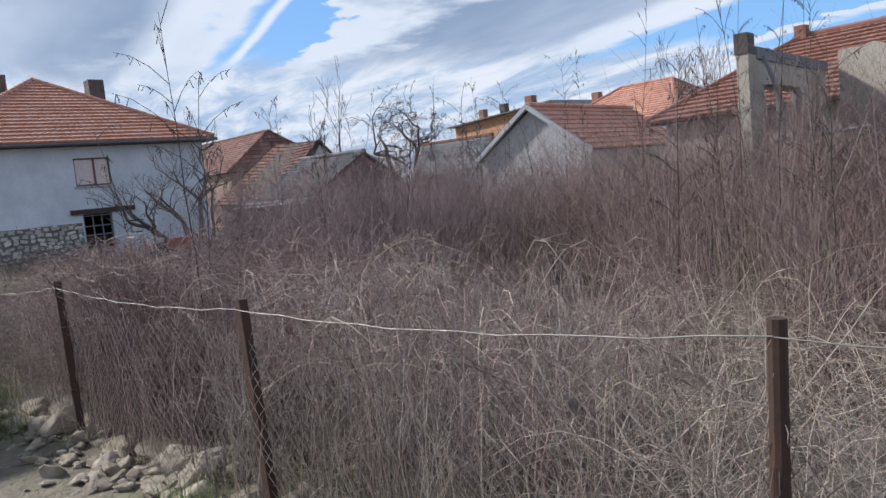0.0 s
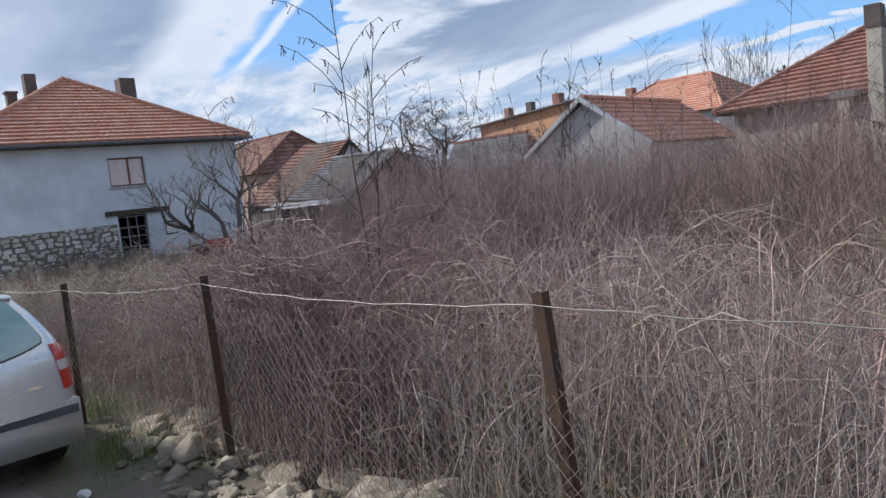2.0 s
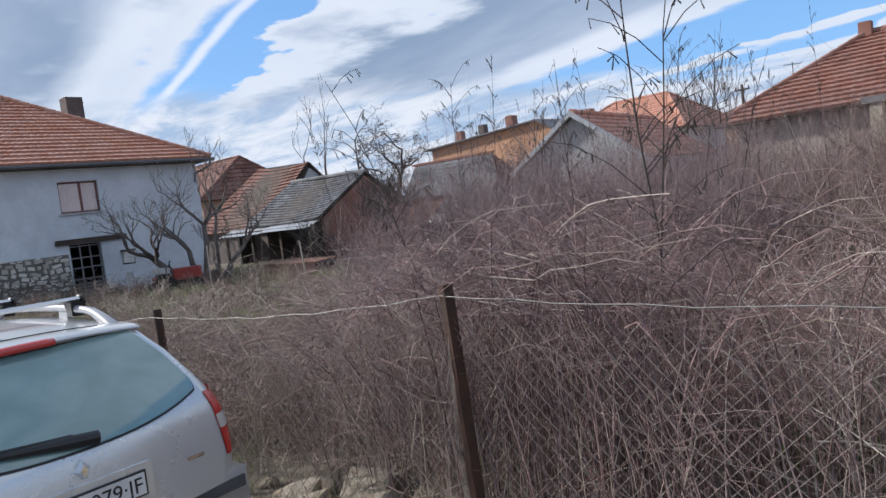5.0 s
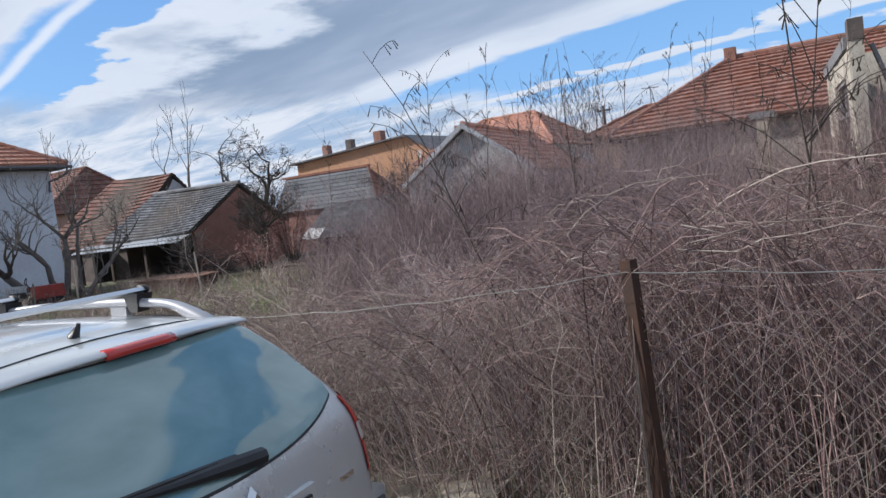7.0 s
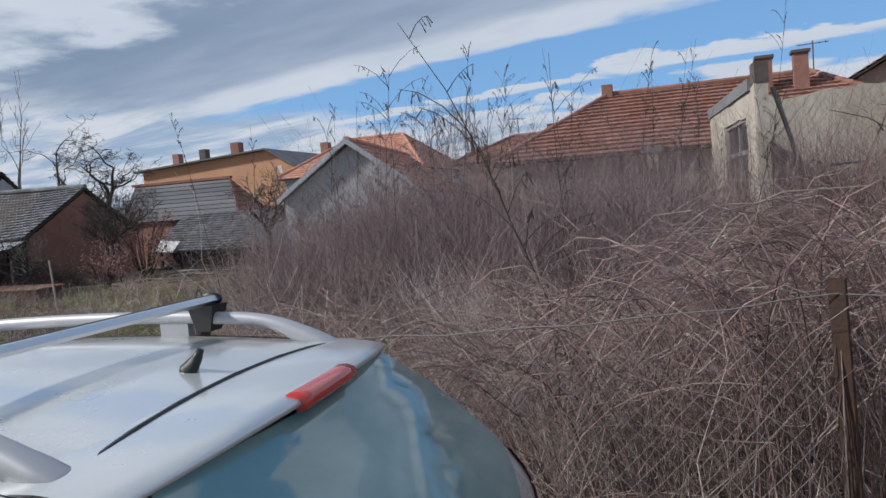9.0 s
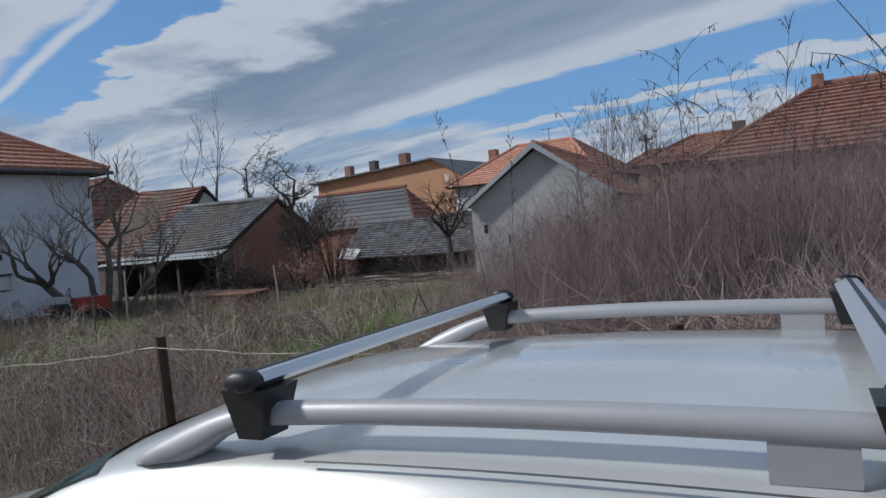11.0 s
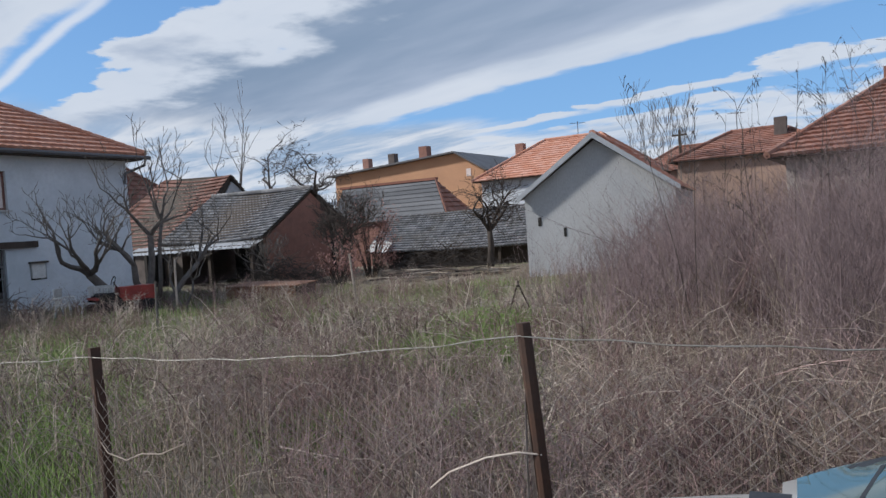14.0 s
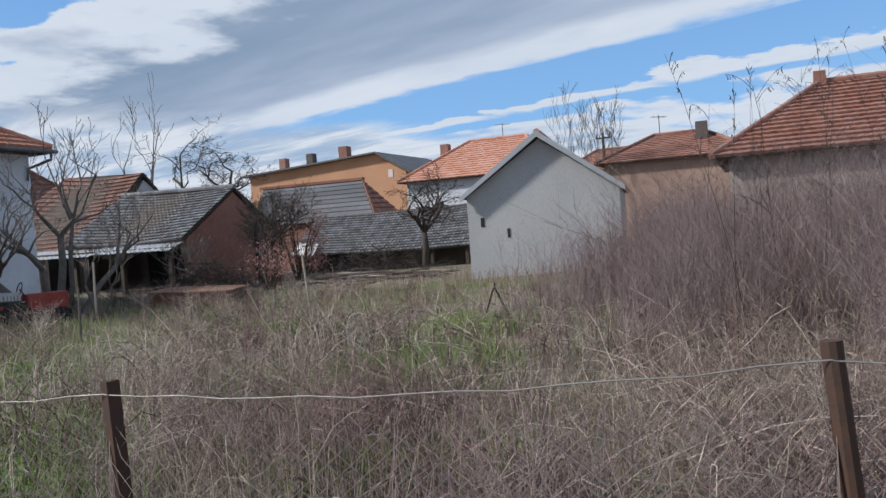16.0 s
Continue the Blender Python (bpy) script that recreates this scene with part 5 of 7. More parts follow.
    # dark reddish clumps behind the wire
    cx, cy = RNG.uniform(-15.2, -9.6, 26), RNG.uniform(2.4, 5.4, 26)
    per = 46
    x, y = np.repeat(cx, per) + RNG.normal(0, 0.2, 26 * per), np.repeat(cy, per) + RNG.normal(0, 0.16, 26 * per)
    y = np.maximum(y, fence_y(x) + 0.08)
    P, R = arches(x, y, np.repeat(RNG.uniform(0.45, 0.95, 26), per) * RNG.uniform(0.5, 1.05, len(x)), RNG.uniform(0.1, 0.6, len(x)), RNG.uniform(0, 6.28, len(x)), RNG.uniform(0.002, 0.0036, len(x)), 7)
    q = np.repeat(RNG.uniform(0, 1, 26) < 0.55, per)
    growth("thorn_clumps", "dark red thorny clumps behind the fence", THORN, [stalks(P[q], R[q]), stalks(*twigs(P[q], R[q], 5, 0.2, 1.0, 0.22, k=3, up=0.4))])
    growth("bramble_clumps", "reddish-brown bramble clumps behind the fence", BRAMBLE, [stalks(P[~q], R[~q]), stalks(*twigs(P[~q], R[~q], 5, 0.2, 1.0, 0.22, k=3, up=0.4))])
    # taller bushy shoots in the middle of the thicket
    cx, cy = np.concatenate([RNG.uniform(-11.3, -7.2, 210), RNG.uniform(-13.6, -11.2, 70), RNG.uniform(-15.4, -13.4, 42)]), np.concatenate([RNG.uniform(5.6, 9.5, 210), RNG.uniform(7.5, 12.0, 70), RNG.uniform(10.0, 14.5, 42)])
    per = 15
    x, y = np.repeat(cx, per) + RNG.normal(0, 0.16, len(cx) * per), np.repeat(cy, per) + RNG.normal(0, 0.16, len(cx) * per)
    h = np.repeat(RNG.uniform(1.75, 2.3, len(cx)) + 0.35 * (cx > -10.9) - 0.35 * (cx < -13.6), per) * RNG.uniform(0.55, 1.03, len(x))
    P, R = shoots(x, y, h, RNG.uniform(0.003, 0.0055, len(x)), 0.2, 5)
    growth("bushy_shoots", "tall bushy purple-grey shoots in the thicket", SHOOT, [stalks(P, R), stalks(*twigs(P, R, 8, 0.3, 1.0, 0.2, k=3, up=0.9))])


cane_mounds()


def twig_heap(label, x, y, rx, ry, top, n, material):
    """A heap of cut dark twigs."""
    a, r = RNG.uniform(0, 2 * np.pi, n), np.sqrt(RNG.uniform(0, 1, n))
    px, py = x + rx * r * np.cos(a), y + ry * r * np.sin(a)
    pz = ground_z(px, py) + top * (1 - r ** 2) * RNG.uniform(0, 1, n)
    P = wander(px, py, pz, RNG.uniform(0.4, 1.3, n), 5, 0.25, 0.2)
    P[..., 2] = np.maximum(P[..., 2], ground_z(px, py)[:, None] - 0.05)
    R = RNG.uniform(0.008, 0.018, n)[:, None] * np.linspace(1, 0.4, 5)[None]
    growth("twig_heap", label, material, [stalks(P, R)])


twig_heap("dark heap of cut twigs in front of the shed", -30.2, 20.2, 2.2, 1.0, 1.3, 600, BARK)
twig_heap("dark brush growing along the low barn", -27.5, 27.5, 3.2, 1.2, 1.1, 700, BARK)
twig_heap("grey brush in front of the old house", -31.5, 9.0, 1.4, 3.0, 0.9, 500, GREYBARK)


def tall_weed(x, y, h, seed, lean=0.0, branches=14, spread=0.8, reach=1.0, thick=0.009, low=0.45, seed_size=1.0):
    """A single dead weed taller than the rest, with drooping seed tips."""
    r = random.Random(seed)
    z = float(ground_z(x, y))
    w = thing("tall_weed", "tall dead weed stalk with drooping seed tips", "weed", Matrix.Translation((x, y, z)), group="tall weeds")
    bm = bmesh.new()
    pts = [Vector((lean * (k / 7) ** 1.8 * h + r.uniform(-0.02, 0.02), r.uniform(-0.02, 0.02), h * k / 7)) for k in range(8)]
    tube_path(bm, pts, [thick * (1 - 0.75 * k / 7) for k in range(8)], 5)
    part("stem", bm, BARK, w, smooth=True)
    bm = bmesh.new()
    for k in range(branches):
        f = r.uniform(low, 0.98) * 7
        i = min(int(f), 6)
        p = pts[i].lerp(pts[i + 1], f - i)
        a, ln = r.uniform(0, 6.28), h * r.uniform(0.08, 0.2) * reach
        d = Vector((math.cos(a) * spread, math.sin(a) * spread, 1.0))
        q = [p + d * ln * s + Vector((0, 0, -0.45 * ln * s * s)) for s in (0, 0.35, 0.7, 1.0)]
        tube_path(bm, q, [0.0038, 0.003, 0.0024, 0.0018], 4)
        for _ in range(4):
            s = r.uniform(0.5, 1.0)
            c = p + d * ln * s + Vector((0, 0, -0.45 * ln * s * s))
            e = c + Vector((r.uniform(-0.04, 0.04), r.uniform(-0.04, 0.04), -r.uniform(0.03, 0.08))) * seed_size
            tube_path(bm, [c, e], [0.002, 0.0045 * seed_size], 4)
    tagged(part("seed_spray", bm, BARK, w), kind="stuff")


def grow(bm, p, d, length, radius, depth, r, spread=0.6, kids=3, up=0.15, seglen=4, min_r=0.004, wander=0.22):
    """Limbs that fork and thin out."""
    pts, rad = [p.copy()], [radius]
    for k in range(seglen):
        d = (d + Vector((r.gauss(0, wander), r.gauss(0, wander), r.gauss(0, wander * 0.7) + up * 0.25))).normalized()
        p = p + d * (length / seglen)
        pts.append(p.copy()), rad.append(max(min_r, radius * (1 - 0.5 * (k + 1) / seglen)))
    tube_path(bm, pts, rad, 7 if radius > 0.05 else (5 if radius > 0.015 else 3), caps=False)
    if depth <= 0:
        return
    for c in range(kids + (1 if r.random() < 0.5 else 0)):
        f = r.uniform(0.35, 1.0) if c else 1.0
        i = min(int(f * seglen), seglen - 1)
        q = pts[i].lerp(pts[i + 1], f * seglen - i)
        nd = (d + Vector((r.gauss(0, spread), r.gauss(0, spread), r.gauss(0, spread * 0.7) + up))).normalized()
        grow(bm, q, nd, length * r.uniform(0.55, 0.8), max(min_r, rad[i] * (0.62 if c else 0.8)), depth - 1, r, spread, kids, up, 3, min_r, wander)


def bare_tree(label, x, y, z, trunks, depth, kids, spread, material, seed, group="", up=0.15, min_r=0.006, wander=0.22, first=0.65):
    r = random.Random(seed)
    t = thing("tree", label, "tree", Matrix.Translation((x, y, z)), group)
    for k, (d, ln, rad) in enumerate(trunks):
        bm = bmesh.new()
        d = Vector(d).normalized()
        base = Vector((0.15 * k, 0.05 * k, -0.15))
        pts = [base, base + d * ln * 0.35 + Vector((r.uniform(-.05, .05), r.uniform(-.05, .05), 0)), base + d * ln * 0.7 + Vector((r.uniform(-.1, .1), r.uniform(-.1, .1), 0)), base + d * ln]
        tube_path(bm, pts, [rad * 1.25, rad, rad * 0.9, rad * 0.78], 9)
        part("trunk", bm, material, t, smooth=True)
        bm = bmesh.new()
        for c in range(kids + 1):
            nd = (d + Vector((r.gauss(0, spread), r.gauss(0, spread), r.gauss(0, spread * 0.5) + up))).normalized()
            grow(bm, pts[3] if c else pts[3], nd, ln * first * r.uniform(0.8, 1.2), rad * 0.62, depth, r, spread, kids, up, min_r=min_r, wander=wander)
        part("crown", bm, material, t, smooth=True)
    return t


bare_tree("old bare walnut with two twisted crowns behind the sheds", -46.6, 38.9, -0.8, [((-0.12, -0.10, 1), 5.4, 0.24), ((0.20, 0.22, 1), 5.4, 0.22)], 6, 2, 0.75, BARK, 5, min_r=0.011, wander=0.45, first=0.50, up=0.06)
bare_tree("bare fruit tree with low spreading grey limbs by the house", -30.4, 14.1, -0.3, [((0.1, -1.0, 0.85), 2.4, 0.15), ((0.0, 0.12, 1), 2.6, 0.11), ((0.2, -0.45, 1.0), 1.9, 0.11), ((0.2, 0.75, 0.85), 2.2, 0.09)], 4, 2, 0.5, GREYBARK, 12, up=0.22, min_r=0.007, first=0.54)
bare_tree("slim bare tree in front of the shed", -31.0, 15.1, -0.2, [((0.05, 0.1, 1), 2.9, 0.07)], 3, 2, 0.42, GREYBARK, 23, up=0.45, min_r=0.008, first=0.55)
bare_tree("dense bare plum bush with dark twigs", -29.6, 23.0, -0.3, [((0.1, 0, 1), 1.8, 0.09), ((-0.5, 0.3, 1), 1.6, 0.07), ((0.4, -0.3, 1), 1.6, 0.07)], 4, 3, 0.5, BARK, 31, up=0.2, min_r=0.006)
bare_tree("bare tangled shrub with grey twigs before the shed", -31.2, 20.4, -0.3, [((0.3, 0, 1), 1.1, 0.05), ((-0.4, 0.2, 1), 1.2, 0.05), ((-0.1, -0.4, 1), 1.0, 0.04)], 4, 2, 0.55, GREYBARK, 33, up=0.25, min_r=0.006)
bare_tree("bare spindly shrub beside the red tractor", -28.4, 13.9, -0.2, [((0.2, 0.3, 1), 1.1, 0.04), ((-0.3, -0.2, 1), 1.2, 0.04)], 4, 2, 0.5, GREYBARK, 35, up=0.3, min_r=0.005)
bare_tree("gnarled dark fruit tree beside the grey barn", -24.9, 27.2, -0.4, [((0.03, 0, 1), 2.0, 0.15)], 4, 3, 0.75, BARK, 37, up=0.05, min_r=0.008)
bare_tree("slim bare tree rising behind the red barn roof", -43.0, 31.0, -0.6, [((0, 0, 1), 4.2, 0.10)], 3, 2, 0.35, GREYBARK, 41, up=0.6, min_r=0.012)
bare_tree("slim bare shrub beside the old house", -36.5, 5.0, -0.3, [((0, 0, 1), 1.0, 0.06)], 4, 2, 0.5, GREYBARK, 43, up=0.4)
bare_tree("far bare poplars over the roofs", -20.0, 38.0, -0.5, [((0.02, 0, 1), 3.4, 0.06), ((0.25, 0, 1), 3.2, 0.05), ((-0.3, 0.1, 1), 3.0, 0.05)], 4, 2, 0.3, GREYBARK, 47, up=0.7, min_r=0.009)


def leafy_bush(label, x, y, rx, ry, z0, z1, n, seed):
    """A shrub that still holds its dry leaves: stems and a ragged cloud of small leaves."""
    r = random.Random(seed)
    zg = float(ground_z(x, y))
    t = thing("shrub", label, "shrub", Matrix.Translation((x, y, zg)))
    bm, tips = bmesh.new(), []
    for _ in range(26):
        a, q = r.uniform(0, 6.28), math.sqrt(r.random())
        e = Vector((rx * q * math.cos(a), ry * q * math.sin(a), r.uniform(z0, z1) * (1 - 0.35 * q * q)))
        mid = e * 0.5 + Vector((r.uniform(-.1, .1), r.uniform(-.1, .1), 0.15))
        tube_path(bm, [Vector((e.x * 0.12, e.y * 0.12, -0.1)), mid, e], [0.03, 0.018, 0.007], 4)
        tips += [(mid, e)]
    part("branch_frame", bm, BARK, t)
    vs, fs = [], []
    for _ in range(n):
        a, b = r.choice(tips)
        c = a.lerp(b, r.uniform(0.1, 1.1)) + Vector((r.gauss(0, 0.16), r.gauss(0, 0.16), r.gauss(0, 0.14)))
        m = Euler((r.uniform(0, 6.28), r.uniform(0, 6.28), r.uniform(0, 6.28))).to_matrix()
        k, s = len(vs), r.uniform(0.03, 0.06)
        vs += [c + m @ Vector(p) for p in ((-s, 0, 0), (0, -s * 0.5, 0.2 * s), (s, 0, 0), (0, s * 0.5, 0.2 * s))]
        fs.append((k, k + 1, k + 2, k + 3))
    tagged(quick("leaves", vs, fs, DRYLEAF, t), kind="stuff")


leafy_bush("shrub with dry rust-red leaves beside the shed", -29.3, 24.6, 1.4, 1.2, 1.0, 3.9, 2600, 3)
leafy_bush("low shrub with dry brown leaves before the shed", -28.6, 21.6, 1.3, 0.9, 0.5, 1.9, 1500, 4)
for k, (x, y, h, ln) in enumerate(((-6.1, 3.55, 3.6, -0.04), (-6.25, 3.7, 3.0, 0.10), (-7.9, 3.75, 2.9, -0.34), (-10.3, 6.8, 3.25, 0.02), (-8.4, 6.4, 3.15, -0.03), (-9.4, 7.1, 2.9, 0.05), (-9.9, 7.4, 2.8, -0.08), (-10.9, 7.8, 2.9, 0.06), (-12.0, 9.0, 3.1, -0.06), (-8.9, 9.5, 3.3, 0.05), (-11.4, 10.2, 3.2, 0.04), (-13.0, 12.5, 3.4, 0.05), (-11.6, 13.5, 3.9, 0.05), (-10.9, 15.2, 4.6, -0.03), (-4.8, 10.0, 3.2, 0.1), (-3.2, 9.0, 3.0, 0.1), (-2.6, 8.2, 2.9, 0.0), (-3.9, 7.6, 2.9, 0.06))):
    tall_weed(x, y, h, 100 + k, ln)
pick = random.Random(77)
for k in range(30):
    f = pick.random()
    x = -12.9 + 6.4 * f + pick.uniform(-0.3, 0.3)
    y = pick.uniform(6.2, 11.5)
    tall_weed(x, y, 1.5 + 0.14 * y + pick.uniform(0.0, 0.9), 300 + k, pick.gauss(0.0, 0.10), 9, 0.3, 0.45, 0.0055, 0.66, 0.45)
for k in range(9):
    tall_weed(pick.uniform(-6.6, -3.0), pick.uniform(9.0, 13.0), pick.uniform(3.6, 4.9), 400 + k, pick.gauss(0.0, 0.10), 12, 0.5, 0.7, 0.007, 0.5, 0.6)

# ---- rubble along the fence ----


def rock(bm_seed, size, flat=0.7):
    r = random.Random(bm_seed)
    bm = bmesh.new()
    for _ in range(16):
        d = Vector((r.gauss(0, 1), r.gauss(0, 1), r.gauss(0, 1))).normalized() * r.uniform(0.36, 0.6)
        bm.verts.new((d.x, d.y, d.z * flat))
    bmesh.ops.convex_hull(bm, input=bm.verts)
    bmesh.ops.bevel(bm, geom=list(bm.edges), offset=0.035, segments=1, affect="EDGES")
    o = Vector((r.uniform(0, 50), r.uniform(0, 50), r.uniform(0, 50)))
    for v in bm.verts:
        v.co += noise.noise_vector(v.co * 4 + o) * 0.05
    bmesh.ops.triangulate(bm, faces=bm.faces)
    me = bpy.data.meshes.new("rock")
    bm.to_mesh(me)
    bm.free()
    me.materials.append(RUBBLE)
    return me


ROCKS = [rock(k, 1, 0.55 + 0.06 * (k % 5)) for k in range(9)]


def rubble():
    r = random.Random(8)
    spots = [(-7.96, 2.9, 0.52), (-7.5, 3.05, 0.34), (-7.86, 2.38, 0.34), (-7.36, 2.58, 0.36), (-8.3, 2.6, 0.4), (-5.1, 3.05, 0.5), (-5.2, 2.85, 0.36), (-8.15, 2.58, 0.32), (-7.65, 2.75, 0.34), (-7.98, 3.12, 0.36), (-7.55, 2.5, 0.28), (-8.35, 2.85, 0.30), (-6.8, 2.63, 0.32), (-7.2, 2.8, 0.36), (-5.33, 2.95, 0.42), (-5.71, 2.9, 0.36), (-4.96, 2.85, 0.40), (-4.6, 2.7, 0.26), (-6.2, 2.75, 0.30), (-6.08, 3.7, 0.34), (-5.1, 2.6, 0.24), (-4.3, 2.9, 0.30), (-5.9, 2.55, 0.25)]
    for _ in range(330):
        x = r.choice((r.gauss(-6.9, 0.8), r.gauss(-4.6, 1.0), r.gauss(-5.4, 0.9), r.uniform(-9, -1.5)))
        spots.append((x, r.gauss(2.62, 0.28) + (x + 6) * 0.05, abs(r.gauss(0.07, 0.05)) + 0.04))
    for x, y, s in spots:
        ob = new("rock", r.choice(ROCKS))
        z = float(ground_z(x, y)) + s * 0.18
        ob.matrix_world = Matrix.LocRotScale((x, y, z), Euler((r.uniform(-.4, .4), r.uniform(-.4, .4), r.uniform(0, 6.28))), (s * r.uniform(0.8, 1.3), s, s * r.uniform(0.7, 1.0)))
        tagged(ob, "pale limestone rubble stone lying by the fence", "rock", "rubble stones")


rubble()

# ---- car ----


def lerp_table(tab, u):
    """Smooth values between the rows of a table."""
    us = [r[0] for r in tab]
    if u <= us[0]:
        return list(tab[0][1:])
    if u >= us[-1]:
        return list(tab[-1][1:])
    i = max(k for k in range(len(us) - 1) if us[k] <= u)
    f = (u - us[i]) / (us[i + 1] - us[i])
    p0, p1, p2, p3 = (np.array(tab[min(max(k, 0), len(tab) - 1)][1:]) for k in (i - 1, i, i + 1, i + 2))
    return list(0.5 * ((2 * p1) + (p2 - p0) * f + (2 * p0 - 5 * p1 + 4 * p2 - p3) * f * f + (3 * p1 - p0 - 3 * p2 + p3) * f ** 3) if i not in (0, len(us) - 2) else p1 + (p2 - p1) * f)


# u from the tail, half width, floor, shoulder, crown
LOWER = [(0.20, 0.83, 0.30, 0.94, 0.0), (0.26, 0.85, 0.27, 0.97, 0.01), (0.4, 0.868, 0.24, 0.98, 0.01), (1.0, 0.885, 0.22, 0.97, 0.01), (2.0, 0.886, 0.22, 0.96, 0.02), (3.0, 0.885, 0.22, 0.94, 0.05), (3.45, 0.875, 0.22, 0.90, 0.08), (3.95, 0.85, 0.24, 0.83, 0.085), (4.3, 0.79, 0.28, 0.74, 0.07), (4.48, 0.70, 0.34, 0.64, 0.05), (4.56, 0.60, 0.40, 0.56, 0.02)]
# u, half width at the belt, half width at the roof, top
UPPER = [(0.26, 0.76, 0.70, 0.97), (0.36, 0.80, 0.68, 1.085), (0.47, 0.825, 0.66, 1.235), (0.57, 0.84, 0.635, 1.365), (0.64, 0.845, 0.625, 1.405), (0.85, 0.845, 0.62, 1.432), (1.2, 0.85, 0.615, 1.452), (1.7, 0.85, 0.61, 1.455), (2.12, 0.85, 0.60, 1.437), (2.48, 0.845, 0.60, 1.385), (2.79, 0.84, 0.615, 1.25), (3.09, 0.83, 0.66, 1.10), (3.40, 0.82, 0.74, 0.95)]
BELT = 0.93


def lower_section(u):
    hw, zb, zs, cr = lerp_table(LOWER, u)
    half = [(0.0, zb), (hw * 0.88, zb), (hw * 0.97, zb + 0.07), (hw * 1.0, zb + 0.24), (hw * 1.0, zs - 0.20), (hw * 0.985, zs - 0.06), (hw * 0.95, zs - 0.005), (hw * 0.72, zs + cr * 0.55), (hw * 0.36, zs + cr * 0.9), (0.0, zs + cr)]
    return [(u, y, z) for y, z in half] + [(u, -y, z) for y, z in half[-2:0:-1]]


def upper_half(u):
    hb, hr, zt = lerp_table(UPPER, u)
    low = BELT - 0.04
    rise = max(zt - low, 0.02)
    frac = min(1.0, (zt - low) / 0.5)
    edge = hb + (hr - hb) * frac
    rd = min(0.07, rise * 0.4)
    pts = [(hb, low), (hb + (edge - hb) * 0.5 + 0.012 * frac, low + (rise - rd) * 0.5), (edge + 0.012, zt - rd), (edge - rd * 0.25, zt - rd * 0.42), (edge - rd, zt - rd * 0.10), (edge * 0.66, zt + 0.012 * frac), (edge * 0.33, zt + 0.022 * frac), (0.0, zt + 0.025 * frac)]
    return pts


def upper_section(u):
    half = upper_half(u)
    return [(u, y, z) for y, z in half] + [(u, -y, z) for y, z in half[-2::-1]]


def loft(name, us, section, material, parent, closed=True, caps=True, label=""):
    bm = bmesh.new()
    rings = [[bm.verts.new(p) for p in section(u)] for u in us]
    n = len(rings[0])
    for a, b in zip(rings, rings[1:]):
        for k in range(n if closed else n - 1):
            bm.faces.new((a[k], a[(k + 1) % n], b[(k + 1) % n], b[k]))
    if caps:
        bm.faces.new(rings[0]), bm.faces.new(rings[-1][::-1])
    ob = part(name, bm, material, parent, label, smooth=True)
    me = ob.data
    me.set_sharp_from_angle(angle=radians(38))
    return ob


def top_patch(name, u0, u1, share, material, parent, lift=0.006, n=14, m=16, bow=0.0, label=""):
    """A sheet that follows the upper body between two stations, share of its width."""
    def top_at(u, y):
        pts = upper_half(u)
        a = abs(y)
        for (ya, za), (yb, zb) in zip(pts[2:], pts[3:]):
            if yb <= a <= ya:
                return za + (zb - za) * ((ya - a) / max(ya - yb, 1e-6))
        return pts[2][1]
    vs, fs = [], []
    for i in range(n + 1):
        u = u0 + (u1 - u0) * i / n
        w0 = upper_half(u)[3][0]
        sh = share(u) if callable(share) else share
        for j in range(m + 1):
            y = (j / m * 2 - 1) * w0 * sh
            u = u0 + (u1 - u0) * i / n - bow * (j / m * 2 - 1) ** 2 * (1 - i / n)
            du = 0.02
            sl = (top_at(u + du, y) - top_at(u - du, y)) / (2 * du)
            nn = Vector((-sl, 0, 1)).normalized()
            p = Vector((u, y, top_at(u, y))) + nn * lift
            vs.append(p)
    for i in range(n):
        for j in range(m):
            a = i * (m + 1) + j
            fs.append((a, a + 1, a + m + 2, a + m + 1))
    return quick(name, vs, fs, material, parent, label, smooth=True)


def side_glass(name, u0, u1, s, z0, z1, parent, slant0=0.0, slant1=0.0):
    vs, fs = [], []
    n, m = 10, 4
    for i in range(n + 1):
        for j in range(m + 1):
            g = j / m
            u = u0 + slant0 * g + (u1 + slant1 * g - u0 - slant0 * g) * i / n
            z = z0 + (z1 - z0) * g
            pts = upper_half(u)
            y = pts[0][0]
            for (ya, za), (yb, zb) in zip(pts[:3], pts[1:3]):
                if za <= z <= zb:
                    y = ya + (yb - ya) * (z - za) / (zb - za)
            vs.append((u, s * (y + 0.008), min(z, pts[2][1])))
    for i in range(n):
        for j in range(m):
            a = i * (m + 1) + j
            fs.append((a, a + 1, a + m + 2, a + m + 1))
    return quick(name, vs, fs, REARGLASS, parent, smooth=True)


def letters(text, size, m, material, parent, name="lettering"):
    cu = bpy.data.curves.new(name, "FONT")
    cu.body, cu.size, cu.extrude = text, size, 0.0012
    tmp = bpy.data.objects.new(name, cu)
    scene.collection.objects.link(tmp)
    bpy.context.view_layer.update()
    me = bpy.data.meshes.new_from_object(tmp.evaluated_get(bpy.context.evaluated_depsgraph_get()))
    bpy.data.objects.remove(tmp)
    me.materials.clear()
    me.materials.append(material)
    ob = new(name, me)
    ob.parent = parent
    ob.matrix_local = m
    return ob


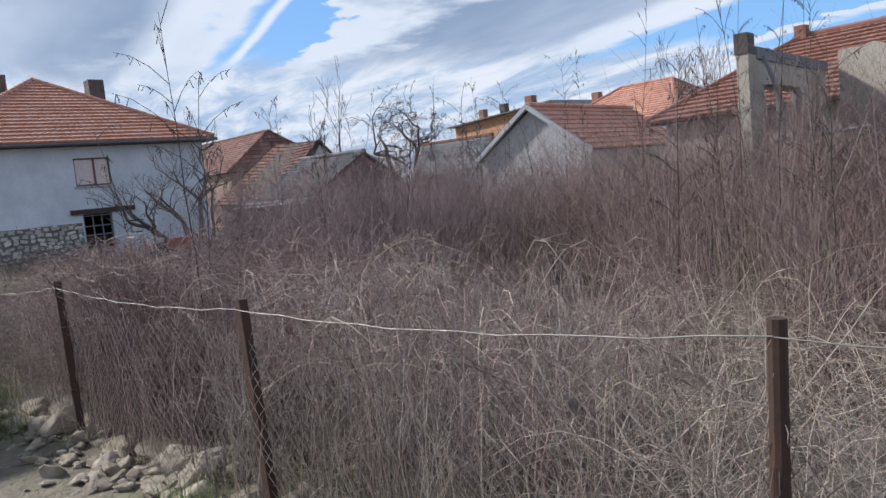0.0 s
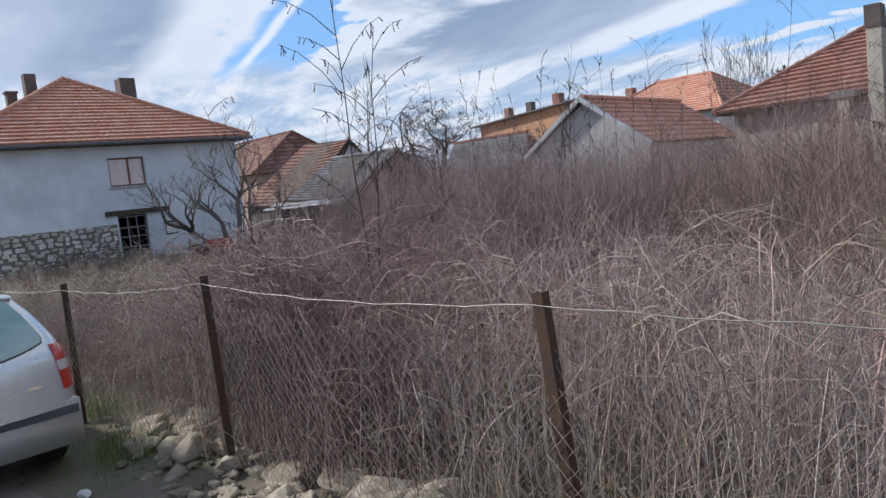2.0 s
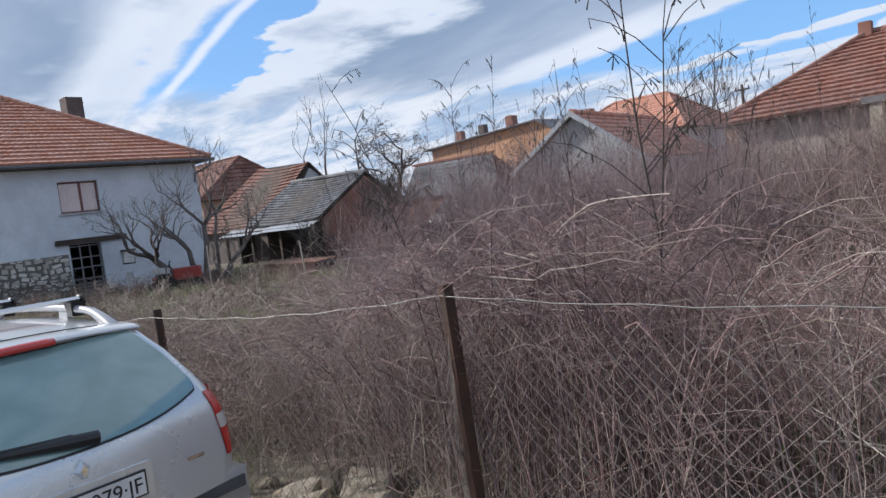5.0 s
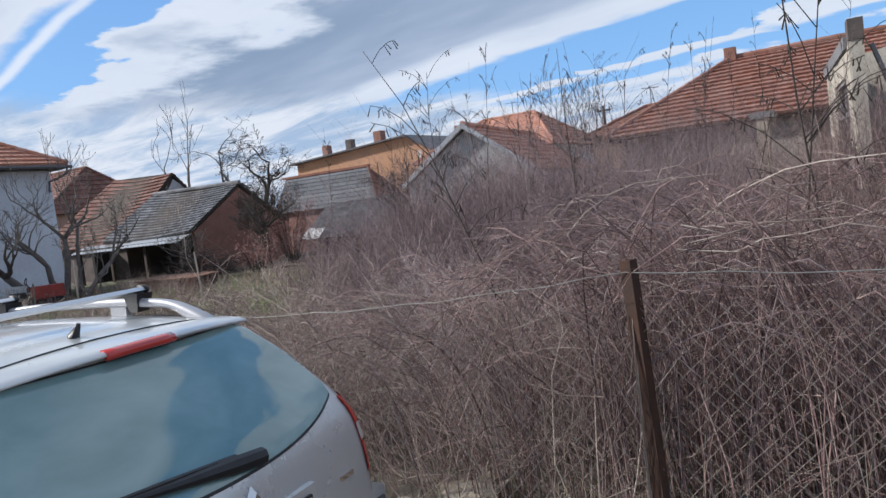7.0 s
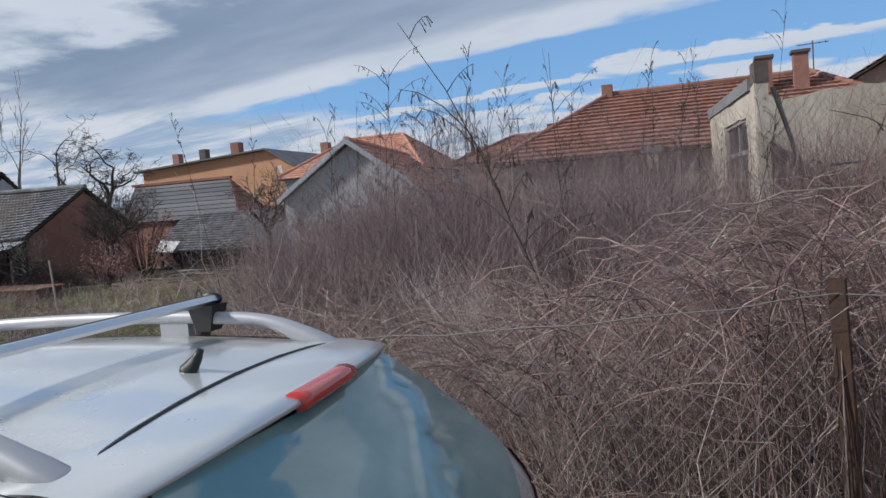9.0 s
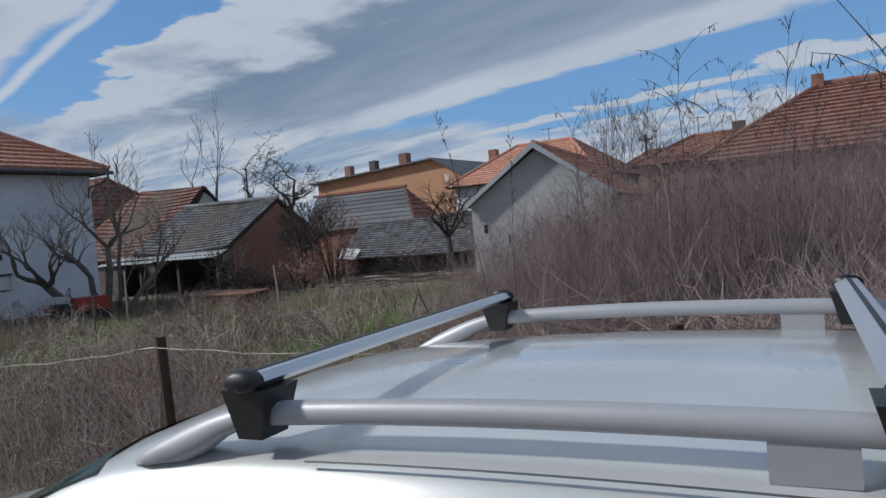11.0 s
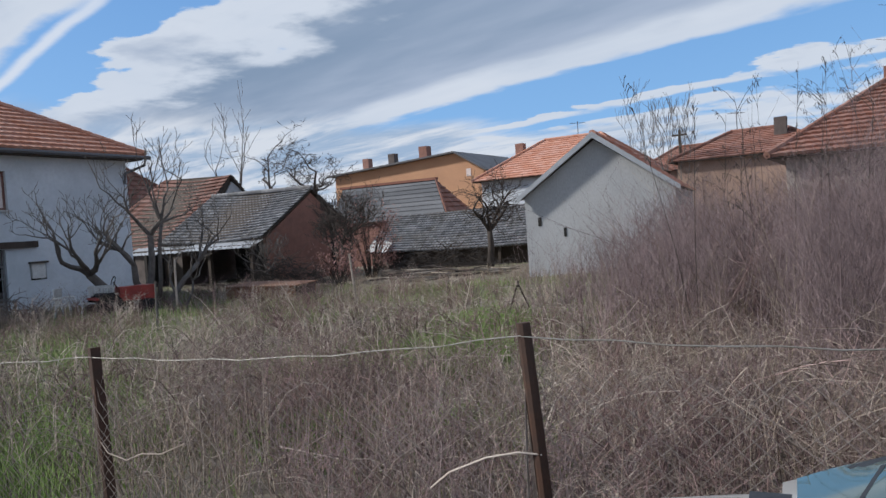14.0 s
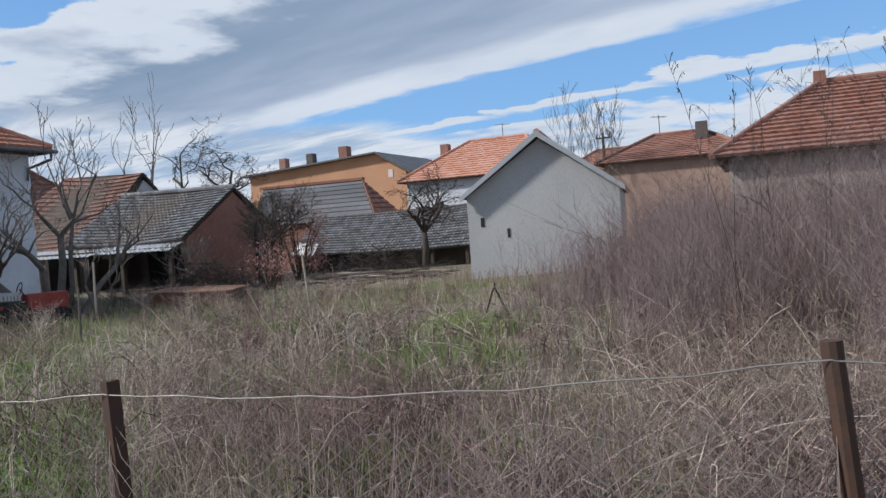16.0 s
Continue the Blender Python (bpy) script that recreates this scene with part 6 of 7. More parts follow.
def wheel(parent, u, s):
    bm = bmesh.new()
    prof = [(0.20, -0.10), (0.29, -0.10), (0.315, -0.07), (0.318, 0.07), (0.29, 0.10), (0.20, 0.10)]
    seg = 32
    rings = [[bm.verts.new((u + r * math.cos(a), s * (0.775 + w), 0.318 + r * math.sin(a))) for r, w in prof] for a in (2 * math.pi * k / seg for k in range(seg))]
    for k in range(seg):
        a, b = rings[k], rings[(k + 1) % seg]
        for j in range(len(prof)):
            bm.faces.new((a[j], b[j], b[(j + 1) % len(prof)], a[(j + 1) % len(prof)]))
    w = part("wheel", bm, RUBBER, parent, "black rubber tyre with a silver rim", smooth=True)
    bm = bmesh.new()
    for k in range(7):
        a = 2 * math.pi * k / 7
        m = Matrix.Translation((u, s * 0.85, 0.318)) @ Matrix.Rotation(a, 4, "Y")
        box(bm, (0.0, -0.012, -0.028), (0.205, 0.012, 0.028), m)
    tube_path(bm, [(u, s * 0.83, 0.318), (u, s * 0.87, 0.318)], 0.06, 16)
    part("rim", bm, ALU, w)


TAIL = [(0.56, 0.045, 0.852), (0.70, 0.055, 0.862), (0.85, 0.070, 0.858), (0.95, 0.095, 0.842), (1.05, 0.16, 0.812), (1.15, 0.25, 0.772), (1.25, 0.345, 0.727), (1.35, 0.455, 0.668), (1.40, 0.525, 0.632)]


def tail_point(f, z, lift=0.0):
    """A point of the tail at the share f (-1 to 1) of its half width and the height z."""
    u, w = lerp_table(TAIL, z)
    a = abs(f)
    wrap = max(0.0, (a - 0.86) / 0.14)
    u = u + 0.085 * a * a + 0.13 * wrap ** 2.2
    n = Vector((-1.0, 1.6 * f * a ** 3, 0.45 if z > 0.95 else 0.1)).normalized()
    return Vector((u, f * w, z)) + n * lift


def tail_patch(name, across, z0, z1, material, parent, lift, nx, nz, label=""):
    vs, fs = [], []
    for j in range(nz + 1):
        z = z0 + (z1 - z0) * j / nz
        for i in range(nx + 1):
            f, _ = across(i / nx)
            vs.append(tail_point(f, z, lift))
    for j in range(nz):
        for i in range(nx):
            k = j * (nx + 1) + i
            fs.append((k, k + 1, k + nx + 2, k + nx + 1))
    return quick(name, vs, fs, material, parent, label, smooth=True)


def glass_patch(name, share, low, top, material, parent, lift, label="", nx=40, nz=22):
    """A sheet on the tail above a curved lower edge, its corners rounded."""
    vs, fs = [], []
    for j in range(nz + 1):
        g = j / nz
        for i in range(nx + 1):
            f = (-1 + 2 * i / nx) * share
            z0 = low(f * 0.82)
            corner = 1 - 0.04 * (1 - min(1, g * 5)) ** 2 - 0.03 * max(0, g - 0.85) / 0.15
            vs.append(tail_point(f * corner, z0 + (top - z0) * g, lift))
    for j in range(nz):
        for i in range(nx):
            k = j * (nx + 1) + i
            fs.append((k, k + 1, k + nx + 2, k + nx + 1))
    return quick(name, vs, fs, material, parent, label, smooth=True)


def lamp_patch(name, s, z0, z1, material, parent, lift, n=10, m=8):
    """A lens that runs round the corner of the tail on to the side."""
    vs, fs = [], []
    for j in range(m + 1):
        z = z0 + (z1 - z0) * j / m
        for i in range(n + 1):
            g = i / n
            if g < 0.5:
                p = tail_point(s * (0.865 + 0.135 * g / 0.5 - 0.02 * max(0.0, 1 - abs(z - 0.87) / 0.2)), z, lift)
            else:
                e = tail_point(s, z, lift)
                p = e + Vector(((g - 0.5) / 0.5 * (0.10 + 0.05 * (z - z0)), s * 0.006, 0))
            vs.append(p)
    for j in range(m):
        for i in range(n):
            k = j * (n + 1) + i
            fs.append((k, k + 1, k + n + 2, k + n + 1))
    return quick(name, vs, fs, material, parent, smooth=True)


def make_car():
    m = pose(-7.60, 1.12, 0.0, 0, 0, 185)
    car = thing("car", "silver estate car with a roof rack parked beside the fence", "car", m)
    us = [0.20, 0.23, 0.26, 0.32, 0.4, 0.55, 0.8] + [1.0 + 0.2 * k for k in range(13)] + [3.55, 3.7, 3.9, 4.05, 4.2, 4.32, 4.4, 4.48, 4.53, 4.56]
    loft("body", us, lower_section, PAINT, car)
    us = [0.26, 0.30, 0.36, 0.42, 0.47, 0.52, 0.57, 0.60, 0.64, 0.7, 0.85, 1.0, 1.2, 1.4, 1.6, 1.7, 1.85, 2.0, 2.1, 2.2, 2.3, 2.4, 2.48, 2.54, 2.64, 2.79, 2.94, 3.09, 3.2, 3.4]
    loft("cabin", us, upper_section, PAINT, car)
    # tailgate, its glass and the wrap-round lamps share one curved surface
    tail_patch("tailgate", lambda f: (-1 + 2 * f, 1.0), 0.56, 1.40, PAINT, car, 0.0, 44, 30)
    low = lambda k: lambda y: 0.945 + k + 0.10 * (abs(y) / 0.75) ** 2.4
    glass_patch("rear_glass_surround", 0.858, low(0.012), 1.392, BLACKPLASTIC, car, 0.004)
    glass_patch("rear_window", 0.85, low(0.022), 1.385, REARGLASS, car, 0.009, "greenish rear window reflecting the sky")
    top_patch("windscreen_surround", 2.68, 3.36, 0.93, BLACKPLASTIC, car, 0.004, bow=0.10)
    top_patch("windscreen", 2.58, 3.36, 0.95, SCREENGLASS, car, 0.006, n=24, bow=0.12, label="large raked windscreen")
    for s in (1, -1):
        side_glass("side_window", 0.72, 1.30, s, 1.0, 1.33, car, 0.06, 0.0)
        side_glass("side_window", 1.36, 2.02, s, 0.99, 1.35, car)
        side_glass("side_window", 2.08, 2.95, s, 0.98, 1.33, car, 0.0, -0.42)
        lamp = lamp_patch("tail_lamp", s, 0.69, 1.025, REDLENS, car, 0.003)
        tagged(lamp, "red and clear wrap-round tail lamp")
        for z0, z1, mt in ((0.69, 0.825, REDLENS), (0.832, 0.905, CLEARLENS), (0.912, 1.02, REDLENS)):
            lamp_patch("lens", s, z0, z1, mt, lamp, 0.008)
    # bumper, tailgate ledge, plate
    bm = box(bmesh.new(), (0.0, -0.86, 0.27), (0.30, 0.86, 0.60))
    part("rear_bumper", bm, PAINT, car, bevel=0.05, segs=4, smooth=True)
    bm = box(bmesh.new(), (-0.008, -0.84, 0.50), (0.10, 0.84, 0.56))
    part("bumper_strip", bm, GREYPLASTIC, car, bevel=0.012)
    block("plate_recess", (0.048, -0.30, 0.665), (0.075, 0.30, 0.83), PAINT, car, bevel=0.004)
    plate = block("number_plate", (0.036, -0.26, 0.685), (0.049, 0.26, 0.80), BLACKPLASTIC, car, "white number plate with black characters", bevel=0.003)
    block("plate_face", (0.033, -0.25, 0.693), (0.037, 0.25, 0.792), PLATEWHITE, plate, bevel=0)
    rot = Matrix(((0, 0, -1, 0), (-1, 0, 0, 0), (0, 1, 0, 0), (0, 0, 0, 1)))
    letters("079·JF", 0.098, Matrix.Translation((0.032, 0.005, 0.708)) @ rot, INK, plate)
    letters("PI", 0.098, Matrix.Translation((0.032, 0.205, 0.708)) @ rot, INK, plate)
    block("plate_crest", (0.0315, 0.04, 0.715), (0.0335, 0.08, 0.775), REDINK, plate, bevel=0)
    # badge, plain diamond
    bm = bmesh.new()
    out = [bm.verts.new((0.075, y, z)) for y, z in ((0, 0.935), (-0.036, 0.885), (0, 0.838), (0.036, 0.885))]
    inn = [bm.verts.new((0.052, y, z)) for y, z in ((0, 0.912), (-0.018, 0.885), (0, 0.858), (0.018, 0.885))]
    for k in range(4):
        bm.faces.new((out[k], out[(k + 1) % 4], inn[(k + 1) % 4], inn[k]))
    bm.faces.new(inn), bm.faces.new(out[::-1])
    part("badge", bm, CHROME, car)
    block("model_lettering", (0.088, -0.60, 0.74), (0.094, -0.50, 0.76), CHROME, car, bevel=0)
    # wiper
    bm = tube_path(bmesh.new(), [(0.095, -0.10, 1.0), (0.105, 0.03, 1.012), (0.122, 0.22, 1.032), (0.15, 0.42, 1.052)], [0.03, 0.03, 0.018, 0.009], 8)
    w = part("rear_wiper", bm, BLACKPLASTIC, car)
    part("wiper_blade", tube_path(bmesh.new(), [(0.118, 0.0, 1.03), (0.142, 0.28, 1.05), (0.185, 0.58, 1.062)], 0.012, 5), BLACKPLASTIC, w)
    # spoiler lip and high brake light
    bm = bmesh.new()
    rows = []
    for u, z, dz in ((0.70, 1.424, 0.03), (0.60, 1.424, 0.03), (0.52, 1.415, 0.03), (0.475, 1.406, 0.024), (0.470, 1.394, 0.012)):
        rows.append([bm.verts.new((u + 0.085 * (y / 0.63) ** 2, y, z + 0.018 - 0.034 * (y / 0.63) ** 2)) for y in np.linspace(-0.622, 0.622, 21)])
    rows.append([bm.verts.new((0.56 + 0.085 * (y / 0.63) ** 2, y, 1.392 - 0.03 * (y / 0.63) ** 2)) for y in np.linspace(-0.622, 0.622, 21)])
    for a, b in zip(rows, rows[1:]):
        for k in range(20):
            bm.faces.new((a[k], a[k + 1], b[k + 1], b[k]))
    part("roof_spoiler", bm, PAINT, car, smooth=True)
    bm = bmesh.new()
    rows = [[bm.verts.new((u + 0.085 * (y / 0.63) ** 2, y, z - 0.034 * (y / 0.63) ** 2)) for y in np.linspace(-0.145, 0.145, 9)] for u, z in ((0.505, 1.433), (0.485, 1.434), (0.466, 1.428), (0.459, 1.417), (0.461, 1.402), (0.48, 1.396))]
    for a, b in zip(rows, rows[1:]):
        for k in range(8):
            bm.faces.new((a[k], a[k + 1], b[k + 1], b[k]))
    for k in (0, -1):
        bm.faces.new([r[k] for r in rows])
    part("high_brake_light", bm, REDLENS, car, "long red brake light", smooth=True)
    # seam of the tailgate
    pts = [(0.705 - 0.03 * (abs(y) / 0.6) ** 2, y, 1.4) for y in np.linspace(-0.60, 0.60, 17)]
    fixed = []
    for u, y, _ in pts:
        prof = upper_half(u)
        z = prof[-1][1]
        for (ya, za), (yb, zb) in zip(prof[2:], prof[3:]):
            if yb <= abs(y) <= ya:
                z = za + (zb - za) * ((ya - abs(y)) / max(ya - yb, 1e-6))
        fixed.append((u, y, z + 0.001))
    for s in (-1, 1):
        prof = upper_half(0.66)
        side = [(0.668, s * (prof[3][0] + 0.006), prof[3][1] + 0.006), (0.66, s * (prof[2][0] + 0.009), prof[2][1]), (0.64, s * (prof[1][0] + 0.012), prof[1][1])]
        fixed = side[::-1] + fixed if s < 0 else fixed + side
    part("tailgate_seam", tube_path(bmesh.new(), fixed, 0.0075, 6), BLACKPLASTIC, car)
    # aerial
    bm = bmesh.new()
    tube_path(bm, [(0.82, 0, 1.44), (0.825, 0, 1.458), (0.80, 0, 1.485), (0.79, 0, 1.503)], [0.036, 0.022, 0.012, 0.008], 8)
    part("aerial", bm, BLACKPLASTIC, car, smooth=True)
    # roof rails
    for s in (1, -1):
        # a flat blade whose ends broaden and run down on to the roof
        bm, rings = bmesh.new(), []
        for k in range(41):
            f = k / 40
            u = 0.65 + 1.71 * f
            roof = upper_half(u)[4][1] - 0.004
            e = min(f, 1 - f) * 1.71
            top = roof + 0.082 * math.sin(min(1, e / 0.34) * math.pi / 2) ** 0.9
            low_z = roof + 0.042 * min(1, max(0, e - 0.17) / 0.10) ** 0.7 - 0.012 * (e < 0.17)
            if top - low_z < 0.014:
                top = low_z + 0.014
            w = (0.021 + 0.016 * max(0, 1 - e / 0.32)) * min(1, (0.1 + e / 0.06)) ** 0.5
            c, hh = (top + low_z) / 2, (top - low_z) / 2
            rings.append([bm.verts.new((u, s * 0.555 + w * math.cos(q) * (1 + 0.25 * max(0, -math.sin(q))), c + hh * math.copysign(abs(math.sin(q)) ** 0.7, math.sin(q)))) for q in (2 * math.pi * j / 12 for j in range(12))])
        for p, q in zip(rings, rings[1:]):
            for j in range(12):
                bm.faces.new((p[j], p[(j + 1) % 12], q[(j + 1) % 12], q[j]))
        bm.faces.new(rings[0]), bm.faces.new(rings[-1][::-1])
        r = part("roof_rail", bm, RAIL, car, "matte silver roof rail", smooth=True)
        u = 1.23
        block("rail_foot", (u - 0.05, s * 0.555 - 0.016, upper_half(u)[4][1] - 0.01), (u + 0.05, s * 0.555 + 0.016, upper_half(u)[4][1] + 0.05), RAIL, r)
        bm = bmesh.new()
        door = [(u, s * (upper_half(u)[2][0] - 0.02), upper_half(u)[3][1] + 0.012) for u in np.linspace(0.6, 1.95, 24)]
        part("roof_gutter", tube_path(bm, door, 0.002, 4), GREYPLASTIC, car)
    # front: bonnet seam, cowl, wipers, lamps
    block("cowl", (3.26, -0.66, 0.945), (3.48, 0.66, 0.962), BLACKPLASTIC, car, bevel=0.004)
    for a, b in (((3.36, 0.62, 0.985), (3.20, -0.10, 1.06)), ((3.36, -0.05, 0.985), (3.16, -0.62, 1.065))):
        part("front_wiper", tube_path(bmesh.new(), [a, b], 0.01, 5), BLACKPLASTIC, car)
    for s in (1, -1):
        bm = box(bmesh.new(), (4.14, s * 0.52 if s > 0 else -0.76, 0.60), (4.44, 0.76 if s > 0 else -0.52, 0.74))
        part("headlamp", bm, CLEARLENS, car, bevel=0.03, segs=3)
        bm = bmesh.new()
        box(bm, (2.55, s * 0.90 if s > 0 else -1.03, 0.93), (2.73, 1.03 if s > 0 else -0.90, 1.07))
        part("door_mirror", bm, PAINT, car, bevel=0.035, segs=3, smooth=True)
        for u in (0.82, 3.57):
            wheel(car, u, s)
    block("seat_row", (1.2, -0.6, 0.55), (1.45, 0.6, 1.15), INSIDE, car, bevel=0.05)
    # the tail is rounded in plan
    for ob in car.children_recursive:
        if not ob.name.startswith(("rear_bumper", "bumper_strip")):
            continue
        for v in ob.data.vertices:
            u, y = v.co.x, v.co.y
            if u < 0.75:
                v.co.x = u + 0.10 * min(1.2, (y / 0.82) ** 2) * (0.75 - u) / 0.75
                v.co.y = y * (1 - 0.02 * (0.75 - u) / 0.75)
    # load bars
    for k, (u, name) in enumerate(((1.12, "rear"), (2.06, "front"))):
        bar = thing("roof_bar", "aluminium roof bar with black clamp feet", "roof rack", m, group="roof bars")
        zt = 1.553
        bm = bmesh.new()
        prof = [(-0.032, 0), (-0.02, 0.014), (0.006, 0.016), (0.032, 0.002), (0.02, -0.012), (-0.015, -0.012)]
        rings = [[bm.verts.new((u + a, y, zt + b)) for a, b in prof] for y in (-0.59, 0.59)]
        for j in range(6):
            bm.faces.new((rings[0][j], rings[0][(j + 1) % 6], rings[1][(j + 1) % 6], rings[1][j]))
        part("bar", bm, ALU, bar)
        part("slot", box(bmesh.new(), (u - 0.006, -0.58, zt + 0.0125), (u + 0.004, 0.58, zt + 0.0165)), BLACKPLASTIC, bar)
        for s in (1, -1):
            bm = tube_path(bmesh.new(), [(0, s * 0.585, 0), (0, s * 0.602, 0), (0, s * 0.614, 0)], [0.036, 0.034, 0.022], 20)
            for v in bm.verts:
                v.co = Vector((u + v.co.x, v.co.y, zt + 0.002 + v.co.z * 0.6))
            part("end_cap", bm, BLACKPLASTIC, bar, smooth=True)
            bm = box(bmesh.new(), (u - 0.045, s * 0.56 - 0.05, zt - 0.095), (u + 0.045, s * 0.56 + 0.04, zt - 0.012))
            for v in bm.verts:
                if v.co.z < zt - 0.05:
                    v.co.x = u + (v.co.x - u) * 0.55
                    v.co.y = s * 0.56 + (v.co.y - s * 0.56) * 0.75
            part("clamp_foot", bm, BLACKPLASTIC, bar, bevel=0.02, segs=4)


make_car()

# ---- yard things ----


def plastic_chair(x, y, z, turn, tip):
    c = thing("garden_chair", "white plastic garden chair standing in the weeds", "chair", pose(x, y, z, tip, 0, turn), group="garden chairs")
    bm = box(bmesh.new(), (-0.22, -0.22, 0.40), (0.22, 0.22, 0.44))
    part("seat", bm, WHITEPLASTIC, c, bevel=0.015)
    back = part("backrest", box(bmesh.new(), (-0.22, 0.19, 0.80), (0.22, 0.24, 0.88)), WHITEPLASTIC, c, bevel=0.006)
    for k in range(5):
        part("slat", box(bmesh.new(), (-0.20 + 0.085 * k, 0.20, 0.43), (-0.145 + 0.085 * k, 0.235, 0.81)), WHITEPLASTIC, back)
    for sx in (-1, 1):
        for sy in (-1, 1):
            part("leg", tube_path(bmesh.new(), [(sx * 0.19, sy * 0.19, 0.41), (sx * 0.23, sy * 0.23, 0.0)], [0.028, 0.02], 6), WHITEPLASTIC, c)
        part("armrest", tube_path(bmesh.new(), [(sx * 0.22, 0.21, 0.62), (sx * 0.25, -0.1, 0.63), (sx * 0.23, -0.2, 0.43)], 0.022, 6), WHITEPLASTIC, c)


plastic_chair(-29.6, 11.9, -0.1, 30, 0)
plastic_chair(-29.4, 12.4, -0.1, 200, 0)
plastic_chair(-30.2, 11.5, -0.1, 120, 0)


def small_tractor(x, y, z):
    t = thing("garden_tractor", "old red garden tractor rusting in the yard", "tractor", pose(x, y, z, 0, 0, 70))
    part("bonnet", box(bmesh.new(), (-0.3, -0.25, 0.45), (0.65, 0.25, 0.85)), REDPAINT, t, bevel=0.06, segs=3)
    part("seat", box(bmesh.new(), (-0.85, -0.22, 0.62), (-0.45, 0.22, 0.72)), BLACKPLASTIC, t, bevel=0.03)
    part("mudguard", box(bmesh.new(), (-1.0, -0.5, 0.55), (-0.35, 0.5, 0.61)), REDPAINT, t, bevel=0.02)
    part("chassis", box(bmesh.new(), (-0.9, -0.15, 0.28), (0.6, 0.15, 0.44)), RUST, t, bevel=0.02)
    part("steering_wheel", tube_path(bmesh.new(), [(-0.4 + 0.05 * math.cos(a), 0.17 * math.sin(a), 1.0 + 0.16 * math.cos(a)) for a in (2 * math.pi * k / 14 for k in range(15))], 0.014, 5), BLACKPLASTIC, t)
    part("steering_column", tube_path(bmesh.new(), [(-0.4, 0, 1.0), (-0.28, 0, 0.8)], 0.02, 5), RUST, t)
    for u, r in ((0.4, 0.24), (-0.65, 0.36)):
        for s in (-1, 1):
            part("wheel", tube_path(bmesh.new(), [(u, s * 0.36, r), (u, s * 0.52, r)], r, 18), RUBBER, t, smooth=False)


small_tractor(-29.1, 12.7, -0.15)


def hutch():
    h = thing("rusty_hutch", "low rusty brown sheet-metal hutch with a flat lid", "hutch", pose(-27.5, 16.7, -0.42, 0, 0, 8))
    part("side_panel", box(bmesh.new(), (-1.3, -0.6, 0), (1.3, -0.55, 0.72)), RUSTSHEET, h)
    part("side_panel", box(bmesh.new(), (-1.3, 0.55, 0), (1.3, 0.6, 0.72)), RUSTSHEET, h)
    part("end_panel", box(bmesh.new(), (-1.3, -0.548, 0), (-1.25, 0.548, 0.72)), RUSTSHEET, h)
    part("end_panel", box(bmesh.new(), (1.25, -0.548, 0), (1.3, 0.548, 0.72)), DARKWOOD, h)
    part("lid", box(bmesh.new(), (-1.36, -0.66, 0.73), (1.36, 0.66, 0.76), pose(0, 0, 0, 2, 1, 0)), RUSTSHEET, h, bevel=0.01)


hutch()


def log_pile(x, y, z, n, seed):
    r = random.Random(seed)
    p = thing("branch_pile", "heap of cut branches and old boards", "wood pile", pose(x, y, z))
    for k in range(n):
        a, ln = r.uniform(-0.35, 0.35), r.uniform(0.8, 1.9)
        cx, cy, cz = r.gauss(0, 0.7), r.gauss(0, 0.35), r.uniform(0.05, 0.45)
        dx, dy = math.cos(a) * ln / 2, math.sin(a) * ln / 2
        part("branch", tube_path(bmesh.new(), [(cx - dx, cy - dy, cz), (cx, cy, cz + r.uniform(-.04, .06)), (cx + dx, cy + dy, cz + r.uniform(-.1, .1))], [r.uniform(0.02, 0.05)] * 2 + [0.015], 6), r.choice((GREYBARK, STRAW, BARK)), p)


log_pile(-25.2, 22.0, -0.25, 22, 3)
log_pile(-26.6, 24.8, -0.3, 18, 5)
log_pile(-23.2, 24.0, -0.3, 14, 6)


def stake(x, y, h, lean, material, r=0.025):
    z = float(ground_z(x, y))
    ob = part("wooden_stake", tube_path(bmesh.new(), [(x, y, z - 0.1), (x + lean * 0.5, y, z + h * 0.5), (x + lean, y, z + h)], [r, r * 0.95, r * 0.8], 7), material)
    tagged(ob, "thin pale stake stuck in the weeds", "stake", "stakes")


stake(-20.1, 11.5, 1.35, -0.12, CANE)
stake(-27.0, 12.6, 1.5, 0.05, CANE, 0.03)
stake(-24.0, 9.6, 1.1, 0.05, GREYBARK)


def trestle(x, y):
    z = float(ground_z(x, y))
    t = thing("pole_trestle", "two old poles leaning together and tied at the top", "trestle", pose(x, y, z - 0.25))
    for a, b in (((-0.35, 0, -0.05), (0.03, 0, 0.98)), ((0.42, 0.1, -0.05), (-0.03, 0.02, 1.0))):
        part("pole", tube_path(bmesh.new(), [a, b], [0.018, 0.015], 7), DARKWOOD, t)
    part("binding", tube_path(bmesh.new(), [(0, 0, 0.9), (0.0, 0.01, 0.99)], 0.028, 7), CANE, t)


trestle(-16.3, 11.2)


def utility_pole(x, y, h, arm=0.9):
    p = thing("utility_pole", "dark wooden pole with a short cross arm", "utility pole", pose(x, y, -0.5))
    part("mast", tube_path(bmesh.new(), [(0, 0, 0), (0, 0, h)], [0.12, 0.08], 8), DARKWOOD, p)
    part("cross_arm", box(bmesh.new(), (-arm / 2, -0.05, h - 0.35), (arm / 2, 0.05, h - 0.25)), DARKWOOD, p)
    for s in (-1, 0, 1):
        part("insulator", tube_path(bmesh.new(), [(s * arm * 0.42, 0, h - 0.25), (s * arm * 0.42, 0, h - 0.10)], 0.035, 6), DARKWOOD, p)


utility_pole(-20.6, 45.0, 7.1)


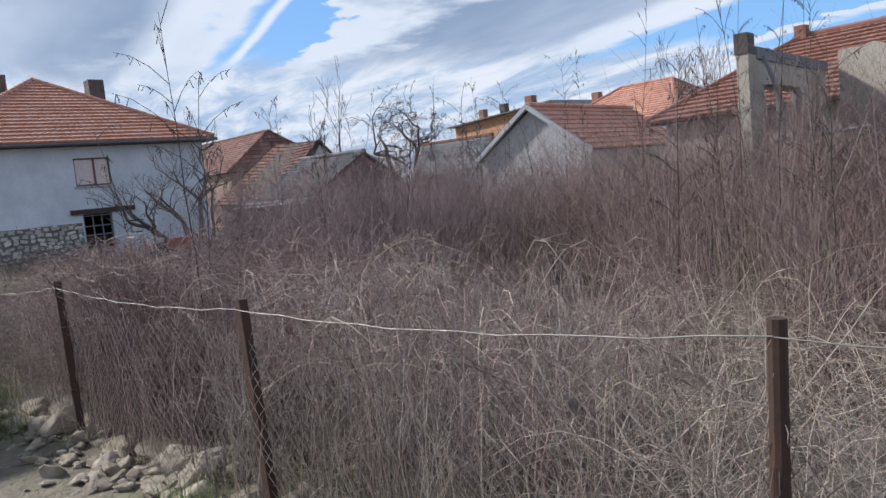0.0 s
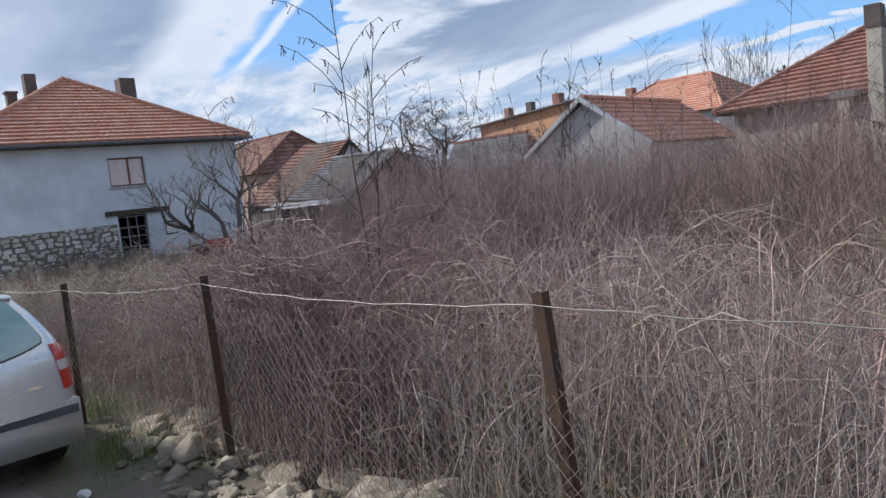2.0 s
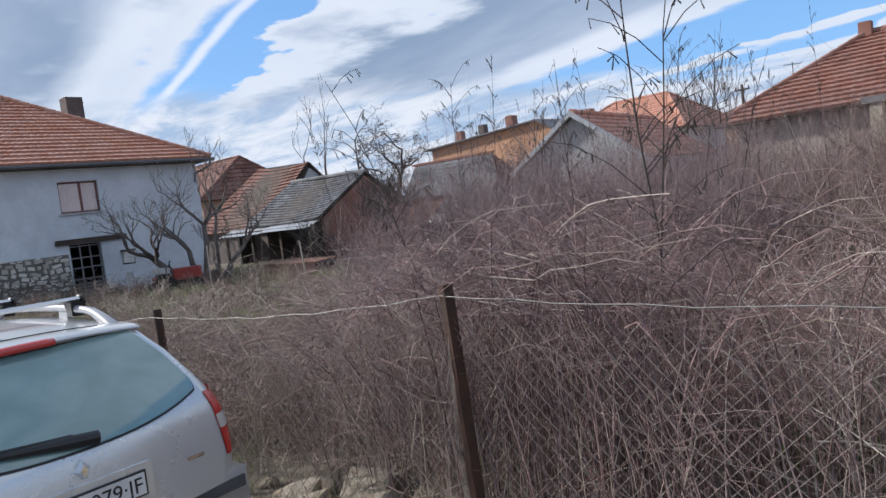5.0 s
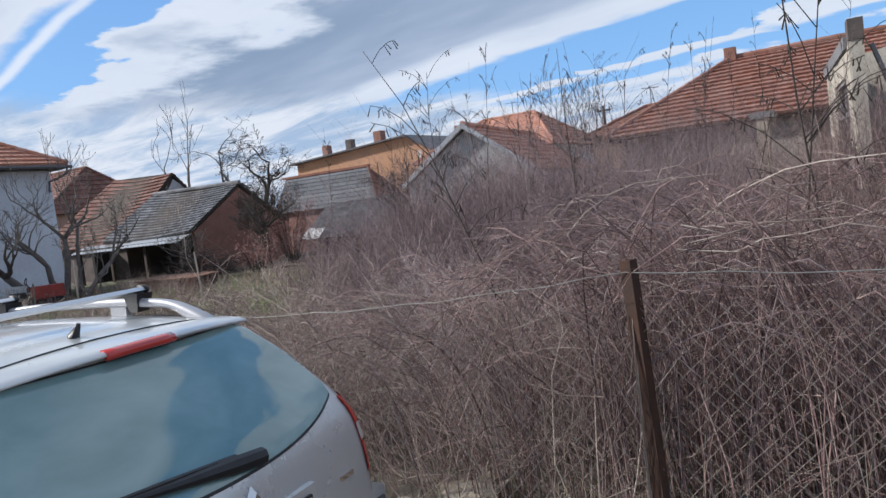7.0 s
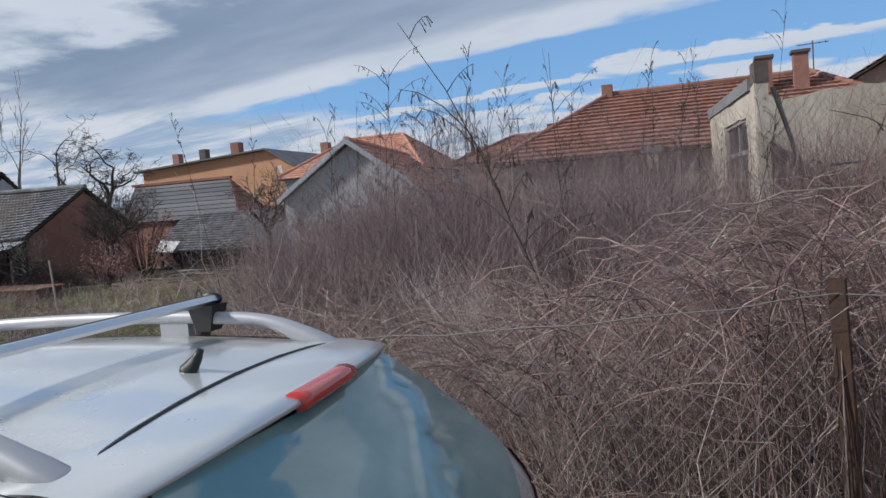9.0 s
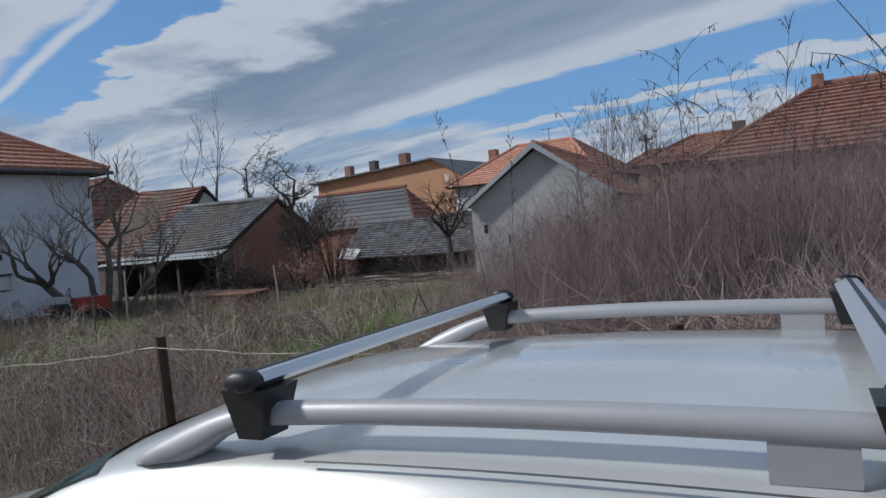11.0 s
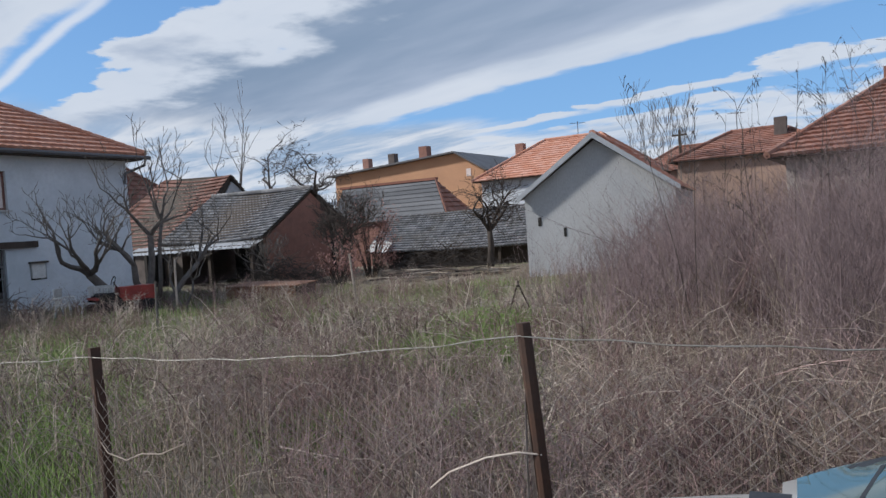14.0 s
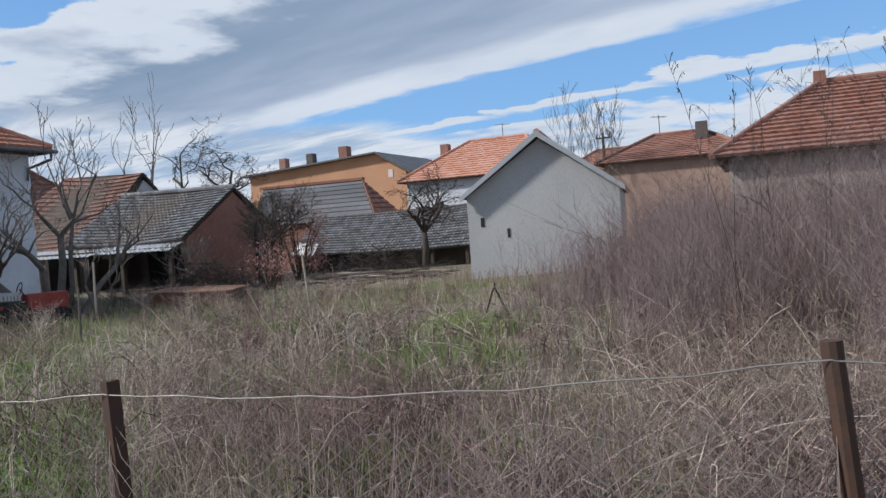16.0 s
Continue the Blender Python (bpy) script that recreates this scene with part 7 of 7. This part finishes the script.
def tv_aerial(x, y, z, h, seed):
    r = random.Random(seed)
    a = thing("tv_aerial", "thin rooftop television aerial", "aerial", pose(x, y, z, 0, 0, r.uniform(0, 180)), group="rooftop aerials")
    part("mast", tube_path(bmesh.new(), [(0, 0, 0), (0, 0, h)], 0.025, 5), DARKTIN, a)
    part("boom", tube_path(bmesh.new(), [(-0.5, 0, h - 0.1), (0.5, 0, h - 0.1)], 0.015, 4), DARKTIN, a)
    for k in range(5):
        part("element", tube_path(bmesh.new(), [(-0.4 + 0.2 * k, -0.22, h - 0.1), (-0.4 + 0.2 * k, 0.22, h - 0.1)], 0.01, 4), DARKTIN, a)


tv_aerial(-27.3, 46.0, 7.0, 1.1, 1)
tv_aerial(-3.2, 28.0, 5.2, 1.5, 2)
tv_aerial(-17.0, 42.7, 5.6, 1.4, 3)


def stone_facing():
    """Field stones on the foot of the grey house."""
    r = random.Random(14)
    backing = block("stone_backing", (-33.895, 5.6, -0.8), (-33.85, 10.7, 1.66), MORTAR, LEFT, "rough pale stone facing", bevel=0)
    meshes = []
    for k in range(10):
        bm = box(bmesh.new(), (-0.05, -0.5, -0.5), (0.05, 0.5, 0.5))
        for v in bm.verts:
            v.co.y *= r.uniform(0.6, 1.0)
            v.co.z *= r.uniform(0.6, 1.0)
        bmesh.ops.bevel(bm, geom=list(bm.edges), offset=0.03, segments=1, affect="EDGES")
        me = bpy.data.meshes.new("stone")
        bm.to_mesh(me)
        bm.free()
        me.materials.append(STONE)
        meshes.append(me)
    z = -0.7
    while z < 1.6:
        hh = min(r.uniform(0.14, 0.30), 1.66 - z)
        y = 5.6
        while y < 10.6:
            ww = min(r.uniform(0.2, 0.5), 10.7 - y)
            ob = new("stone", r.choice(meshes))
            ob.parent = backing
            ob.matrix_world = Matrix.LocRotScale((-33.83 + r.uniform(-0.015, 0.02), y + ww / 2, z + hh / 2 + r.uniform(-0.05, 0.05)), Euler((r.uniform(-0.3, 0.3), 0, 0)), (1, ww * r.uniform(0.72, 0.98), hh * r.uniform(0.7, 1.15)))
            y += ww
        z += hh


stone_facing()


def litter(x, y, z, size, material, label, seed):
    """A crumpled scrap."""
    r = random.Random(seed)
    bm = bmesh.new()
    bmesh.ops.create_icosphere(bm, subdivisions=2, radius=size)
    for v in bm.verts:
        v.co = v.co * r.uniform(0.65, 1.2)
        v.co.z *= 0.7
    ob = part("litter", bm, material)
    ob.location = (x, y, z)
    tagged(ob, label, "litter", "litter")


litter(-6.38, 3.12, 0.36, 0.06, RUSTSHEET, "crumpled orange-brown scrap caught in the weeds", 1)
litter(-6.5, 3.25, 0.12, 0.06, WHITEPLASTIC, "crumpled white plastic scrap in the weeds", 2)
litter(-6.75, 4.1, 0.2, 0.08, CANE, "pale crumpled scrap in the brambles", 3)
litter(-7.2, 1.75, 0.06, 0.05, WHITEPLASTIC, "small white scrap lying on the lane", 4)
litter(-6.6, 1.9, 0.05, 0.04, WHITEPLASTIC, "small white scrap lying on the lane", 5)
